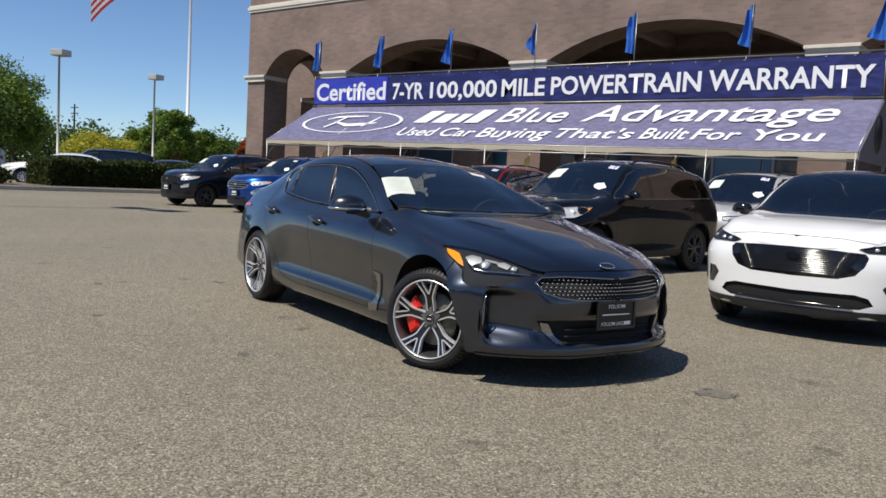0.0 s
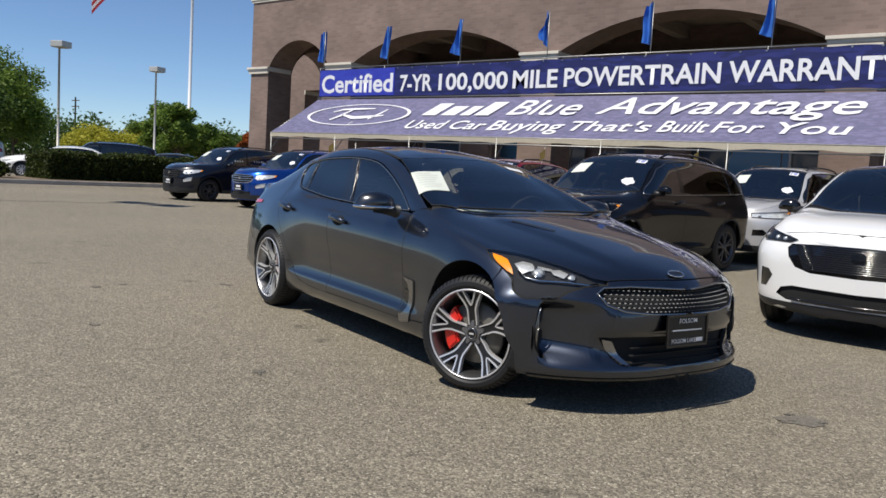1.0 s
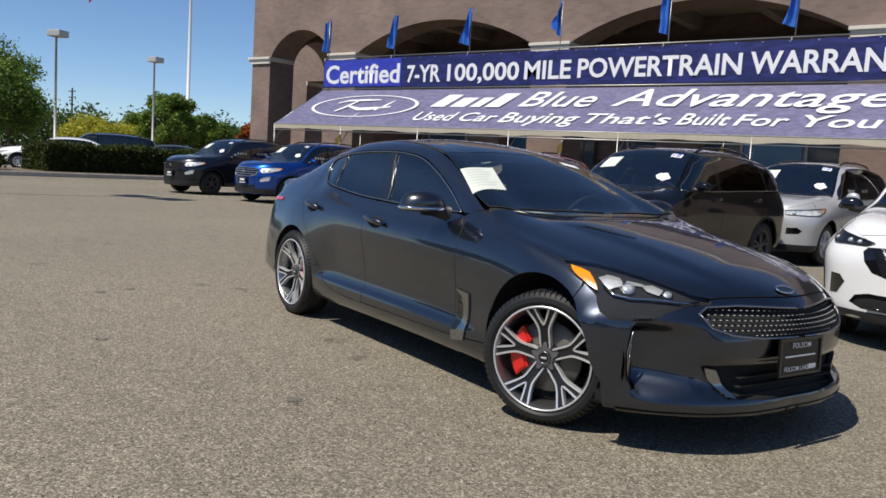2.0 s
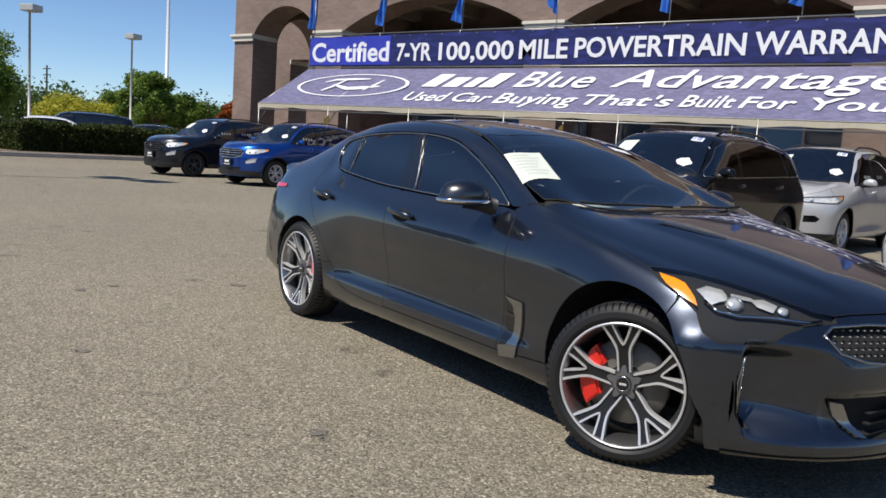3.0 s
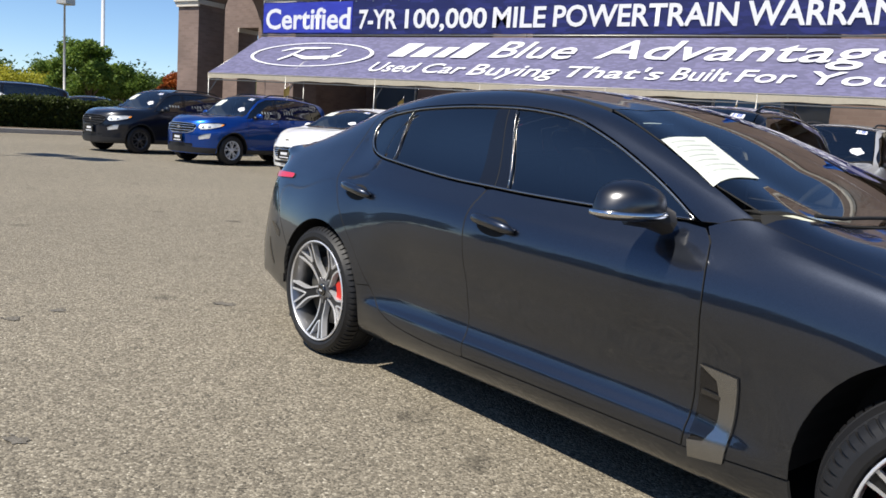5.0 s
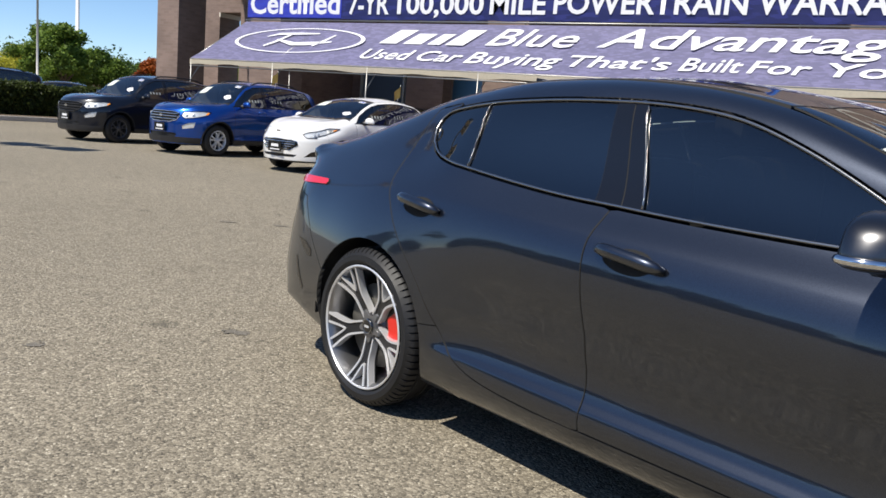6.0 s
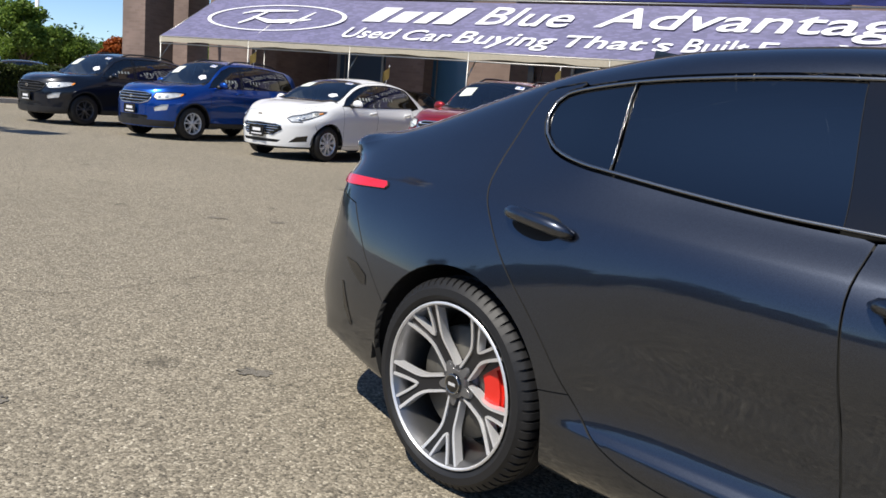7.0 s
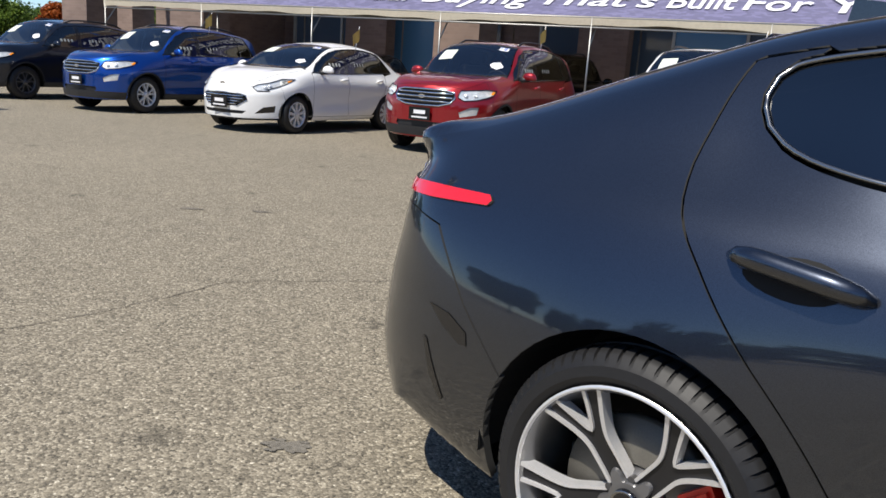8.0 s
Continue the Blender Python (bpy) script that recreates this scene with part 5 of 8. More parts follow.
# ---- lamp posts, flagpole, far line ----
def lamp_post(x, y, h, heads, turn, label):
    root = new("lamp_post")
    root.location, root.rotation_euler = (x, y, 0), (0, 0, turn)
    lathe_part("base", [(0.0, 0.30), (0.6, 0.30), (0.62, 0.26), (0.62, 0.0)], 20, CONCRETE, root, axis='Z')
    bm = bmesh.new()
    tube(bm, [(0, 0, 0.6), (0, 0, h)], 0.1, 10, taper=[0.085, 0.06])
    part("pole", bm, GREY_STEEL, root)
    for s in heads:
        bm = bmesh.new()
        tube(bm, [(0, 0, h - 0.12), (s * 0.55, 0, h - 0.06)], 0.04, 8)
        part("arm", bm, GREY_STEEL, root)
        bm = bmesh.new()
        box(bm, s * 0.55 - 0.42, s * 0.55 + 0.42, -0.40, 0.40, h - 0.20, h + 0.16, 0.04)
        part("lamp_head", bm, GREY_STEEL, root)
        boxed("lens", s * 0.55 - 0.34, s * 0.55 + 0.34, -0.32, 0.32, h - 0.215, h - 0.202, TRIM_STONE, root)
    return tagged(root, label, "lamp post")


lamp_post(-47.2, 23.9, 7.35, (0.2,), 0.4, "grey steel car-lot lamp post with a box head")
lamp_post(-53.8, 34.2, 7.55, (0.2,), 0.2, "grey steel car-lot lamp post with a box head")
lamp_post(-19.6, 7.2, 8.6, (1, -1), 0.3, "grey steel twin-head lamp post beside the lot")

root = new("flagpole")
bm = bmesh.new()
tube(bm, [(-58.2, 40.0, 0), (-58.2, 40.0, 24.0)], 0.1, 12, taper=[0.16, 0.08])
part("pole", bm, WHITE_STEEL, root)
lathe_part("base", [(0.0, 0.45), (0.5, 0.45), (0.55, 0.0)], 20, CONCRETE, root, axis='Z').location = (-58.2, 40, 0)
tagged(root, "tall white tapered flagpole", "flagpole")

FLAG_RED = mat("flag_red", (0.45, 0.03, 0.04), 0.7)
FLAG_WHITE = mat("flag_white", (0.72, 0.70, 0.70), 0.7)
root = new("striped_flag")
FP, FD = Vector((-58.2, 40.0, 0)), Vector((-0.56, -0.83, 0)).normalized()
for s in range(13):
    V, Fc = [], []
    for i in range(25):
        u = i / 24
        d = 0.12 + 7.4 * u
        for j in (0, 1):
            v = (s + j) / 13
            z = 20.5 - 4.3 * v * (1 - 0.12 * u) - 4.6 * u ** 1.7 - 0.35 * math.sin(5.5 * u + 1.0) * u
            p = FP + FD * d + Vector((0.83, -0.56, 0)) * (0.45 * math.sin(8 * u + 1.5 * v) * min(1, 3 * u))
            V.append((p.x, p.y, z))
    for i in range(24):
        Fc.append((2 * i, 2 * i + 1, 2 * i + 3, 2 * i + 2))
    add("stripe", mesh_from("stripe", V, Fc, True), FLAG_RED if s % 2 == 0 else FLAG_WHITE, root)
tagged(root, "large red and white striped cloth flag drooping from the tall pole", "flag")

root = new("utility_pole")
bm = bmesh.new()
tube(bm, [(-150, 77, 0), (-150, 77, 11.5)], 0.2, 8, taper=[0.22, 0.14])
part("pole", bm, BARK, root)
for z in (10.8, 9.7):
    bm = bmesh.new()
    box(bm, -151.3, -148.7, 76.9, 77.1, z, z + 0.16)
    part("crossarm", bm, BARK, root)
tagged(root, "distant wooden utility pole with two crossarms", "utility pole")


def ray_place(px, dist):
    """Ground place at a bearing (degrees from +x) and distance from the walk's start."""
    return 0.54 + dist * math.cos(radians(px)), 0.66 + dist * math.sin(radians(px))


for bearing, dist, h, sp, material, seed, lab, n in (
        (158.0, 50, 5.9, 3.3, LEAF, 11, "broad green shade tree beside the lot", 9000), (160.8, 47, 5.2, 3.2, LEAF_DARK, 12, "broad green shade tree beside the lot", 9000), (156.6, 62, 5.6, 2.3, LEAF, 13, "broad green shade tree beside the lot", 6000),
        (151.8, 78, 3.1, 3.6, LEAF_YEL, 14, "low yellow-green autumn tree", 6000), (149.2, 82, 3.7, 3.2, LEAF_YEL, 15, "low yellow-green autumn tree", 6000),
        (147.8, 70, 5.3, 2.3, LEAF, 16, "young green tree at the lot edge", 6500), (146.9, 66, 5.3, 2.0, LEAF, 17, "young green tree at the lot edge", 7000), (145.0, 74, 4.0, 2.2, LEAF, 18, "young green tree at the lot edge", 6000),
        (143.6, 88, 3.7, 3.2, LEAF_DARK, 19, "rounded dark green tree", 6000), (142.6, 92, 3.6, 2.8, LEAF, 20, "rounded green tree at the lot edge", 6000), (141.3, 96, 3.8, 3.0, LEAF_DARK, 21, "rounded dark green tree", 6000),
        (141.9, 76, 4.0, 1.5, LEAF_RED, 22, "small orange-red autumn tree", 4000), (140.0, 90, 3.6, 3.2, LEAF, 23, "rounded green tree at the lot edge", 5000), (138.6, 70, 4.6, 2.6, LEAF, 24, "young green tree at the lot edge", 5000), (137.6, 84, 4.0, 2.4, LEAF_RED, 25, "small orange-red autumn tree", 4000), (136.0, 66, 4.6, 2.6, LEAF, 26, "young green tree at the lot edge", 5000),
        (134.0, 64, 4.6, 2.6, LEAF_DARK, 27, "young green tree at the lot edge", 5000), (159.0, 75, 6.0, 4.0, LEAF_DARK, 28, "broad green shade tree beside the lot", 6000)):
    x, y = ray_place(bearing, dist)
    tree("tree", x, y, h, sp, material, seed, lab, int(n * 2.4), size=0.085 if dist < 66 else 0.11, group="trees beyond the lot")

# far woods and the trees behind the camera, which the paintwork mirrors
rng = np.random.RandomState(77)
cs, rs = [], []
for k in range(150):
    b = radians(118 + 52 * k / 150)
    d = 150 + 25 * rng.rand()
    hh = 3.0 + 4.0 * rng.rand()
    cs.append((d * math.cos(b), d * math.sin(b), hh * 0.6)); rs.append((4.5, 4.5, hh * 0.8))
tagged(leaf_cloud("far_woods", cs, rs, 70000, 0.34, LEAF_DARK, None, 78), "hazy line of distant green woods", "woods", kind="stuff")
for k in range(11):
    b = radians(195 + 15 * k)
    tree("tree", -3 + 42 * math.cos(b), 2 + 42 * math.sin(b), 3.8 + 1.8 * rng.rand(), 3.2, LEAF_DARK, 100 + k, "green shade tree at the lot's edge", 2600, size=0.34, group="trees at the lot edge")

# the planted far side of the road, behind the lot: it shows in the paint and the glass
rnd = random.Random(91)
cs, rs = [], []
for k in range(120):
    x = -75 + k * 1.25 + rnd.uniform(-0.8, 0.8)
    h = 1.6 + 5.2 * max(0.0, math.sin(k * 0.29 + 0.8)) ** 1.5 + rnd.uniform(0, 2.2)
    cs.append((x, -31 + rnd.uniform(-2, 2), h * 0.55)); rs.append((1.5 + 0.2 * h, 1.6, h * 0.5))
tagged(leaf_cloud("roadside_trees", cs, rs, 30000, 0.45, LEAF_DARK, None, 92), "dark line of roadside trees across the street", "trees", kind="stuff")
bm = bmesh.new()
box(bm, -75, 70, -21.3, -21.0, -0.1, 0.16, 0.02)
tagged(part("road_kerb", bm, PALE_KERB), "pale concrete kerb along the street", "kerb", kind="structure")

# ---- the dark grey fastback in the foreground ----
GREY_PAINT = paint("dark_grey_paint", (0.047, 0.054, 0.072), 1.0, 0.35, 0.25)
GREY_PAINT.node_tree.nodes["Principled BSDF"].inputs["Coat IOR"].default_value = 1.62


def ease(v, a, b):
    """0 before a, 1 past b, smooth between (a > b runs the other way)."""
    t = np.clip((v - a) / (b - a), 0, 1)
    return t * t * (3 - 2 * t)


def nose_sculpt(x, y, z):
    """Relief pressed into the fastback's shell: corner pockets and lip of the bumper, hood creases, door hollows, tail edge."""
    d = np.zeros(x.shape + (3,))
    front = ease(x, 1.62, 1.86)
    pocket = ease(y, 0.772, 0.745) * ease(y, 0.44, 0.76) * ease(z, 0.262, 0.36) * ease(z, 0.600, 0.520)
    d[:, :, 0] -= 0.115 * pocket * ease(x, 1.70, 1.84)
    d[:, :, 0] += 0.030 * front * ease(z, 0.315, 0.235) * ease(y, 0.86, 0.70)
    d[:, :, 0] -= 0.025 * front * ease(z, 0.45, 0.40) * ease(z, 0.27, 0.31) * ease(y, 0.56, 0.50)
    # flared edge ahead of the front wheel
    d[:, :, 1] += 0.060 * np.exp(-((x - 1.765) / 0.13) ** 2) * ease(z, 0.70, 0.56) * ease(y, 0.55, 0.75)
    # raised centre of the hood between two creases
    hood = ease(x, 0.98, 1.15) * ease(x, 2.15, 1.85) * ease(z, 0.70, 0.76)
    edge = 0.50 - 0.20 * np.clip((x - 1.0) / 1.1, 0, 1)
    d[:, :, 2] += 0.011 * hood * ease(y, edge + 0.035, edge - 0.035)
    # hollow between the door's shoulder and its lower edge
    door = ease(x, 1.05, 0.55) * ease(x, -1.10, -0.75)
    d[:, :, 1] -= 0.010 * door * ease(z, 0.40, 0.47) * ease(z, 0.68, 0.56) * ease(y, 0.5, 0.7)
    # shoulder crease: the surface leans in more steeply above it
    zc = 0.868 + 0.030 * ease(x, -0.4, -1.5) - 0.02 * ease(x, 0.2, 0.8)
    along = ease(x, 0.75, 0.35) * ease(x, -2.15, -1.75) * ease(y, 0.5, 0.65)
    d[:, :, 1] -= 0.13 * along * np.clip(z - zc, 0, 0.075)
    # ducktail lip and the step under the tail lamp
    tail = ease(x, -2.05, -2.25)
    d[:, :, 0] -= 0.012 * tail * ease(z, 0.905, 0.935)
    d[:, :, 0] += 0.012 * tail * ease(z, 0.85, 0.81) * ease(z, 0.60, 0.72)
    return d


FASTBACK = dict(sculpt=nose_sculpt, front_arch=(1.412, 0.343, 0.385), rear_arch=(-1.437, 0.318, 0.366),
    wb=2.906, wheel_r=0.331, arch_r=0.367, hub_y=0.915, nose=2.215, tail=-2.50, nose_from=1.46, tail_from=-1.95, pf=2.55, pr=3.2, cabin=(-1.9, 1.0),
    face_f=[(0.10, -0.08), (0.20, -0.045), (0.40, -0.022), (0.55, 0.0), (0.66, -0.025), (0.74, -0.075), (0.9, -0.2)],
    face_r=[(0.10, -0.30), (0.24, -0.17), (0.35, -0.05), (0.44, 0.0), (0.57, -0.015), (0.78, -0.11), (0.90, -0.12), (1.0, -0.14)],
    curves=dict(
        top=[(2.215, 0.655), (2.165, 0.714), (2.05, 0.762), (1.8, 0.824), (1.45, 0.898), (1.1, 0.955), (0.93, 0.972), (0.6, 1.115), (0.2, 1.275), (-0.1, 1.352), (-0.5, 1.392), (-0.9, 1.385), (-1.3, 1.335), (-1.7, 1.232), (-2.1, 1.080), (-2.35, 0.990), (-2.5, 0.965)],
        rail_w=[(2.215, 0.50), (2.05, 0.565), (1.8, 0.65), (1.45, 0.72), (1.1, 0.755), (0.85, 0.765), (0.6, 0.735), (0.3, 0.68), (0.0, 0.63), (-0.3, 0.608), (-0.6, 0.60), (-0.9, 0.595), (-1.3, 0.58), (-1.7, 0.575), (-2.1, 0.62), (-2.3, 0.68), (-2.5, 0.72)],
        rail_z=[(2.215, 0.60), (2.05, 0.705), (1.8, 0.766), (1.45, 0.832), (1.1, 0.898), (0.85, 0.950), (0.6, 1.035), (0.3, 1.155), (0.0, 1.262), (-0.3, 1.312), (-0.6, 1.326), (-0.9, 1.315), (-1.3, 1.255), (-1.7, 1.142), (-2.1, 1.010), (-2.3, 0.964), (-2.5, 0.940)],
        belt_w=[(2.215, 0.64), (1.8, 0.80), (1.56, 0.852), (1.3, 0.855), (1.1, 0.838), (0.8, 0.808), (0.3, 0.784), (-0.3, 0.782), (-0.8, 0.772), (-1.1, 0.760), (-1.4, 0.712), (-1.7, 0.698), (-2.1, 0.69), (-2.5, 0.65)],
        belt_z=[(2.215, 0.56), (2.0, 0.66), (1.8, 0.715), (1.45, 0.79), (1.1, 0.865), (0.8, 0.915), (0.3, 0.930), (-0.3, 0.948), (-0.8, 0.985), (-1.1, 1.022), (-1.4, 1.035), (-1.7, 1.01), (-2.1, 0.945), (-2.5, 0.905)],
        sh_w=[(2.215, 0.78), (2.0, 0.84), (1.8, 0.877), (1.45, 0.906), (1.1, 0.888), (0.7, 0.870), (0.0, 0.862), (-0.7, 0.857), (-1.2, 0.848), (-1.5, 0.832), (-1.9, 0.797), (-2.2, 0.765), (-2.5, 0.72)],
        sh_z=[(2.215, 0.50), (2.0, 0.58), (1.8, 0.635), (1.45, 0.70), (1.1, 0.765), (0.7, 0.815), (0.0, 0.850), (-0.7, 0.872), (-1.3, 0.878), (-1.9, 0.84), (-2.5, 0.80)],
        mid_w=[(2.215, 0.81), (2.0, 0.872), (1.8, 0.902), (1.45, 0.926), (1.05, 0.897), (0.7, 0.885), (0.0, 0.880), (-0.7, 0.882), (-1.1, 0.906), (-1.45, 0.922), (-1.9, 0.872), (-2.2, 0.81), (-2.5, 0.74)],
        mid_z=[(2.215, 0.42), (1.45, 0.52), (0.9, 0.52), (-0.9, 0.53), (-1.5, 0.58), (-2.5, 0.58)],
        crease_w=[(2.215, 0.82), (2.0, 0.88), (1.45, 0.926), (1.05, 0.902), (0.85, 0.884), (0.75, 0.876), (0.0, 0.872), (-0.3, 0.873), (-0.6, 0.875), (-0.95, 0.885), (-1.08, 0.902), (-1.45, 0.920), (-1.9, 0.876), (-2.5, 0.76)],
        crease_z=[(2.215, 0.32), (1.45, 0.37), (-0.9, 0.375), (-1.5, 0.38), (-2.5, 0.40)],
        low_w=[(2.215, 0.83), (2.0, 0.875), (1.45, 0.912), (1.05, 0.898), (0.75, 0.899), (0.0, 0.897), (-0.7, 0.897), (-0.95, 0.899), (-1.45, 0.896), (-1.9, 0.855), (-2.5, 0.74)],
        low_z=[(2.215, 0.24), (1.45, 0.29), (0.75, 0.326), (-0.9, 0.345), (-1.5, 0.29), (-2.5, 0.28)],
        sill_w=[(2.215, 0.84), (2.0, 0.875), (1.45, 0.895), (0.9, 0.868), (0.0, 0.848), (-0.9, 0.852), (-1.45, 0.88), (-1.9, 0.84), (-2.5, 0.76)],
        bot=[(2.215, 0.185), (1.45, 0.165), (-0.9, 0.165), (-1.75, 0.188), (-2.0, 0.225), (-2.25, 0.28), (-2.5, 0.33)],
    ))


def s_(*pts):
    return [('s', x, z) for x, z in pts]


def t_(*pts):
    return [('t', x, y) for x, y in pts]


def f_(*pts):
    return [('f', y, z) for y, z in pts]


# outer edge of the side windows, front to rear along the belt, then forward along the roof
DLO_LOW = smooth([(0.575, 0.945), (0.40, 0.943), (0.2, 0.942), (-0.145, 0.946), (-0.375, 0.954), (-0.589, 0.962), (-0.82, 0.980), (-1.04, 1.003), (-1.14, 1.014), (-1.235, 1.032), (-1.295, 1.054), (-1.335, 1.082), (-1.356, 1.115)])
DLO_UP = smooth([(-1.362, 1.145), (-1.352, 1.182), (-1.325, 1.205), (-1.13, 1.243), (-0.85, 1.268), (-0.55, 1.278), (-0.283, 1.272), (-0.057, 1.241), (0.15, 1.170), (0.32, 1.092), (0.46, 1.018), (0.565, 0.956)])


def fastback():
    car = new("sports_sedan")
    sh = Shell(FASTBACK, 210)
    W, R, AR = 1.437, 0.318, 0.366        # the rear wheel's opening
    WF, RF, AF = 1.412, 0.343, 0.385      # the front wheel's opening
    G = 0.0031            # half a shut line
    lining(sh, "underbody", car, FASTBACK)
    low, up = DLO_LOW, DLO_UP
    # doors
    front_gap = smooth([(0.700, 0.285), (0.706, 0.534), (0.700, 0.766), (0.682, 0.85), (0.664, 0.895), (0.628, 0.930)])
    b_gap = smooth([(-0.315, 0.285), (-0.340, 0.515), (-0.368, 0.70), (-0.383, 0.832), (-0.376, 0.942)])
    rear_gap = smooth([(-1.405, 1.232), (-1.432, 1.160), (-1.450, 1.073), (-1.455, 1.005), (-1.438, 0.940), (-1.405, 0.888), (-1.354, 0.832), (-1.300, 0.770), (-1.235, 0.700), (-1.160, 0.627), (-1.095, 0.556), (-1.000, 0.435), (-0.925, 0.362), (-0.85, 0.326), (-0.75, 0.302), (-0.62, 0.288), (-0.50, 0.282)])
    top_r = [(x, z + 0.0085) for x, z in up if x < -0.44]                # the rear door's frame above its glass
    rail_gap = smooth([(-1.402, 1.240), (-1.25, 1.262), (-1.0, 1.288), (-0.7, 1.302), (-0.44, 1.304)])
    panel(sh, "front_door", s_(*[(x - G, z) for x, z in front_gap]) + s_(*[(x, z - 0.008) for x, z in low if -0.36 < x < 0.56]) + s_(*[(x + G, z) for x, z in b_gap[::-1]]), GREY_PAINT, car, skirt=0.005)
    panel(sh, "rear_door", s_(*[(x - G, z) for x, z in b_gap]) + s_(*[(x, z - 0.008) for x, z in low if -1.30 < x < -0.40]) + s_(*[(x - 0.009, z) for x, z in low if x <= -1.30]) + s_(*[(x - 0.009, z) for x, z in up if x < -1.345]) + s_(*[(x, z + 0.009) for x, z in up if -1.345 <= x < -1.28]) + s_((-1.275, 1.238), (-1.39, 1.215)) + s_(*[(x + G, z) for x, z in rear_gap if z < 1.21]) + s_((-0.34, 0.28)), GREY_PAINT, car, skirt=0.005)
    panel(sh, "sill", arc(WF, RF, AF, 204, 187, 5) + s_((0.70, 0.280), (-0.315, 0.278), (-0.50, 0.276), (-0.62, 0.282)) + s_(*[(x, z - 0.005) for x, z in rear_gap[::-1] if -0.995 < x < -0.66]) + s_((-1.002, 0.4325)) + arc(-W, R, AR, 16.6, -24, 8), GREY_PAINT, car)
    lamp_low = [(1.496, 0.800), (1.57, 0.764), (1.657, 0.724), (1.742, 0.676)]
    panel(sh, "front_fender", arc(WF, RF, AF, 186, 53) + s_((1.655, 0.700), (1.650, 0.720), (1.565, 0.757)) + [('R', 1.484, -9.8), ('R', 1.472, -9.7), ('R', 1.36, -8.2), ('R', 1.2, -5.4), ('R', 0.98, -2.2), ('R', 0.85, -0.5), ('R', 0.78, -0.25)] + s_((0.66, 0.948), (0.633, 0.936)) + s_(*[(x + G, z) for x, z in front_gap[::-1] if z < 0.93]), GREY_PAINT, car, skirt=0.005)
    rear_up = [('R', 0.76, 0), ('R', 0.5, 1), ('R', 0.2, 2), ('R', 0.0, 2), ('R', -0.6, 2), ('R', -1.2, 2), ('R', -1.7, 2), ('R', -2.05, 2), ('R', -2.30, 1)]
    panel(sh, "body_side", s_((0.668, 0.9515), (0.60, 0.9480)) + s_(*[(x, z + 0.009) for x, z in up[::-1] if x > -1.27]) + s_((-1.28, 1.243), (-1.397, 1.220)) + s_(*[(x - G, z) for x, z in rear_gap if 0.445 < z < 1.215]) + s_((-1.003, 0.4365)) + arc(W * -1, R, AR, 17.2, 150) + s_((-1.90, 0.62), (-2.055, 0.779), (-2.19, 0.7985)) + [('r', 0.605, 0.8045), ('r', 0.605, 0.90)] + rear_up[::-1], GREY_PAINT, car, skirt=0.005)
    # rear bumper, lamp band, hatch
    panel(sh, "rear_bumper", arc(-W, R, AR, 151, 195, 8) + s_((-1.845, 0.222), (-2.0, 0.245), (-2.15, 0.285)) + [('r', 0.6, 0.334), ('r', 0.3, 0.338), ('r', 0.002, 0.338), ('r', 0.002, 0.80)] + [('r', 0.3, 0.80), ('r', 0.6, 0.80)] + s_((-2.19, 0.795), (-2.06, 0.775), (-1.905, 0.617)), GREY_PAINT, car, side="join", skirt=0.020)
    panel(sh, "tail_lamp", s_((-1.915, 0.845), (-1.905, 0.857), (-1.918, 0.868), (-2.13, 0.864)) + [('r', 0.55, 0.858), ('r', 0.25, 0.858), ('r', 0.25, 0.828), ('r', 0.55, 0.828)] + s_((-2.13, 0.832)), RED_LENS, car, offset=0.006, label="slim red tail lamp wrapping the quarter")
    hatch_edge = [('R', -2.30, 1), ('R', -2.05, 2), ('R', -1.7, 2)]
    panel(sh, "tailgate", [('r', 0.002, 0.805), ('r', 0.30, 0.805), ('r', 0.57, 0.81), ('r', 0.60, 0.845), ('r', 0.595, 0.90), ('R', -2.30, 1)] + hatch_edge[1:] + t_((-1.95, 0.35), (-2.02, 0.0), (-2.3, 0.0)) + [('U', 0, NT - 1)], GREY_PAINT, car, side="join")
    panel(sh, "rear_window", [('R', -1.70, 3), ('R', -1.30, 3), ('R', -0.95, 3)] + t_((-0.88, 0.35), (-0.86, 0.0), (-1.4, 0.0), (-2.015, 0.0), (-1.945, 0.35)), TINT, car, side="join")
    panel(sh, "roof", [('R', -0.94, 3), ('R', -0.6, 3), ('R', -0.2, 3), ('R', 0.02, 3)] + t_((0.06, 0.4), (0.08, 0.0), (-0.4, 0.0), (-0.855, 0.0), (-0.875, 0.35)), GREY_PAINT, car, side="join")
    panel(sh, "windscreen", [('R', 0.03, 3), ('R', 0.3, 2), ('R', 0.6, 1), ('R', 0.76, 1)] + t_((0.86, 0.55), (0.93, 0.3), (0.955, 0.0), (0.5, 0.0), (0.09, 0.0), (0.07, 0.4)), SCREEN, car, side="join", skirt=0.006)
    panel(sh, "cowl", [('R', 0.765, 1), ('R', 0.80, 0)] + t_((0.89, 0.55), (0.96, 0.3), (0.98, 0.0), (0.96, 0.0), (0.935, 0.3), (0.865, 0.55)), UNDER, car, side="join", offset=-0.012)
    # hood, lamps, nose
    hood_front = f_((0.002, 0.706), (0.2, 0.706), (0.38, 0.700), (0.455, 0.692))
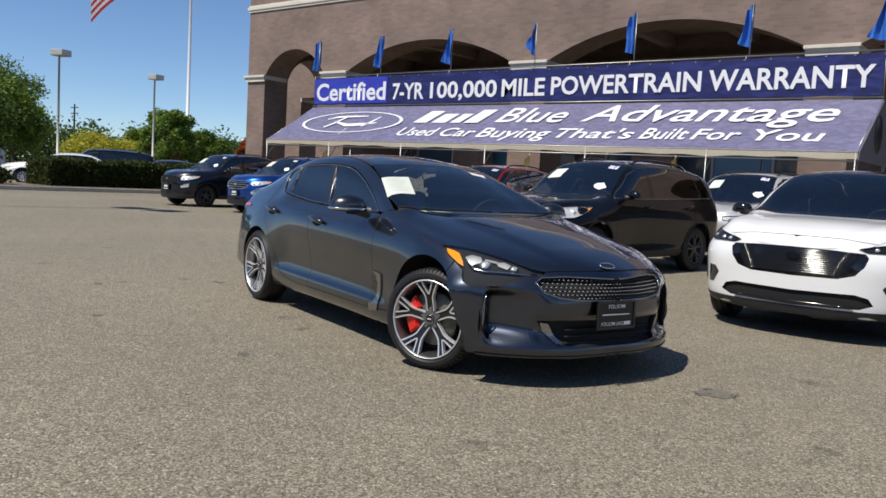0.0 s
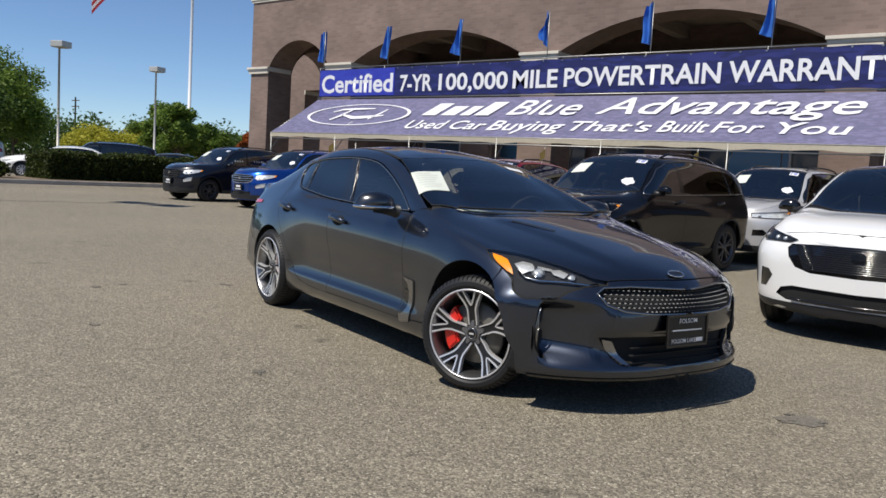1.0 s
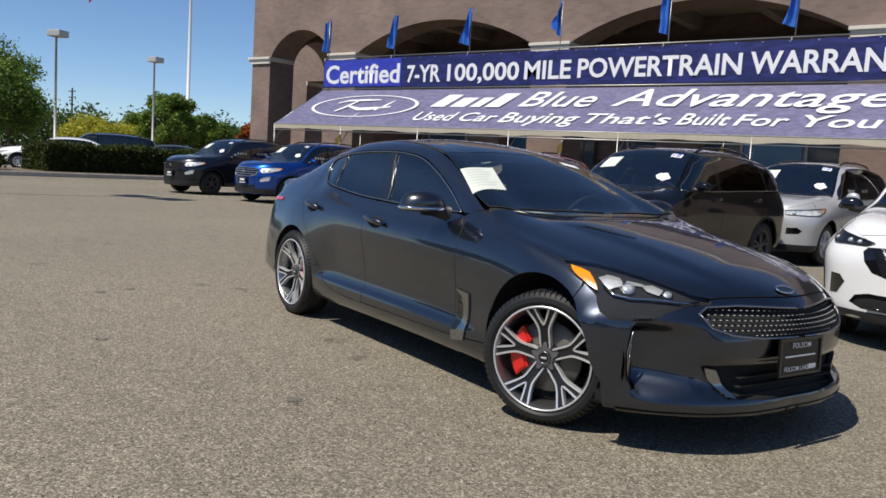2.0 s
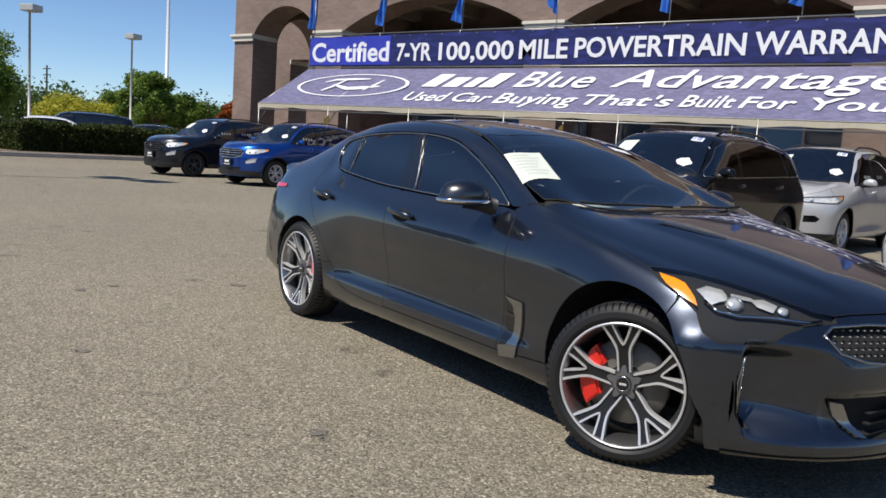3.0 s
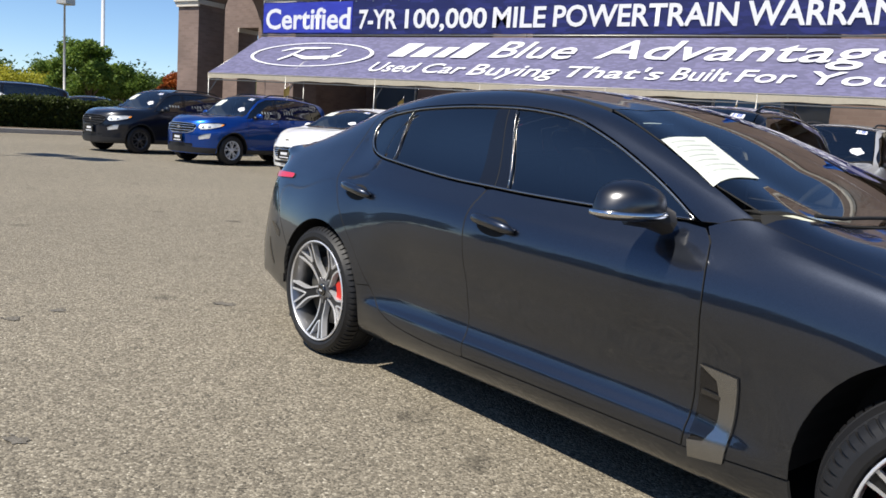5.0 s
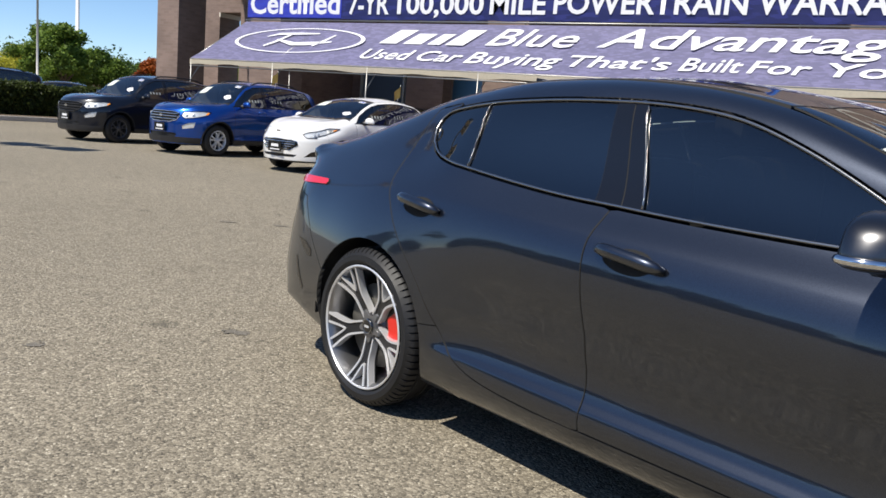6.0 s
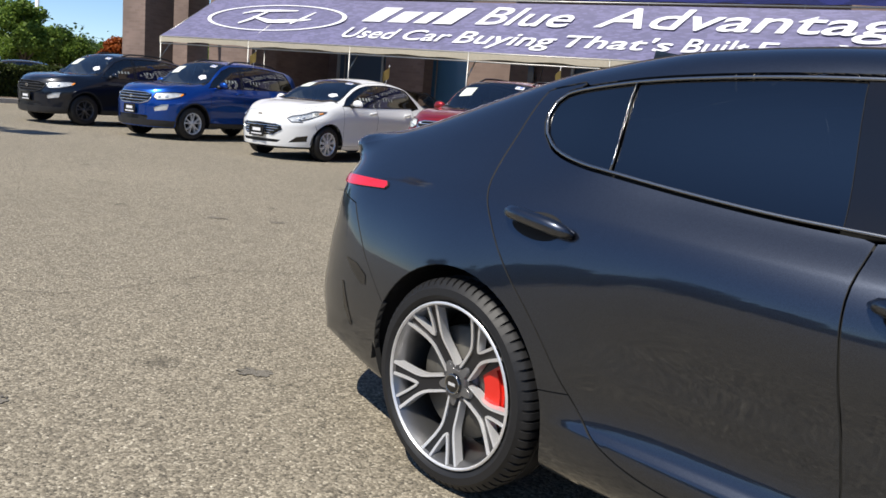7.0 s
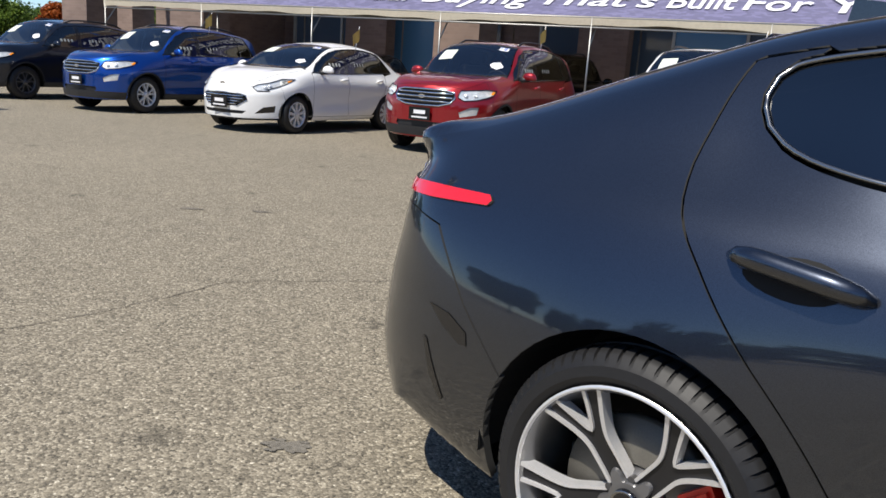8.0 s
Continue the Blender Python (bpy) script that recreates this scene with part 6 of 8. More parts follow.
    panel(sh, "hood", [('R', 0.80, 0), ('R', 0.85, -0.25), ('R', 0.98, -1.95), ('R', 1.2, -5.15), ('R', 1.36, -7.95), ('R', 1.474, -9.45)] + t_((1.609, 0.728), (1.77, 0.643), (1.92, 0.558), (1.985, 0.515)) + hood_front[::-1] + t_((1.9, 0.0), (1.5, 0.0), (0.985, 0.0), (0.965, 0.3), (0.895, 0.55)), GREY_PAINT, car, side="join", step=0.02, skirt=0.005)
    lamp = [('R', 1.487, -9.6)] + t_((1.609, 0.733), (1.77, 0.648), (1.92, 0.563), (1.985, 0.520)) + f_((0.464, 0.686), (0.470, 0.676), (0.575, 0.660), (0.66, 0.636), (0.735, 0.592)) + s_((1.850, 0.590), (1.80, 0.618)) + s_(*lamp_low[:0:-1])
    panel(sh, "headlamp_bowl", lamp, LAMP_DARK, car, offset=-0.024, skirt=0.0)
    panel(sh, "headlamp", lamp, CLEAR, car, offset=0.002, label="clear sweeping headlamp lens")
    panel(sh, "lamp_blade", t_((1.690, 0.795), (1.700, 0.745), (1.745, 0.715), (1.790, 0.740), (1.760, 0.800)), BLADE, car, offset=-0.010, skirt=0.006)
    panel(sh, "lamp_blade", t_((1.835, 0.668), (1.858, 0.622), (1.905, 0.602), (1.915, 0.640), (1.870, 0.672)), BLADE, car, offset=-0.010, skirt=0.006)
    panel(sh, "lamp_blade", t_((1.788, 0.722), (1.775, 0.700), (1.832, 0.652), (1.846, 0.664)), BLADE, car, offset=-0.012, skirt=0.004)
    panel(sh, "side_marker", s_((1.537, 0.788)) + t_((1.602, 0.812), (1.645, 0.806)) + s_((1.728, 0.694), (1.690, 0.7085), (1.655, 0.7245), (1.590, 0.757)), AMBER, car, offset=-0.004, label="amber side marker")
    grille = f_((0.0, 0.658), (0.2, 0.664), (0.346, 0.667), (0.486, 0.657), (0.530, 0.628), (0.500, 0.575), (0.415, 0.547), (0.263, 0.534), (0.0, 0.530))
    intake = f_((0.0, 0.409), (0.40, 0.411), (0.520, 0.405), (0.475, 0.325), (0.411, 0.268), (0.2, 0.252), (0.0, 0.250))
    bump = arc(WF, RF, AF, 52.3, 8, 12) + s_((1.835, 0.30), (1.84, 0.195), (2.0, 0.19)) + f_((0.60, 0.19), (0.3, 0.19), (0.002, 0.19)) + intake[::-1][:-1] + f_((0.0, 0.409), (0.0, 0.530)) + grille[::-1][1:-1] + f_((0.0, 0.658), (0.0, 0.700), (0.2, 0.700), (0.38, 0.694), (0.45, 0.686), (0.455, 0.670), (0.575, 0.654), (0.655, 0.629), (0.732, 0.586)) + s_((1.848, 0.583), (1.795, 0.612), (1.741, 0.668), (1.664, 0.713), (1.664, 0.704))
    recess = s_((1.911, 0.566), (1.904, 0.45), (1.909, 0.335), (1.930, 0.285)) + f_((0.752, 0.287), (0.748, 0.36), (0.744, 0.44), (0.732, 0.52), (0.705, 0.560))
    panel(sh, "front_bumper", bump, GREY_PAINT, car, side="join", step=0.02, skirt=0.05, holes=[recess])
    panel(sh, "corner_recess", recess, BLACK_PLASTIC, car, offset=-0.045, skirt=0.0)
    strip(sh, "corner_trim", s_((1.916, 0.545), (1.909, 0.45), (1.914, 0.345)), 0.004, SATIN, car)
    car_details(car, sh, grille, intake)
    tagged(car, "glossy dark grey fastback sedan with red brake calipers", "car")
    return car, sh


BLADE = mat("lamp_chrome", (0.80, 0.81, 0.82), 0.26, 0.7)
STUD = mat("grille_stud", (0.10, 0.10, 0.104), 0.38, 0.7)
BOWL_BRIGHT = mat("bright_lamp_bowl", (0.78, 0.79, 0.80), 0.22, 0.55, vary=0.3, vary_scale=14)
MIRROR_GREY = mat("mirror_grey", (0.12, 0.12, 0.125), 0.30, 1.0)
SMOKED = mat("smoked_chrome", (0.13, 0.13, 0.135), 0.22, 1.0)


def ellipsoid(bm, c, r, m=None, seg=20):
    g = bmesh.ops.create_uvsphere(bm, u_segments=seg, v_segments=seg // 2, radius=1.0)
    for v in g["verts"]:
        p = Vector((v.co.x * r[0], v.co.y * r[1], v.co.z * r[2]))
        v.co = (m @ p if m else p) + Vector(c)
    for f in bm.faces:
        f.smooth = True


def on_line(pts, x):
    q = sorted(pts)
    return float(np.interp(x, [a for a, b in q], [b for a, b in q]))


def side_glass(car, sh, low, up, x_b0, x_b1, quarter, tint, trim, lean=(0.0, 0.0), r=0.0075, front=None):
    """Door glass, pillar cover, quarter light and the bright moulding round them. lean: how far back the pillar's edges run to the roof."""
    lo = lambda x: on_line(low, x)
    hi = lambda x: on_line(up, x)
    t0, t1 = x_b0 - lean[0], x_b1 - lean[1]
    f = [(x_b1, lo(x_b1))] + [(x, z) for x, z in low[::-1] if x > x_b1 + 0.02]
    g = [(x, z) for x, z in up[::-1] if x > t1 + 0.01] + [(t1, hi(t1))]
    panel(sh, "front_window", s_(*(f + g)), front or tint, car, offset=-0.006, skirt=0.004)
    q0, q1 = quarter
    rr = [(q0, lo(q0))] + [(x, z) for x, z in low[::-1] if q0 + 0.01 < x < x_b0 - 0.01] + [(x_b0, lo(x_b0)), (t0, hi(t0))] + [(x, z) for x, z in up[::-1] if q1 + 0.01 < x < t0 - 0.01] + [(q1, hi(q1))]
    panel(sh, "rear_window", s_(*rr), tint, car, offset=-0.006, skirt=0.004)
    xm, tm = x_b0 * 0.42 + x_b1 * 0.58, t0 * 0.42 + t1 * 0.58
    panel(sh, "pillar_cover", s_((x_b0 + 0.003, lo(x_b0)), (xm - 0.002, lo(xm)), (tm - 0.002, hi(tm)), (t0 + 0.003, hi(t0))), GLOSS_BLACK, car, offset=-0.003)
    panel(sh, "pillar_cover", s_((xm + 0.002, lo(xm)), (x_b1 - 0.003, lo(x_b1)), (t1 - 0.003, hi(t1)), (tm + 0.002, hi(tm))), GLOSS_BLACK, car, offset=-0.003)
    qq = [(x, z) for x, z in low[::-1] if x < q0 - 0.012] + [(q0 - 0.008, lo(q0)), (q1 - 0.008, hi(q1))] + [(x, z) for x, z in up[::-1] if x < q1 - 0.015]
    if len(qq) > 3:
        panel(sh, "quarter_window", s_(*qq), tint, car, offset=-0.006, skirt=0.004)
        strip(sh, "glass_divider", s_((q0 - 0.004, lo(q0)), (q1 - 0.004, hi(q1))), 0.0022, trim, car)
    strip(sh, "window_moulding", s_(*[(x, z - r * 0.4) for x, z in low], *[(x, z + r * 0.4) for x, z in up]), r, trim, car, closed=True, offset=-0.001)


def cabin(car, x_dash, x_front, x_rear, zs, half=0.36, wheel_side=1, trim=INTERIOR):
    """Seats, dashboard and steering wheel seen through the glass."""
    bm = bmesh.new()
    prism(bm, [(x_dash - 0.35, -0.68), (x_dash - 0.10, -0.68), (x_dash + 0.06, -0.45), (x_dash + 0.10, 0.0), (x_dash + 0.06, 0.45), (x_dash - 0.10, 0.68), (x_dash - 0.35, 0.68)], zs + 0.10, zs + 0.345, "xy")
    bmesh.ops.bevel(bm, geom=bm.edges[:], offset=0.03, segments=2, affect='EDGES')
    part("dashboard", bm, trim, car)
    for y in (-half, half):
        bm = bmesh.new()
        box(bm, x_front - 0.05, x_front + 0.45, y - 0.25, y + 0.25, zs - 0.18, zs + 0.02, 0.06)
        m0 = len(bm.verts)
        box(bm, x_front - 0.20, x_front - 0.04, y - 0.25, y + 0.25, zs - 0.05, zs + 0.52, 0.06)
        box(bm, x_front - 0.27, x_front - 0.16, y - 0.13, y + 0.13, zs + 0.54, zs + 0.72, 0.04)
        part("seat", bm, trim, car)
    bm = bmesh.new()
    box(bm, x_rear - 0.08, x_rear + 0.12, -0.62, 0.62, zs - 0.1, zs + 0.46, 0.06)
    part("rear_bench", bm, trim, car)
    bm = bmesh.new()
    m = Matrix.Translation((x_dash - 0.42, half * wheel_side, zs + 0.28)) @ Matrix.Rotation(radians(-65), 4, 'Y')
    tube(bm, [m @ Vector((0.18 * math.cos(a), 0.18 * math.sin(a), 0)) for a in np.linspace(0, 2 * math.pi, 28, endpoint=False)], 0.014, 6, True)
    box(bm, x_dash - 0.44, x_dash - 0.36, half * wheel_side - 0.05, half * wheel_side + 0.05, zs + 0.22, zs + 0.33, 0.02)
    part("steering_wheel", bm, INTERIOR, car)


def door_handle(car, sh, x, z, half, material, cup_shade=True):
    # flat dark oval on the door skin, painted for the shade behind the handle
    if cup_shade:
        o = [('s', x - 0.008 + (half - 0.034) * math.cos(a), z + 0.002 + 0.036 * math.sin(a) * (1 + 0.15 * math.cos(a))) for a in np.linspace(0, 2 * math.pi, 22, endpoint=False)]
        panel(sh, "handle_cup_shade", o, UNDER, car, offset=0.0012, skirt=0.0)
    for s in (1, -1):
        bm = bmesh.new()
        pts, rad = [], []
        for k in range(13):
            u = -1 + 2 * k / 12
            m = spot(sh, ('s', x + u * half, z + 0.008 - 0.012 * u), 0.006 + 0.030 * (1 - u ** 4), s)
            pts.append(m.translation.copy()); rad.append(0.009 + 0.012 * (1 - u ** 6))
        tube(bm, pts, 0.016, 10, taper=rad)
        bmesh.ops.recalc_face_normals(bm, faces=bm.faces[:])
        part("door_handle", bm, material, car)


def mirror(car, s, base, head, size, cap, band=None):
    """A door mirror: stalk, cap, glass and lower band. s: 1 left, -1 right."""
    root = new("door_mirror"); root.parent = car
    bm = bmesh.new()
    tube(bm, [(base[0], s * base[1], base[2]), (base[0], s * (base[1] * 0.4 + head[1] * 0.6), head[2] - size[2] * 0.75), (head[0], s * head[1], head[2] - size[2] * 0.5)], 0.03, 8, taper=[0.045, 0.032, 0.04])
    part("stalk", bm, BLACK_PLASTIC, root)
    bm = bmesh.new()
    ellipsoid(bm, (0, 0, 0), size, None, 28)
    for v in bm.verts:
        if v.co.x < -size[0] * 0.30:
            v.co.x = -size[0] * 0.30 + (v.co.x + size[0] * 0.30) * 0.15
        uy, uz = abs(v.co.y / size[1]), abs(v.co.z / size[2])
        r = (uy * uy + uz * uz) ** 0.5
        if r > 0.01:
            q = r / (uy ** 3.4 + uz ** 3.4) ** (1 / 3.4)
            v.co.y *= q; v.co.z *= 1 + (q - 1) * 0.8
        v.co.y *= 1 - 0.18 * (v.co.z / size[2])
        k = abs(v.co.y / size[1])
        v.co.z *= 1.0 + 0.22 * (1 - k)
        v.co.z = max(v.co.z, -size[2] * 0.86)
        v.co += Vector((head[0], s * head[1], head[2]))
    part("mirror_cap", bm, cap, root)
    bm = bmesh.new()
    ellipsoid(bm, (head[0] - size[0] * 0.34, s * head[1], head[2]), (0.006, size[1] * 0.86, size[2] * 0.86), None, 20)
    part("mirror_glass", bm, CHROME, root)
    if band:
        pts = []
        for a in np.linspace(-2.0, 2.0, 24):
            k = 0.985
            pts.append((head[0] + size[0] * math.cos(a) * k if math.cos(a) > -0.30 else head[0] - 0.3 * size[0], s * (head[1] + size[1] * math.sin(a) * 1.06), head[2] - size[2] * 0.50))
        bar("mirror_band", pts, 0.010, band, root)
    return root


def plate(car, x, z, tilt=0.0, words=(), w=0.155, h=0.078, rim=GLOSS_BLACK, y=0.0, rows=((0.052, 0.085, 0.012), (0.004, 0.10, 0.006), (-0.056, 0.12, 0.012))):
    """A dealer plate with illegible writing drawn as bars."""
    root = new("dealer_plate"); root.parent = car
    root.matrix_local = pose(x, y, z, 0, -tilt, 0)
    boxed("plate_board", -0.006, 0.0, -w, w, -h, h, PLATE_BLACK, root, bevel=0.002)
    bm = bmesh.new()
    for y0, y1, z0, z1 in ((-w - 0.008, w + 0.008, h - 0.004, h + 0.008), (-w - 0.008, w + 0.008, -h - 0.008, -h + 0.004), (-w - 0.008, -w + 0.004, -h, h), (w - 0.004, w + 0.008, -h, h)):
        box(bm, -0.006, 0.006, y0, y1, z0, z1)
    part("plate_frame", bm, rim, root)
    for zz, half, th in rows:
        boxed("writing_bar", 0.0005, 0.0025, -half, half, zz - th / 2, zz + th / 2, WHITE_INK, root)
    for w_, y0, y1, z0, z1 in words:
        lettering("lettering", w_, y1 - y0, z1 - z0, WHITE_INK, root, Matrix.Translation((0.0012, y0, z0)) @ Matrix.Rotation(radians(90), 4, 'Z'), bold=0.003)


def car_details(car, sh, grille, intake):
    side_glass(car, sh, [(x, z + 0.006) for x, z in DLO_LOW], [(x, z - 0.004) for x, z in DLO_UP], -0.451, -0.275, (-1.043, -1.078), TINT, SATIN, (0.045, 0.105), 0.0050, CLEAR_TINT)
    strip(sh, "pillar_edge", s_((-0.272, 0.958), (-0.376, 1.264)), 0.0035, SATIN, car)
    cabin(car, 0.80, 0.02, -1.05, 0.62)
    door_handle(car, sh, -1.177, 0.843, 0.122, GREY_PAINT)
    door_handle(car, sh, -0.215, 0.815, 0.120, GREY_PAINT)
    for s in (1, -1):
        mirror(car, s, (0.50, 0.82, 0.935), (0.465, 0.972, 0.990), (0.105, 0.132, 0.058), MIRROR_GREY, CHROME)
    # vent behind the front wheel
    panel(sh, "vent_recess", s_((0.722, 0.53), (0.83, 0.525), (0.83, 0.29), (0.72, 0.275)), GLOSS_BLACK, car, offset=0.001, skirt=0.0)
    panel(sh, "vent_trim", s_(*smooth([(0.722, 0.542), (0.775, 0.538), (0.848, 0.532)]), *smooth([(0.853, 0.50), (0.852, 0.40), (0.842, 0.278)]), (0.728, 0.262), (0.722, 0.312), *smooth([(0.772, 0.322), (0.796, 0.36), (0.801, 0.43), (0.785, 0.507)])), SATIN, car, offset=0.009, skirt=0.01)
    for z in (0.455, 0.375):
        panel(sh, "vent_fin", s_((0.732, z), (0.80, z - 0.004), (0.80, z + 0.008), (0.736, z + 0.014)), SMOKED, car, offset=0.010, skirt=0.008)
    # tail details
    panel(sh, "rear_reflector", s_((-2.03, 0.594), (-1.95, 0.588), (-1.88, 0.560), (-1.872, 0.530), (-1.90, 0.528), (-1.97, 0.556)), GLOSS_BLACK, car, offset=0.002, skirt=0.0)
    panel(sh, "bumper_slot", s_((-2.035, 0.51), (-2.02, 0.505), (-1.945, 0.375), (-1.957, 0.365), (-2.0, 0.42)), GLOSS_BLACK, car, offset=0.002, skirt=0.0)
    # nose: grille, intake, corner slots, badge
    g = [('f', y, z) for _, y, z in grille]
    panel(sh, "grille_back", g, GLOSS_BLACK, car, side="join", offset=-0.030, skirt=0.0)
    bm = bmesh.new()
    poly = [(y, z) for _, y, z in grille]
    for r in range(6):
        z = 0.544 + 0.0205 * r
        for k in range(38):
            y = -0.54 + 0.0288 * (k + 0.5 * (r % 2))
            if not inside(np.array([[abs(y), z]]), [(0, 0.652), (0.2, 0.658), (0.346, 0.661), (0.475, 0.650), (0.515, 0.626), (0.485, 0.580), (0.41, 0.554), (0.263, 0.541), (0, 0.537)])[0]:
                continue
            p, n = sh.at(*sh.uv(('f', abs(y), z)))
            x = p[0] - 0.016
            for dy, dz, sx in ((0.0100, 0.0036, 0.0),):
                vs = [bm.verts.new((x + q[2], y + q[0], z + q[1])) for q in ((-dy, 0, 0), (-dy * 0.3, -dz, 0.004), (dy * 0.3, -dz, 0.004), (dy, 0, 0), (dy * 0.3, dz, 0.004), (-dy * 0.3, dz, 0.004))]
                ws = [bm.verts.new((v.co.x + 0.006, v.co.y * 1.0 + (y - v.co.y) * 0.45, v.co.z + (z - v.co.z) * 0.45)) for v in vs]
                for i in range(6):
                    bm.faces.new((vs[i], vs[(i + 1) % 6], ws[(i + 1) % 6], ws[i]))
                bm.faces.new(ws)
    part("grille_mesh", bm, STUD, car, "honeycomb grille mesh")["kind"] = "stuff"
    for s in (1, -1):
        pts = []
        for u in sh.outline(g[:1] + g[1:] + g[-1:], 0.02):
            p, n = sh.at(*u)
            if p[1] > 0.003:
                pts.append((p[0] + n[0] * 0.002, p[1] * s, p[2] + n[2] * 0.002))
        bar("grille_surround", pts, 0.006, SATIN, car)
    panel(sh, "intake_back", [('f', y, z) for _, y, z in intake], BLACK_PLASTIC, car, side="join", offset=-0.05, skirt=0.0)
    for z in (0.275, 0.315, 0.355):
        w = 0.36
        boxed("intake_slat", 2.140, 2.165, -w, w, z - 0.003, z + 0.003, UNDER, car)
    panel(sh, "intake_blade", f_((0.462, 0.392), (0.505, 0.398), (0.488, 0.345), (0.425, 0.272), (0.385, 0.266), (0.425, 0.318)), SATIN, car, offset=0.012, skirt=0.02, step=0.015)
    panel(sh, "lip", s_((1.88, 0.200), (2.02, 0.202)) + f_((0.62, 0.204), (0.3, 0.202), (0.004, 0.202), (0.004, 0.190), (0.3, 0.190), (0.62, 0.188)) + s_((2.02, 0.188), (1.88, 0.190)), GLOSS_BLACK, car, side="join", offset=0.006, skirt=0.03)
    bm = bmesh.new()
    p, n = sh.at(*sh.uv(('f', 0.004, 0.725)))
    n = Vector(n); n.y = 0; n.normalize()
    ya = n.cross(Vector((0, 1, 0))).normalized()
    rot = Matrix(((0, ya.x, n.x, 0), (1, ya.y, n.y, 0), (0, ya.z, n.z, 0), (0, 0, 0, 1)))
    at = Vector((p[0], -0.012, p[2]))
    part("badge_plate", bm_ellipse(0.056, 0.026, 0.004), GLOSS_BLACK, car).matrix_local = Matrix.Translation(at + n * 0.005) @ rot
    part("badge_ring", bm_ring(0.058, 0.028, 0.009), CHROME, car, "chrome oval badge").matrix_local = Matrix.Translation(at + n * 0.008) @ rot
    plate(car, 2.236, 0.447, 2, y=-0.03, words=(("FOLSOM", -0.07, 0.07, 0.040, 0.064), ("FOLSOM LAKE", -0.125, 0.065, -0.064, -0.042)), rows=((0.002, 0.115, 0.006),))
    boxed("writing_bar", 2.2385, 2.2405, 0.045, 0.095, 0.384, 0.404, WHITE_INK, car)
    # lamps
    for s in (1, -1):
        for tok, r in ((('t', 1.812, 0.730), 0.027), (('t', 1.928, 0.598), 0.018)):
            bm = bmesh.new()
            m = spot(sh, tok, -0.016, s)
            ellipsoid(bm, (0, 0, 0), (r, r * 0.5, r))
            bm.transform(m)
            part("projector", bm, LAMP_LENS, car)
            bm = bmesh.new()
            tube(bm, [m @ Vector((r * 1.2 * math.cos(k * math.pi / 9), 0.002, r * 1.2 * math.sin(k * math.pi / 9))) for k in range(18)], 0.0028, 6, True)
            part("projector_ring", bm, CHROME, car)
        pts = [spot(sh, q, -0.008, s).translation for q in (('s', 1.735, 0.717), ('s', 1.79, 0.686), ('f', 0.755, 0.677), ('f', 0.657, 0.679), ('f', 0.551, 0.671), ('f', 0.50, 0.678))]
        bar("lamp_strip", pts, 0.006, CHROME, car)
    # hood vents, wipers, papers, fin
    panel(sh, "hood_vent", t_((1.18, 0.452), (1.215, 0.425), (1.455, 0.318), (1.47, 0.325), (1.41, 0.365)), GLOSS_BLACK, car, offset=0.003, skirt=0.0)
    panel(sh, "hood_vent_trim", t_((1.20, 0.432), (1.455, 0.313), (1.458, 0.306), (1.205, 0.420)), SATIN, car, offset=0.006, skirt=0.003)
    for y0, y1, x0, x1 in ((-0.60, -0.02, 0.86, 0.93), (0.06, 0.62, 0.92, 0.87)):
        pts = []
        for k in range(9):
            y, x = y0 + (y1 - y0) * k / 8, x0 + (x1 - x0) * k / 8
            m = spot(sh, ('t', x, abs(y)), 0.016, 1)
            pts.append((m.translation.x, y, m.translation.z))
        bar("wiper", pts, 0.006, UNDER, car)
    panel(sh, "price_sheet", t_((0.303, 0.613), (0.330, 0.391), (0.618, 0.499), (0.588, 0.715)), PAPER, car, side="right", offset=0.0035, skirt=0.0, label="white price sheet on the windscreen")
    for k in range(7):
        u = 0.10 + 0.115 * k
        e = 0.62 + 0.22 * ((k * 7) % 4) / 3
        q = [(0.303 + 0.285 * uu + 0.027 * vv, 0.613 + 0.102 * uu - 0.222 * vv) for uu, vv in ((u, 0.10), (u, e), (u + 0.025, e), (u + 0.025, 0.10))]
        panel(sh, "writing_bar", t_(*q), INK, car, side="right", offset=0.0045, skirt=0.0)
    panel(sh, "year_sticker", t_((0.17, 0.44), (0.16, 0.30), (0.23, 0.29), (0.24, 0.43)), WHITE_INK, car, side="left", offset=0.0035, skirt=0.0)
    boxed("dash_paper", 0.66, 0.80, -0.53, -0.28, 0.966, 0.969, PAPER, car)
    bm = bmesh.new()
    zt = sh.c["top"](-1.32)
    prism(bm, [(-1.27, zt - 0.01), (-1.33, zt + 0.045), (-1.43, zt + 0.060), (-1.45, zt - 0.06)], -0.022, 0.022, "xz")
    part("antenna_fin", bm, GREY_PAINT, car)


def bm_ellipse(a, b, t, n=32):
    bm = bmesh.new()
    vs = [bm.verts.new((a * math.cos(2 * math.pi * k / n), b * math.sin(2 * math.pi * k / n), 0)) for k in range(n)]
    f = bm.faces.new(vs)
    r = bmesh.ops.extrude_face_region(bm, geom=[f])
    for v in r["geom"]:
        if isinstance(v, bmesh.types.BMVert):
            v.co.z -= t
    bmesh.ops.recalc_face_normals(bm, faces=bm.faces[:])
    return bm


def bm_ring(a, b, r, n=36):
    bm = bmesh.new()
    tube(bm, [(a * math.cos(2 * math.pi * k / n), b * math.sin(2 * math.pi * k / n), 0) for k in range(n)], r * 0.5, 6, True)
    return bm


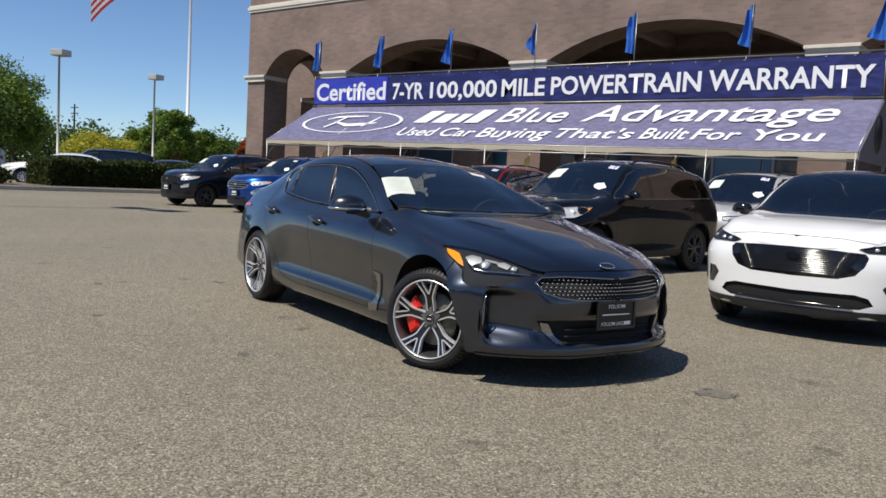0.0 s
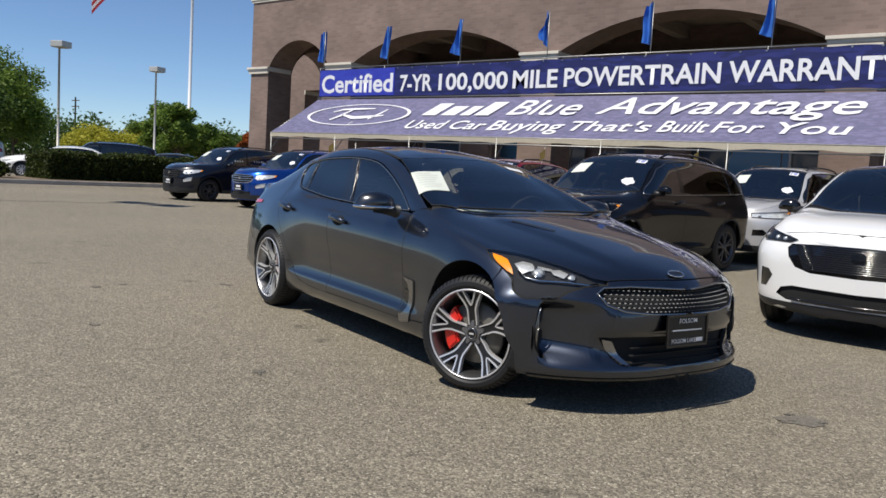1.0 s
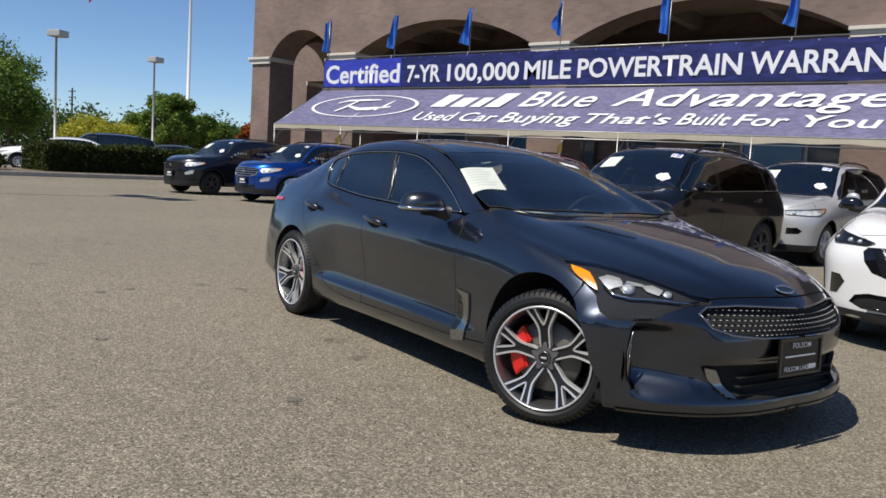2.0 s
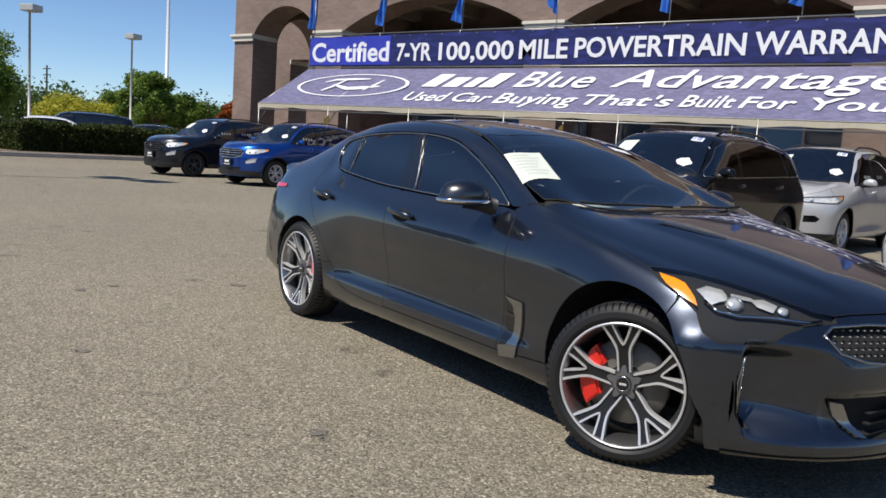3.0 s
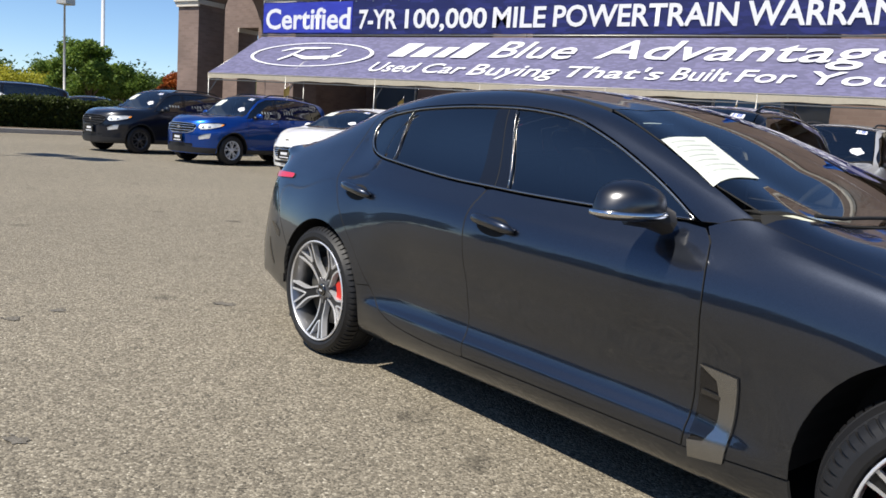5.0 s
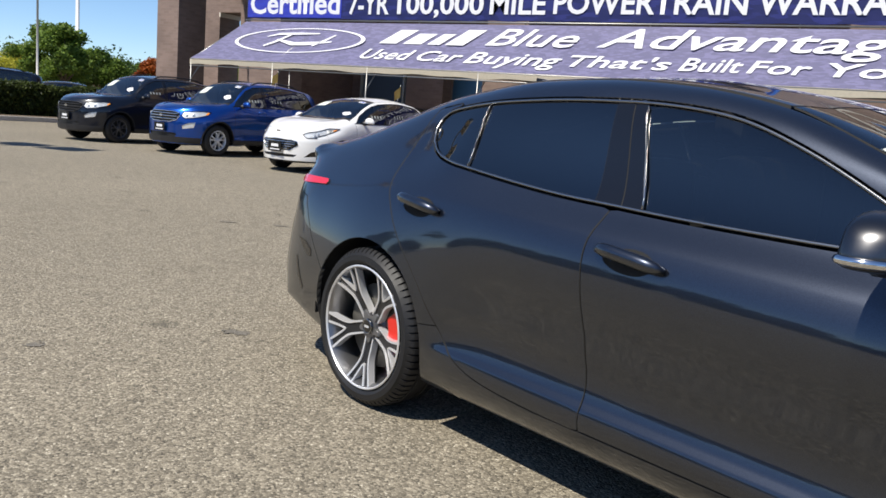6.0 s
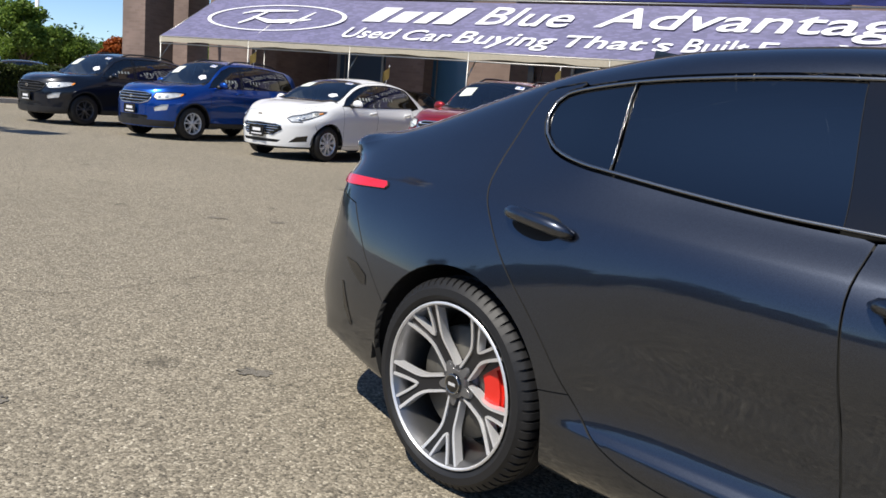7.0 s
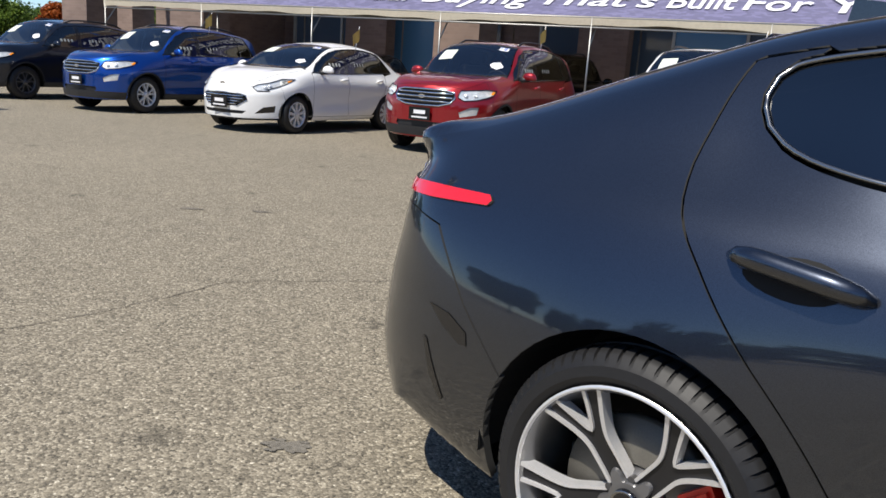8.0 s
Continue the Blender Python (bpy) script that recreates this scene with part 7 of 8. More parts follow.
hero, HERO_SHELL = fastback()
for sx, cs in ((1.418, -1), (-1.431, 1)):
    for s in (-1, 1):
        w = sport_wheel(hero, turn=radians(95) if sx > 0 else radians(53), caliper_side=cs, caliper=1.0 if sx > 0 else 0.72)
        steer = Matrix.Rotation(radians(26 if sx > 0 else 0), 4, 'Z')      # front wheels turned towards the car's left
        w.matrix_local = pose(sx, s * 0.80, 0.323) @ steer @ Matrix.Diagonal((1, -s, 1, 1)) @ Matrix.Translation((0, -0.114, 0))
hero.matrix_world = pose(-3.728, 5.825, 0, 0, 0, -17.4)


# ---- the parked cars ----
def parked_spec(L, W, H, wb, R, fo, hn, hc, belt, cowl, header, roof_end, sedan=False, drop=0.30, pf=2.6, nose_r=0.55, tail_lip=None):
    """Profile curves of an everyday car from its main sizes."""
    w = W / 2
    nose, tail = wb / 2 + fo, wb / 2 + fo - L
    deck = tail_lip or (H - 0.55)
    top = [(nose, hn - 0.06), (nose - 0.10, hn), ((nose + cowl) / 2, (hn + hc) / 2 + 0.025), (cowl, hc), ((cowl + header) / 2, (hc + H) / 2 + 0.02), (header, H - 0.05), ((header + roof_end) / 2, H), (roof_end, H - 0.07)]
    rz = [(nose, hn - 0.13), (nose - 0.15, hn - 0.05), ((nose + cowl) / 2, (hn + hc) / 2 - 0.02), (cowl + 0.05, hc - 0.03), (cowl - 0.2, hc + 0.05), ((cowl + header) / 2 - 0.05, (hc + H) / 2 - 0.01), (header, H - 0.11), ((header + roof_end) / 2, H - 0.065), (roof_end, H - 0.12)]
    if sedan:
        top += [(roof_end - 0.35, H - 0.20), (roof_end - 0.75, deck + 0.03), (tail + 0.1, deck), (tail, deck - 0.04)]
        rz += [(roof_end - 0.35, H - 0.26), (roof_end - 0.75, deck - 0.02), (tail + 0.1, deck - 0.05), (tail, deck - 0.08)]
    else:
        top += [(tail + 0.10, H - drop), (tail, H - drop - 0.25)]
        rz += [(tail + 0.10, H - drop - 0.06), (tail, H - drop - 0.30)]
    return dict(
        L=L, W=W, H=H, wb=wb, wheel_r=R, arch_r=R + 0.05, hub_y=w - 0.02, nose=nose, tail=tail, nose_from=nose - nose_r, tail_from=tail + 0.45, pf=pf, pr=2.8, cabin=(roof_end - 0.4 if sedan else tail + 0.25, cowl + 0.02),
        hn=hn, hc=hc, belt=belt, cowl=cowl, header=header, roof_end=roof_end, sedan=sedan, deck=deck,
        face_f=[(0.10, -0.10), (0.22, -0.03), (0.45, 0.0), (hn - 0.25, 0.0), (hn - 0.08, -0.05), (hn + 0.1, -0.14)],
        face_r=[(0.15, -0.05), (0.35, 0.0), (0.6, 0.0), (belt, -0.05), (H, -0.2)],
        curves=dict(
            top=top, rail_z=rz,
            rail_w=[(nose, 0.68 * w), (nose - 0.4, 0.78 * w), (cowl, 0.83 * w), (cowl - 0.25, 0.79 * w), (header, 0.665 * w), ((header + roof_end) / 2, 0.645 * w), (roof_end, 0.62 * w), (tail, 0.70 * w)],
            belt_w=[(nose, 0.80 * w), (nose - 0.4, 0.90 * w), (cowl, 0.94 * w), (0.0, 0.93 * w), (roof_end, 0.91 * w), (tail, 0.84 * w)],
            belt_z=[(nose, hn - 0.18), (nose - 0.4, hn - 0.10), (cowl, hc - 0.10), (cowl - 0.3, belt), (0.0, belt + 0.005), (roof_end, belt + (0.04 if not sedan else 0.0)), (tail, (belt + 0.02) if not sedan else deck - 0.12)],
            sh_w=[(nose, 0.92 * w), (nose - 0.35, 0.975 * w), (wb / 2, w), (0.3, 0.985 * w), (-wb / 2, w), (tail + 0.3, 0.965 * w), (tail, 0.9 * w)],
            sh_z=[(nose, hn - 0.30), (wb / 2, belt - 0.20), (-wb / 2, belt - 0.15), (tail, belt - 0.2)],
            mid_w=[(nose, 0.94 * w), (nose - 0.35, 0.98 * w), (wb / 2, w), (0.3, 0.962 * w), (-wb / 2, 0.995 * w), (tail, 0.93 * w)],
            mid_z=[(nose, 0.50), (0, 0.56), (tail, 0.58)],
            crease_w=[(nose, 0.94 * w), (wb / 2, 0.995 * w), (0.3, 0.96 * w), (-wb / 2, 0.99 * w), (tail, 0.93 * w)],
            crease_z=[(nose, 0.40), (0, 0.43), (tail, 0.45)],
            low_w=[(nose, 0.93 * w), (wb / 2, 0.98 * w), (0.3, 0.985 * w), (-wb / 2, 0.97 * w), (tail, 0.90 * w)],
            low_z=[(nose, 0.30), (0, 0.34), (tail, 0.36)],
            sill_w=[(nose, 0.90 * w), (wb / 2, 0.95 * w), (0, 0.945 * w), (tail, 0.84 * w)],
            bot=[(nose, 0.22 if not sedan else 0.18), (0, 0.22 if not sedan else 0.17), (tail, 0.27)],
        ))


def parked_car(name, spec, paintwork, style, label, m, group="parked cars"):
    """A whole car: panels, glass, lamps, grille, mirrors, wheels and the dealer's notices."""
    car = new(name)
    sh = Shell(spec, 84)
    w, H, wb, R, AR = spec["W"] / 2, spec["H"], spec["wb"] / 2, spec["wheel_r"], spec["arch_r"]
    nose, tail, hn, hc, belt, cowl, header, rend, sedan = (spec[k] for k in ("nose", "tail", "hn", "hc", "belt", "cowl", "header", "roof_end", "sedan"))
    tint = style.get("tint", CLEAR_TINT)
    trim = style.get("trim", GLOSS_BLACK)
    clad = style.get("clad")
    lining(sh, "underbody", car, spec)
    rz = sh.c["rail_z"]
    xa = cowl - 0.16
    xe = (rend - 0.30) if sedan else style.get("glass_end", tail + 0.40)
    zb = lambda x: belt + 0.022 + style.get("rise", 0.05) * max(0, (0.2 - x)) / 1.6
    xs = np.linspace(xa, xe, 9)
    low = [(float(x), zb(x)) for x in xs]
    us = np.linspace(xe + (0.16 if not sedan else 0.30), xa - 0.17, 10)
    up = [(xe + 0.015, zb(xe) + 0.03)] + [(float(x), max(rz(x) - 0.032, zb(x) + 0.03)) for x in us] + [(xa - 0.03, zb(xa) + 0.02)]
    sill = 0.36 if not sedan else 0.27
    xg, xb = xa + 0.03, style.get("b_post", -0.06)
    xr = -wb + AR * 0.72
    G = 0.003
    st = 0.04
    P = dict(step=st)
    panel(sh, "front_door", s_((xg - G, sill), (xg - G, belt)) + s_(*[(x, z - 0.012) for x, z in low if x > xb + 0.05]) + s_((xb + G, zb(xb) - 0.012), (xb + G, sill)), paintwork, car, **P)
    lowr = [(x, z - 0.012) for x, z in low if xe + 0.03 < x < xb - 0.05]
    panel(sh, "rear_door", s_((xb - G, sill), (xb - G, zb(xb) - 0.012)) + s_(*lowr) + s_((xr - 0.16 if not sedan else max(xr - 0.2, xe + 0.02), belt + 0.02), (xr - 0.10, R + AR * 0.72 + 0.10), (xr + 0.02, R + AR * 0.70), (xr + 0.16, sill + 0.08), (xr + 0.22, sill)), paintwork, car, **P)
    panel(sh, "sill", s_((wb - AR - 0.005, 0.25 if not sedan else 0.2), (wb - AR - 0.005, sill - 0.005), (-wb + AR + 0.03, sill - 0.005), (-wb + AR + 0.005, 0.25 if not sedan else 0.2)), clad or paintwork, car, **P)
    panel(sh, "front_fender", s_((wb - AR - 0.005, sill)) + arc(wb, R, AR, 172, 40, 12) + s_((wb + AR * 0.85, hn - 0.26), (nose - 0.50, hn - 0.13)) + [('R', nose - 0.55, -0.4), ('R', cowl + 0.2, -0.4), ('R', cowl - 0.03, -0.4)] + s_((xg + 0.02, belt + 0.05), (xg + G, belt), (xg + G, sill)), paintwork, car, **P)
    rear_top = [('R', cowl - 0.06, 0), ('R', header, 0.7), ('R', (header + rend) / 2, 0.9), ('R', rend, 1.2)]
    if sedan:
        rear_top += [('R', rend - 0.5, 2), ('R', tail + 0.25, 1)]
    else:
        rear_top += [('R', tail + 0.22, 1)]
    tl = (belt + 0.0) if not sedan else spec["deck"] - 0.10
    panel(sh, "body_side", s_((xa + 0.03, belt + 0.015), (xa - 0.02, zb(xa) + 0.02)) + s_(*[(x, z + 0.010) for x, z in up[::-1]]) + s_((xe - 0.015, zb(xe) - 0.01)) + s_((xr - 0.17 if not sedan else max(xr - 0.21, xe + 0.01), belt + 0.02), (xr - 0.11, R + AR * 0.72 + 0.10), (xr + 0.005, R + AR * 0.72)) + arc(-wb, R, AR, 46, 160, 12) + s_((tail + 0.30, 0.60), (tail + 0.22, tl - 0.08)) + [('r', 0.72 * w, tl), ('r', 0.70 * w, tl + 0.03)] + rear_top[::-1], paintwork, car, **P)
    panel(sh, "rear_bumper", arc(-wb, R, AR, 161, 190, 5) + s_((tail + 0.3, 0.30)) + [('r', 0.6 * w, 0.30), ('r', 0.004, 0.30), ('r', 0.004, tl - 0.10), ('r', 0.6 * w, tl - 0.10)] + s_((tail + 0.23, tl - 0.10), (tail + 0.31, 0.59)), paintwork, car, side="join", **P)
    if sedan:
        panel(sh, "trunk_lid", [('r', 0.004, tl - 0.09), ('r', 0.7 * w, tl - 0.09), ('r', 0.66 * w, tl + 0.03), ('R', tail + 0.25, 2), ('R', rend - 0.72, 3)] + t_((rend - 0.76, 0.0), (tail + 0.3, 0.0)) + [('U', 0, NT - 1)], paintwork, car, side="join", **P)
        panel(sh, "rear_screen", [('R', rend - 0.70, 3), ('R', rend - 0.3, 2.4), ('R', rend, 1.6)] + t_((rend + 0.02, 0.0), (rend - 0.74, 0.0)), tint, car, side="join", **P)
    else:
        panel(sh, "tailgate", [('r', 0.004, tl - 0.09), ('r', 0.7 * w, tl - 0.09), ('r', 0.68 * w, tl + 0.03), ('R', tail + 0.22, 2), ('R', rend, 1.6)] + t_((rend + 0.02, 0.0), (tail + 0.2, 0.0)) + [('U', 0, NT - 1)], paintwork, car, side="join", **P)
    panel(sh, "roof", [('R', rend + 0.01, 1.6), ('R', (header + rend) / 2, 1.3), ('R', header, 1.1)] + t_((header + 0.05, 0.0), ((header + rend) / 2, 0.0), (rend + 0.03, 0.0)), style.get("roof", paintwork), car, side="join", **P)
    panel(sh, "windscreen", [('R', header + 0.01, 1.1), ('R', (header + cowl) / 2, 0.8), ('R', cowl - 0.14, 0.5)] + t_((cowl - 0.04, 0.55 * w), (cowl + 0.02, 0.0), ((header + cowl) / 2, 0.0), (header + 0.06, 0.0)), SCREEN, car, side="join", skirt=0.006, **P)
    panel(sh, "cowl", [('R', cowl - 0.13, 0.5), ('R', cowl - 0.05, 0)] + t_((cowl + 0.03, 0.55 * w), (cowl + 0.08, 0.0), (cowl + 0.025, 0.0), (cowl - 0.035, 0.55 * w)), BLACK_PLASTIC, car, side="join", offset=-0.01, **P)
    hy = style["hood_y"]
    panel(sh, "hood", [('R', cowl - 0.04, 0), ('R', cowl + 0.25, 0), ('R', nose - 0.52, 0)] + f_((hy, hn - 0.075), (hy * 0.6, hn - 0.045), (0.003, hn - 0.04)) + t_((nose - 0.3, 0.0), (cowl + 0.3, 0.0), (cowl + 0.09, 0.0), (cowl + 0.04, 0.55 * w)), paintwork, car, side="join", **P)
    # nose
    lamp = style["lamp"]
    holes = [h for h in style.get("holes", [])]
    centre = sorted(style.get("centre", []), key=lambda c: c[0][1])
    bump = arc(wb, R, AR, 39, 8, 6) + s_((wb + AR, 0.24)) + f_((0.70 * w, 0.23), (0.35 * w, 0.225), (0.003, 0.225))
    for poly, *_ in [(c[1],) for c in centre]:
        q = [('f', y, z) for y, z in poly]
        bump += q
    bump += f_((0.003, hn - 0.045), (hy * 0.6, hn - 0.05), (hy, hn - 0.08)) + style["under_lamp"] + s_((wb + AR * 0.86, hn - 0.27))
    panel(sh, "front_bumper", bump, paintwork, car, side="join", step=0.03, skirt=0.03, holes=[[('f', y, z) for y, z in h[0]] for h in holes])
    for (_, _z), poly, material, off, nm in [(c[0], c[1], c[2], c[3], c[4]) for c in centre]:
        panel(sh, nm, [('f', y, z) for y, z in poly], material, car, side="join", offset=off, skirt=0.0, step=0.03)
    for poly, material, off, nm in holes:
        panel(sh, nm, [('f', y, z) for y, z in poly], material, car, offset=off, skirt=0.0, step=0.03)
    for poly, material, nm in style.get("plates", ()):
        panel(sh, nm, [('f', y, z) for y, z in poly], material, car, offset=0.003, skirt=0.0, step=0.03)
    panel(sh, "lamp_surround", [('R', nose - 0.50, 1)] + f_((hy - 0.02, hn - 0.055), (hy - 0.02, hn - 0.09)) + style["under_lamp"] + s_((wb + AR * 0.84, hn - 0.285), (nose - 0.53, hn - 0.15)) + [('R', nose - 0.57, -2), ('R', nose - 0.57, 1)], paintwork, car, offset=-0.005, skirt=0.0, step=0.03)
    panel(sh, "headlamp_bowl", lamp, style.get("bowl", LAMP_DARK), car, offset=0.0, skirt=0.0, step=0.03)
    panel(sh, "headlamp", lamp, CLEAR, car, offset=0.012, step=0.03)
    strip(sh, "lamp_edge", lamp, 0.006, GLOSS_BLACK, car, closed=True, offset=0.006)
    for tok, r in style.get("bulbs", ()):
        for s in (1, -1):
            bm = bmesh.new()
            ellipsoid(bm, spot(sh, tok, -r * 0.45, s).translation, (r * 1.25, r * 1.25, r * 1.1), None, 12)
            part("projector", bm, LAMP_LENS, car)
    if "marker" in style:
        panel(sh, "side_marker", style["marker"], AMBER, car, offset=0.003, skirt=0.0, step=0.03)
    for (y0, y1, z0, z1, dx), material, nm in style.get("bars", ()):
        for s in ((1, -1) if y0 > 0 else (1,)):
            bm = bmesh.new()
            n = 8
            pts = []
            for k in range(n + 1):
                y = y0 + (y1 - y0) * k / n
                z = z0 + (z1 - z0) * k / n
                p, nn = sh.at(*sh.uv(('f', abs(y), z)))
                pts.append((p[0] + dx, y * s, z))
            tube(bm, pts, 0.011, 6)
            part(nm, bm, material, car)
    for poly, material, r, nm in style.get("rings", ()):
        pts = []
        for y, z in poly:
            p, nn = sh.at(*sh.uv(('f', abs(y), z)))
            pts.append((p[0] + 0.004, y, z))
        full = pts + [(x, -y, z) for x, y, z in pts[::-1]]
        bar(nm, full, r, material, car, sides=6, closed=True)
    if "skirt" in style:
        z0, z1 = style["skirt"]
        panel(sh, "lower_bumper", s_((wb + AR + 0.02, z0), (wb + AR + 0.02, z1)) + f_((0.78 * w, z1), (0.4 * w, z1), (0.003, z1), (0.003, z0), (0.4 * w, z0), (0.74 * w, z0)), BLACK_PLASTIC, car, side="join", offset=0.008, step=0.04)
    if clad:
        for cx in (wb, -wb):
            o = arc(cx, R, AR + 0.022, 175, 5, 14) + arc(cx, R, AR - 0.002, 5, 175, 14)
            panel(sh, "arch_cladding", o, clad, car, offset=0.008, step=0.05)
    if style.get("badge"):
        zz, a, b = style["badge"]
        p, nn = sh.at(*sh.uv(('f', 0.004, zz)))
        part("badge", bm_ellipse(a, b, 0.006), style.get("badge_mat", CHROME), car).matrix_local = Matrix.Translation((p[0] + style.get("badge_out", 0.02), 0, zz)) @ Matrix.Rotation(radians(90), 4, 'Y') @ Matrix.Rotation(radians(90), 4, 'Z')
    if style.get("plate"):
        zz = style["plate"]
        p, nn = sh.at(*sh.uv(('f', 0.004, zz)))
        plate(car, p[0] + 0.035, zz, 0, rows=((0.02, 0.09, 0.05), (-0.05, 0.12, 0.02)))
    # glass, cabin, small parts
    side_glass(car, sh, low, up, xb - 0.05, xb + 0.05, (xe + (0.42 if not sedan else 0.30), xe + (0.46 if not sedan else 0.36)), tint, trim)
    cabin(car, cowl - 0.12, header - 0.32, rend + (0.75 if not sedan else 0.0), hc - 0.36, w * 0.42, 1, INTERIOR_GREY)
    for x in (xb + 0.14, xr + 0.03):
        door_handle(car, sh, x, belt - 0.09, 0.10, style.get("handle", paintwork), False)
    for s in (1, -1):
        mirror(car, s, (xa - 0.20, w * 0.92, belt + 0.03), (xa - 0.22, w * 0.93 + 0.12, belt + 0.075), (0.060, 0.105, 0.056), style.get("mirror", paintwork))
    if style.get("rails"):
        for s in (1, -1):
            pts = []
            for k in range(9):
                x = header - 0.10 + (rend + 0.05 - header + 0.10) * k / 8
                p, nn = sh.at(*sh.uv(('R', x, 3)))
                pts.append((p[0], p[1] * s, p[2] + (0.045 if 0 < k < 8 else 0.0)))
            bar("roof_rail", pts, 0.016, style["rails"], car)
    # tail lamps
    panel(sh, "tail_lamp", s_((tail + 0.24, tl - 0.08), (tail + 0.30, tl + 0.05), (tail + 0.16, tl + 0.10)) + [('r', 0.72 * w, tl + 0.06), ('r', 0.72 * w, tl - 0.06)], RED_LENS, car, offset=0.004, skirt=0.0, step=0.04)
    # wheels
    for sx in (wb, -wb):
        for s in (-1, 1):
            wl_ = plain_wheel(car, R, style.get("rim", R * 0.66), spokes=style.get("spokes", 5), face=style.get("rim_mat", ALLOY), style=style.get("wheel", "split"), turn=0.3 + sx)
            wl_.matrix_local = pose(sx, -w + 0.035, R) if s < 0 else pose(sx, w - 0.035, R) @ Matrix.Diagonal((1, -1, 1, 1))
    # notices behind the windscreen and writing on the windows
    k = header + 0.16
    if style.get("notices", True):
        panel(sh, "price_sheet", t_((k + 0.10, 0.60 * w), (k + 0.10, 0.36 * w), (k + 0.30, 0.36 * w), (k + 0.30, 0.62 * w)), PAPER, car, side="right", offset=0.004, skirt=0.0, step=0.05)
        panel(sh, "year_sticker", t_((k - 0.02, 0.54 * w), (k - 0.02, 0.38 * w), (k + 0.06, 0.38 * w), (k + 0.06, 0.55 * w)), WHITE_INK, car, side="left", offset=0.004, skirt=0.0, step=0.05)
        mark = spot(sh, ('t', k + 0.046, 0.405 * w), 0.007, 1)
        up_, out_ = -mark.col[0].to_3d(), mark.col[1].to_3d()
        across = up_.cross(out_)
        if across.y < 0:
            across = -across
        mtx = Matrix(((across.x, -out_.x, up_.x, mark.translation.x), (across.y, -out_.y, up_.y, mark.translation.y), (across.z, -out_.z, up_.z, mark.translation.z), (0, 0, 0, 1)))
        lettering("lettering", style.get("year", "18"), 0.115 * w, 0.07, STICKER_BLUE, car, mtx, bold=0.004, depth=0.001)
        c0 = cowl - 0.26
        o = [('t', c0 + 0.055 * math.cos(a) * (1 + 0.15 * math.sin(5 * a)), 0.52 * w + 0.095 * math.sin(a) * (1 + 0.12 * math.cos(4 * a))) for a in np.linspace(0, 2 * math.pi, 20, endpoint=False)]
        panel(sh, "star_notice", o, WHITE_INK, car, side="left", offset=0.004, skirt=0.0, step=0.05)
        if style.get("writing", True):
            for i in range(4):
                x = xb + 0.16 + 0.085 * i
                z = zb(x) + 0.115
                panel(sh, "writing_bar", s_((x, z), (x + 0.046, z), (x + 0.052, z + 0.050), (x + 0.008, z + 0.050)), INK, car, side="left", offset=0.003, skirt=0.0, step=0.05)
            for i in range(4):
                x = xb - 0.52 + 0.085 * i
                z = zb(x) + 0.11
                panel(sh, "writing_bar", s_((x, z), (x + 0.022, z), (x + 0.030, z + 0.055), (x + 0.010, z + 0.055)), INK, car, side="left", offset=0.003, skirt=0.0, step=0.05)
    if style.get("window_flag"):
        fx = xb - 0.45
        p, nn = sh.at(*sh.uv(('R', fx, 0)))
        bar("flag_stick", [(fx, p[1] + 0.03, p[2] - 0.10), (fx - 0.02, p[1] + 0.10, p[2] + 0.36)], 0.005, WHITE_INK, car)
        V, Fc = [], []
        for i in range(7):
            for j in range(5):
                u, v = i / 6, j / 4
                V.append((fx - 0.02 + 0.16 * u + 0.02 * v, p[1] + 0.10 + 0.02 * math.sin(5 * u + 2 * v), p[2] + 0.35 - 0.24 * v - 0.14 * u + 0.05 * u * v))
        for i in range(6):
            for j in range(4):
                q = i * 5 + j
                Fc.append((q, q + 1, q + 6, q + 5))
        add("flag_cloth", mesh_from("flag_cloth", V, Fc, True), FLAG_YEL, car, "small yellow window flag")
    car.matrix_world = m
    return tagged(car, label, "car", group)


CLAD = mat("grey_cladding", (0.022, 0.022, 0.023), 0.6)
BLUE_PAINT = paint("blue_paint", (0.002, 0.058, 0.32), 0.75, 0.30, 0.2)
RED_PAINT = paint("red_paint", (0.27, 0.006, 0.010), 0.5, 0.33, 0.2)
BLACK_PAINT = paint("black_paint", (0.003, 0.003, 0.004), 0.0, 0.3)
BLACK_PAINT.node_tree.nodes["Principled BSDF"].inputs["Coat IOR"].default_value = 1.42
BLACK_PAINT.node_tree.nodes["Principled BSDF"].inputs["Specular IOR Level"].default_value = 0.1
NAVY_PAINT = paint("blue_black_paint", (0.004, 0.006, 0.013), 0.3, 0.3)
NAVY_PAINT.node_tree.nodes["Principled BSDF"].inputs["Coat IOR"].default_value = 1.42
WHITE_PAINT = paint("white_paint", (0.78, 0.78, 0.77), 0.0, 0.4)
SILVER_PAINT = paint("silver_paint", (0.50, 0.50, 0.51), 0.35, 0.4, 0.12)
CHAR_PAINT = paint("charcoal_paint", (0.05, 0.048, 0.046), 0.5, 0.4, 0.2)

# small crossover with a barred grille
CROSS = parked_spec(4.10, 1.77, 1.64, 2.52, 0.335, 0.80, 0.985, 1.10, 1.05, 0.98, 0.20, -1.45, drop=0.22, pf=2.4, nose_r=0.75)


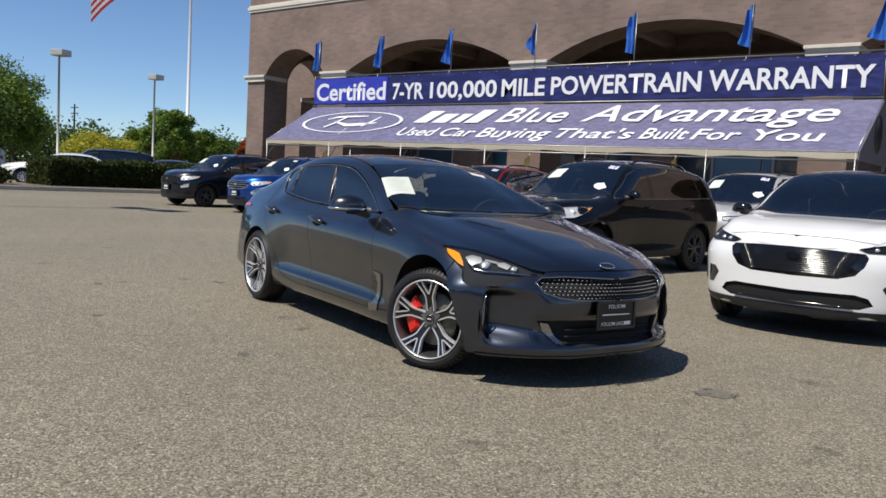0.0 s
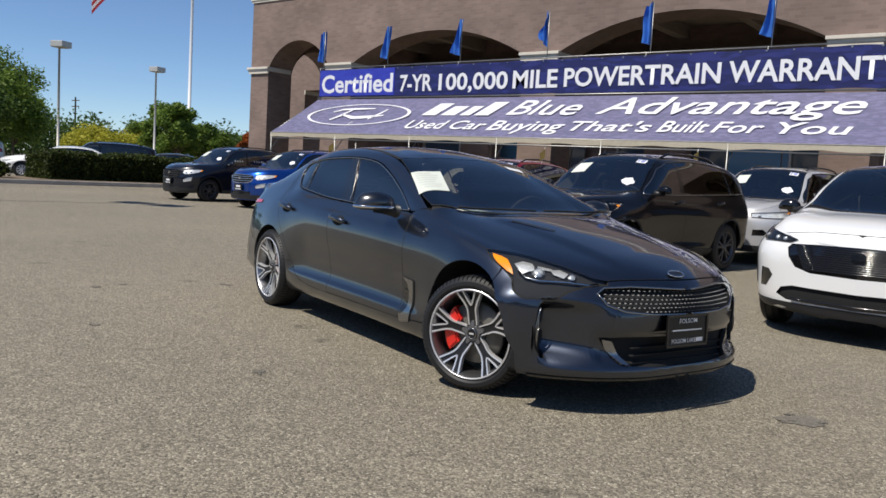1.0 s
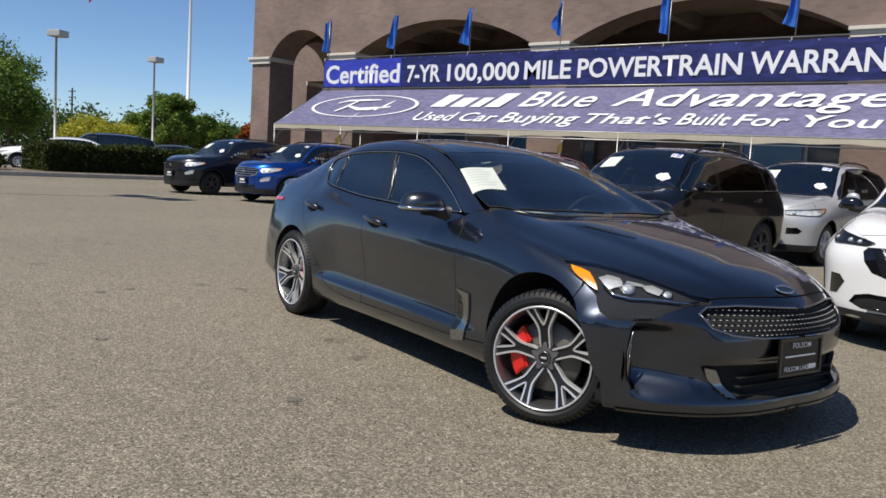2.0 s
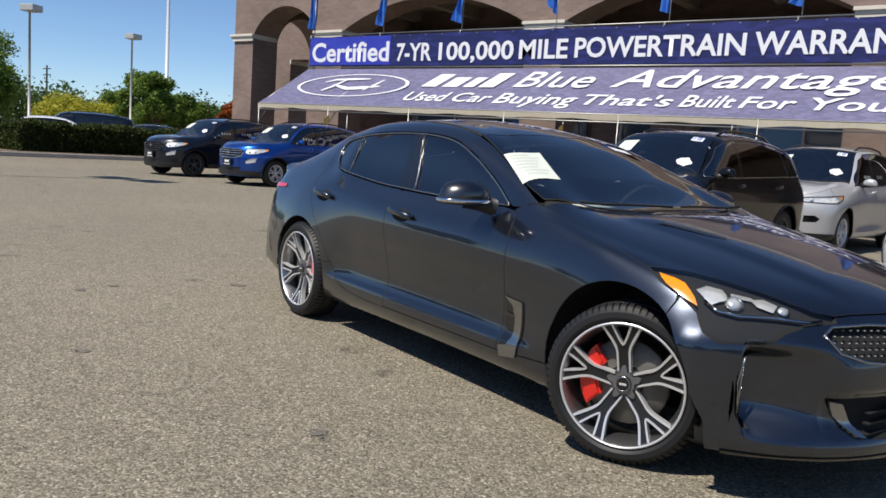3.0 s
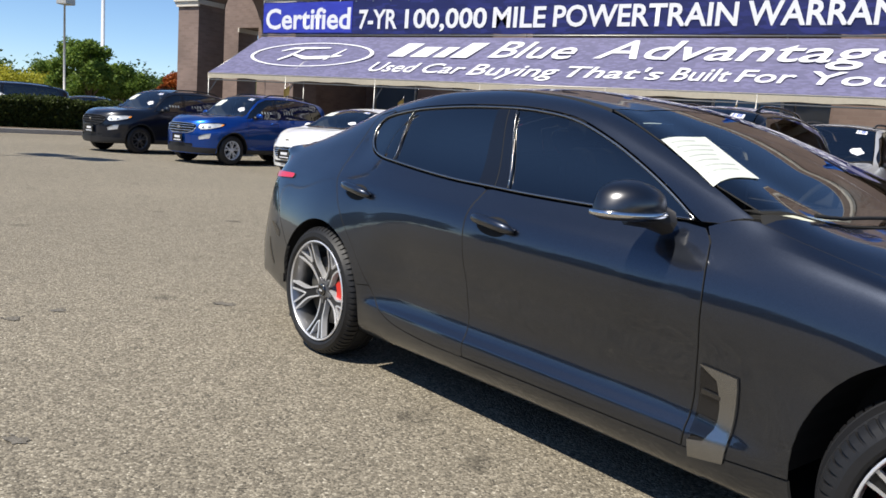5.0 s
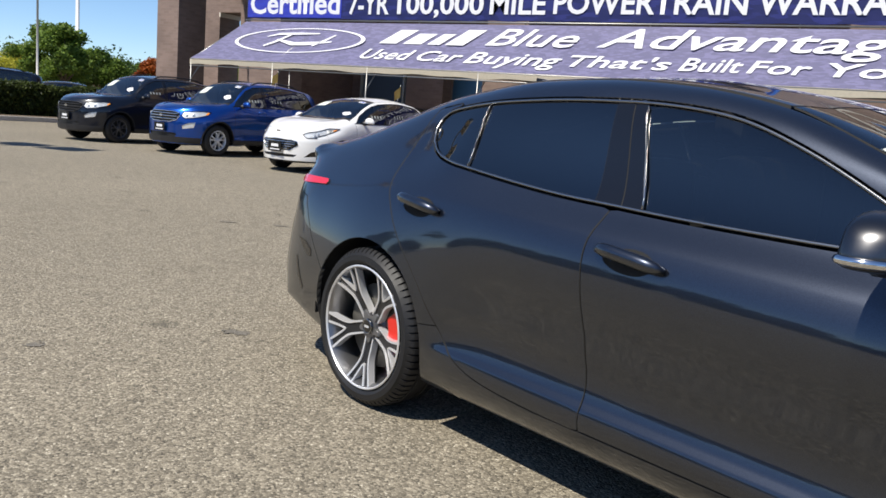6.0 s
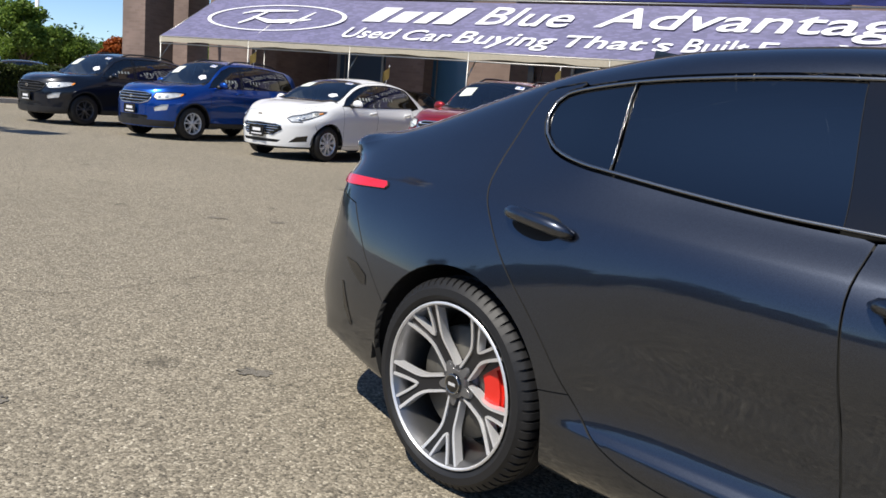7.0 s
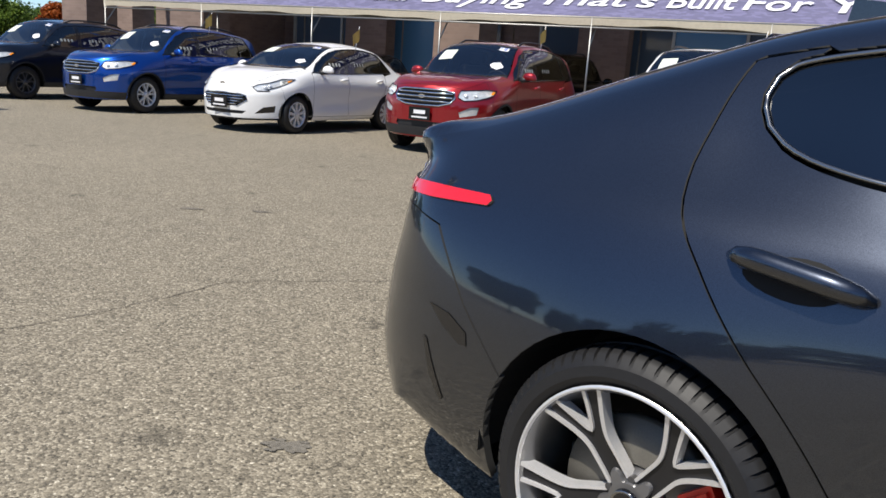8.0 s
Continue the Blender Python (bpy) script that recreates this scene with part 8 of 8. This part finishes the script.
def cross_style(rim, bright):
    g = [(0.003, 0.665), (0.26, 0.67), (0.41, 0.71), (0.462, 0.785), (0.44, 0.85), (0.32, 0.878), (0.003, 0.882)]
    i = [(0.003, 0.345), (0.36, 0.35), (0.42, 0.40), (0.40, 0.445), (0.003, 0.45)]
    pod = [(0.54, 0.535), (0.72, 0.575), (0.745, 0.685), (0.65, 0.67), (0.52, 0.60)]
    return dict(
        window_flag=bright is CHROME, hood_y=0.52, clad=CLAD, rails=BLACK_PLASTIC, rim=0.21, rim_mat=rim, spokes=5, wheel="split", plate=0.55, badge=(0.785, 0.055, 0.026), badge_out=0.012, bowl=BOWL_BRIGHT, skirt=(0.25, 0.37),
        lamp=f_((0.50, 0.885), (0.49, 0.80), (0.57, 0.755), (0.70, 0.772)) + s_((1.74, 0.788), (1.55, 0.845), (1.44, 0.905), (1.60, 0.915)),
        under_lamp=f_((0.50, 0.89), (0.47, 0.79), (0.56, 0.755), (0.70, 0.775)) + s_((1.74, 0.785), (1.60, 0.78)),
        marker=s_((1.47, 0.885), (1.545, 0.848), (1.57, 0.868), (1.50, 0.900)), bulbs=((('f', 0.58, 0.82), 0.03), (('f', 0.68, 0.83), 0.03)),
        centre=[((0, 0.35), i, BLACK_PLASTIC, -0.02, "lower_intake"), ((0, 0.68), g, GLOSS_BLACK, -0.03, "grille_back")],
        holes=[(pod, BOWL_BRIGHT, -0.012, "fog_lamp")],
        bars=[((-0.41, 0.41, 0.725, 0.725, 0.005), bright, "grille_bar"), ((-0.43, 0.43, 0.782, 0.782, 0.008), bright, "grille_bar"), ((-0.42, 0.42, 0.835, 0.835, 0.004), bright, "grille_bar")],
        rings=[(g, bright, 0.013, "grille_surround")])


def put_car(spec, x, y, yaw):
    """Pose for a car whose nose is at (x, y), heading yaw degrees (-90: towards -y)."""
    a = radians(yaw)
    return pose(x - spec["nose"] * math.cos(a), y - spec["nose"] * math.sin(a), 0, 0, 0, yaw)


parked_car("crossover", CROSS, NAVY_PAINT, cross_style(GUNMETAL, BLACK_PLASTIC), "blue-black small crossover with dark wheels parked in the row", put_car(CROSS, -20.6, 14.2, -92))
blue_cross = parked_car("crossover", CROSS, BLUE_PAINT, cross_style(ALLOY, CHROME), "bright blue small crossover with a chrome barred grille", put_car(CROSS, -17.3, 14.15, -92.5))
red_cross = parked_car("crossover", CROSS, RED_PAINT, cross_style(ALLOY, CHROME), "bright red small crossover with a chrome barred grille", put_car(CROSS, -10.2, 13.75, -92.5))

# white small sedan
SEDAN = parked_spec(4.41, 1.72, 1.475, 2.49, 0.30, 0.83, 0.845, 1.01, 0.94, 1.02, 0.10, -1.15, sedan=True, tail_lip=1.04, pf=2.2, nose_r=0.9)
SEDAN_STYLE = dict(
    window_flag=True, hood_y=0.46, rim=0.195, wheel="spoke", spokes=9, rim_mat=ALLOY, plate=0.455, badge=(0.735, 0.05, 0.02), badge_out=0.004, bowl=BOWL_BRIGHT, trim=BLACK_PLASTIC,
    lamp=f_((0.47, 0.695), (0.55, 0.640), (0.68, 0.650)) + s_((1.76, 0.668), (1.50, 0.755), (1.30, 0.838), (1.50, 0.835)) + f_((0.62, 0.765), (0.52, 0.735)),
    under_lamp=f_((0.455, 0.685), (0.55, 0.630), (0.69, 0.640)) + s_((1.765, 0.655), (1.62, 0.68)),
    marker=s_((1.36, 0.805), (1.43, 0.780), (1.45, 0.802), (1.37, 0.826)), bulbs=((('f', 0.62, 0.695), 0.03), (('s', 1.70, 0.725), 0.028)),
    centre=[((0, 0.26), [(0.003, 0.285), (0.36, 0.29), (0.42, 0.335), (0.003, 0.34)], BLACK_PLASTIC, -0.02, "lower_intake"), ((0, 0.40), [(0.003, 0.40), (0.30, 0.405), (0.44, 0.50), (0.42, 0.565), (0.34, 0.59), (0.003, 0.60)], GLOSS_BLACK, -0.02, "grille_back")],
    holes=[([(0.52, 0.30), (0.72, 0.33), (0.735, 0.43), (0.62, 0.40)], GLOSS_BLACK, -0.015, "fog_recess")],
    bars=[((-0.30, 0.30, 0.435, 0.435, 0.006), CHROME, "grille_bar"), ((-0.35, 0.35, 0.475, 0.475, 0.006), CHROME, "grille_bar"), ((-0.39, 0.39, 0.515, 0.515, 0.004), CHROME, "grille_bar"), ((-0.39, 0.39, 0.555, 0.555, 0.0), CHROME, "grille_bar")],
    rings=[([(0.003, 0.40), (0.30, 0.405), (0.44, 0.50), (0.42, 0.565), (0.34, 0.59), (0.003, 0.60)], CHROME, 0.008, "grille_surround")])
sedan_car = parked_car("small_sedan", SEDAN, WHITE_PAINT, SEDAN_STYLE, "white compact four-door sedan with wheel trims", put_car(SEDAN, -13.6, 13.65, -94))

# black sport utility
SUV = parked_spec(4.48, 1.86, 1.68, 2.67, 0.36, 0.88, 0.98, 1.10, 1.08, 1.02, 0.20, -1.55, drop=0.30, pf=2.6)
g_ = [(0.003, 0.62), (0.42, 0.63), (0.47, 0.72), (0.40, 0.80), (0.12, 0.78), (0.003, 0.775)]
SUV_STYLE = dict(
    hood_y=0.50, clad=CLAD, rails=GLOSS_BLACK, tint=TINT, rim=0.235, rim_mat=GUNMETAL, trim=SATIN, bowl=BOWL_BRIGHT, mirror=BLACK_PAINT, writing=False, badge=(0.86, 0.05, 0.025), badge_out=0.004,
    lamp=f_((0.52, 0.905), (0.53, 0.81), (0.66, 0.795)) + s_((1.81, 0.81), (1.56, 0.885), (1.36, 0.965), (1.60, 0.97)),
    under_lamp=f_((0.505, 0.895), (0.515, 0.80), (0.66, 0.785)) + s_((1.82, 0.80), (1.68, 0.79)),
    marker=s_((1.44, 0.93), (1.50, 0.915), (1.52, 0.94), (1.46, 0.95)), bulbs=((('f', 0.66, 0.86), 0.035), (('s', 1.78, 0.885), 0.03)),
    centre=[((0, 0.3), [(0.003, 0.33), (0.5, 0.34), (0.55, 0.42), (0.003, 0.42)], BLACK_PLASTIC, -0.02, "lower_intake"), ((0, 0.6), g_, GLOSS_BLACK, -0.03, "grille_back")],
    rings=[(g_, SATIN, 0.010, "grille_surround")])
parked_car("sport_utility", SUV, BLACK_PAINT, SUV_STYLE, "glossy black sport utility car with dark tinted rear glass", put_car(SUV, -5.58, 9.75, -98.5))

# white electric crossover
ELEC = parked_spec(4.71, 1.88, 1.60, 2.98, 0.37, 0.86, 0.95, 1.08, 1.02, 1.12, 0.16, -1.55, drop=0.30, pf=2.6, nose_r=0.7)
e_ = [(0.003, 0.555), (0.36, 0.562), (0.49, 0.60), (0.555, 0.68), (0.575, 0.755), (0.545, 0.79), (0.30, 0.803), (0.003, 0.808)]
l_ = [(0.003, 0.30), (0.54, 0.315), (0.64, 0.355), (0.60, 0.415), (0.50, 0.44), (0.003, 0.43)]
ELEC_STYLE = dict(
    hood_y=0.62, clad=GLOSS_BLACK, rim=0.25, rim_mat=GUNMETAL, trim=GLOSS_BLACK, roof=GLOSS_BLACK, mirror=GLOSS_BLACK, notices=False, badge=(0.735, 0.06, 0.035), badge_mat=SMOKED, badge_out=0.012, skirt=(0.205, 0.295),
    lamp=f_((0.50, 0.825), (0.56, 0.80), (0.72, 0.80)) + s_((1.98, 0.80), (1.83, 0.86), (1.72, 0.915), (1.86, 0.90)) + f_((0.68, 0.865),),
    under_lamp=f_((0.485, 0.815), (0.56, 0.79), (0.73, 0.79)) + s_((1.985, 0.785), (1.90, 0.78)), bulbs=((('f', 0.70, 0.83), 0.022), (('f', 0.62, 0.825), 0.02), (('s', 1.93, 0.84), 0.02)),
    centre=[((0, 0.28), l_, BLACK_PLASTIC, -0.03, "lower_intake"), ((0, 0.58), e_, GLOSS_BLACK, -0.010, "grille_panel")],
    plates=[([(0.815, 0.560), (0.735, 0.555), (0.690, 0.505), (0.750, 0.405), (0.815, 0.40)], GLOSS_BLACK, "corner_vent")],
    bars=[((-0.50, 0.50, 0.33, 0.33, 0.02), GLOSS_BLACK, "intake_bar")] + [((-0.42 - 0.008 * k, 0.42 + 0.008 * k, 0.590 + 0.0175 * k, 0.590 + 0.0175 * k, -0.0150), GLOSS_BLACK, "grille_rib") for k in range(12)])
parked_car("electric_crossover", ELEC, WHITE_PAINT, ELEC_STYLE, "white electric crossover with a closed black grille and black roof", put_car(ELEC, -1.38, 8.05, -90))

# silver crossover between them, and a white one further along
SUV2 = parked_spec(4.52, 1.84, 1.73, 2.69, 0.35, 0.90, 0.98, 1.12, 1.07, 1.00, 0.20, -1.60, drop=0.28, pf=2.5)
g2 = [(0.003, 0.66), (0.34, 0.67), (0.42, 0.76), (0.38, 0.85), (0.003, 0.86)]
SUV2_STYLE = dict(
    hood_y=0.50, rails=BLACK_PLASTIC, rim=0.22, rim_mat=ALLOY, bowl=BOWL_BRIGHT, plate=0.50, badge=(0.76, 0.06, 0.026), badge_out=0.012, skirt=(0.24, 0.34),
    lamp=f_((0.50, 0.865), (0.52, 0.80), (0.66, 0.80)) + s_((1.79, 0.81), (1.60, 0.86), (1.48, 0.92), (1.64, 0.915)),
    under_lamp=f_((0.485, 0.86), (0.505, 0.79), (0.66, 0.79)) + s_((1.80, 0.795), (1.68, 0.79)),
    marker=s_((1.50, 0.905), (1.56, 0.875), (1.60, 0.90), (1.54, 0.915)), bulbs=((('f', 0.62, 0.835), 0.03),),
    centre=[((0, 0.38), [(0.003, 0.38), (0.40, 0.39), (0.46, 0.46), (0.003, 0.47)], BLACK_PLASTIC, -0.02, "lower_intake"), ((0, 0.66), g2, GLOSS_BLACK, -0.03, "grille_back")],
    holes=[([(0.55, 0.50), (0.72, 0.51), (0.76, 0.56), (0.70, 0.61), (0.56, 0.60)], GLOSS_BLACK, -0.02, "fog_recess")],
    bars=[((-0.36, 0.36, 0.71, 0.71, 0.004), CHROME, "grille_bar"), ((-0.39, 0.39, 0.76, 0.76, 0.006), CHROME, "grille_bar"), ((-0.38, 0.38, 0.81, 0.81, 0.004), CHROME, "grille_bar")],
    rings=[(g2, CHROME, 0.010, "grille_surround")])
parked_car("sport_utility", SUV2, SILVER_PAINT, SUV2_STYLE, "silver sport utility car with roof rails", put_car(SUV2, -4.8, 14.5, -97))
white_suv = parked_car("sport_utility", SUV2, WHITE_PAINT, dict(SUV2_STYLE, window_flag=True), "white sport utility car with roof rails", put_car(SUV2, -7.0, 14.2, -92))
DARK_STYLE = dict(SUV2_STYLE, notices=False, rim_mat=GUNMETAL)
parked_car("sport_utility", SUV2, BLACK_PAINT, DARK_STYLE, "black sport utility car standing behind the row", put_car(SUV2, -10.0, 20.6, -60))
LOT = parked_spec(4.75, 1.82, 1.45, 2.75, 0.33, 0.92, 0.80, 0.98, 0.94, 1.08, 0.10, -1.35, sedan=True, tail_lip=1.06, pf=2.3, nose_r=0.9)
LOT_STYLE = dict(SEDAN_STYLE, window_flag=False, notices=False, lamp=f_((0.48, 0.68), (0.58, 0.635), (0.70, 0.655)) + s_((1.98, 0.66), (1.76, 0.725), (1.62, 0.765), (1.80, 0.755)), under_lamp=f_((0.465, 0.67), (0.58, 0.625), (0.71, 0.645)) + s_((1.99, 0.645), (1.86, 0.66)), bulbs=(), plate=None)
LOT_STYLE.pop("marker")
parked_car("sedan", LOT, CHAR_PAINT, LOT_STYLE, "charcoal grey sedan standing behind the row", put_car(LOT, -15.4, 19.4, -75))
parked_car("sedan", LOT, WHITE_PAINT, LOT_STYLE, "white sedan parked beyond the hedge", put_car(LOT, -35.9, 15.9, -116), "cars beyond the hedge")
VAN = parked_spec(5.1, 1.98, 1.76, 3.0, 0.35, 0.92, 1.0, 1.14, 1.08, 1.15, 0.35, -2.0, drop=0.25, pf=2.5)
parked_car("minivan", VAN, NAVY_PAINT, dict(DARK_STYLE, bulbs=(), lamp=f_((0.52, 0.88), (0.54, 0.81), (0.68, 0.81)) + s_((2.0, 0.82), (1.80, 0.88), (1.72, 0.92), (1.86, 0.92)), under_lamp=f_((0.505, 0.87), (0.525, 0.80), (0.69, 0.80)) + s_((2.01, 0.805), (1.92, 0.80)), marker=s_((1.74, 0.90), (1.79, 0.88), (1.82, 0.90))), "dark blue minivan parked beyond the hedge", put_car(VAN, -38.2, 18.8, -119), "cars beyond the hedge")
parked_car("sedan", LOT, CHAR_PAINT, LOT_STYLE, "charcoal grey sedan parked beyond the hedge", put_car(LOT, -39.3, 23.1, -123), "cars beyond the hedge")
parked_car("sport_utility", SUV2, WHITE_PAINT, dict(SUV2_STYLE, notices=False), "white sport utility car parked beyond the hedge", put_car(SUV2, -46.5, 15.8, -116), "cars beyond the hedge")

# cars across the aisle behind the walk, seen in the paint and the glass
for src, x, y, yaw in ((sedan_car, -13.5, -14.0, 90), (red_cross, -9.6, -14.3, 90), (white_suv, -5.2, -13.8, 90), (sedan_car, 2.4, -14.2, 90), (blue_cross, 6.2, -14.0, 90), (white_suv, 11.0, -14.2, 90)):
    copy_thing(src, pose(x, y, 0, 0, 0, yaw))
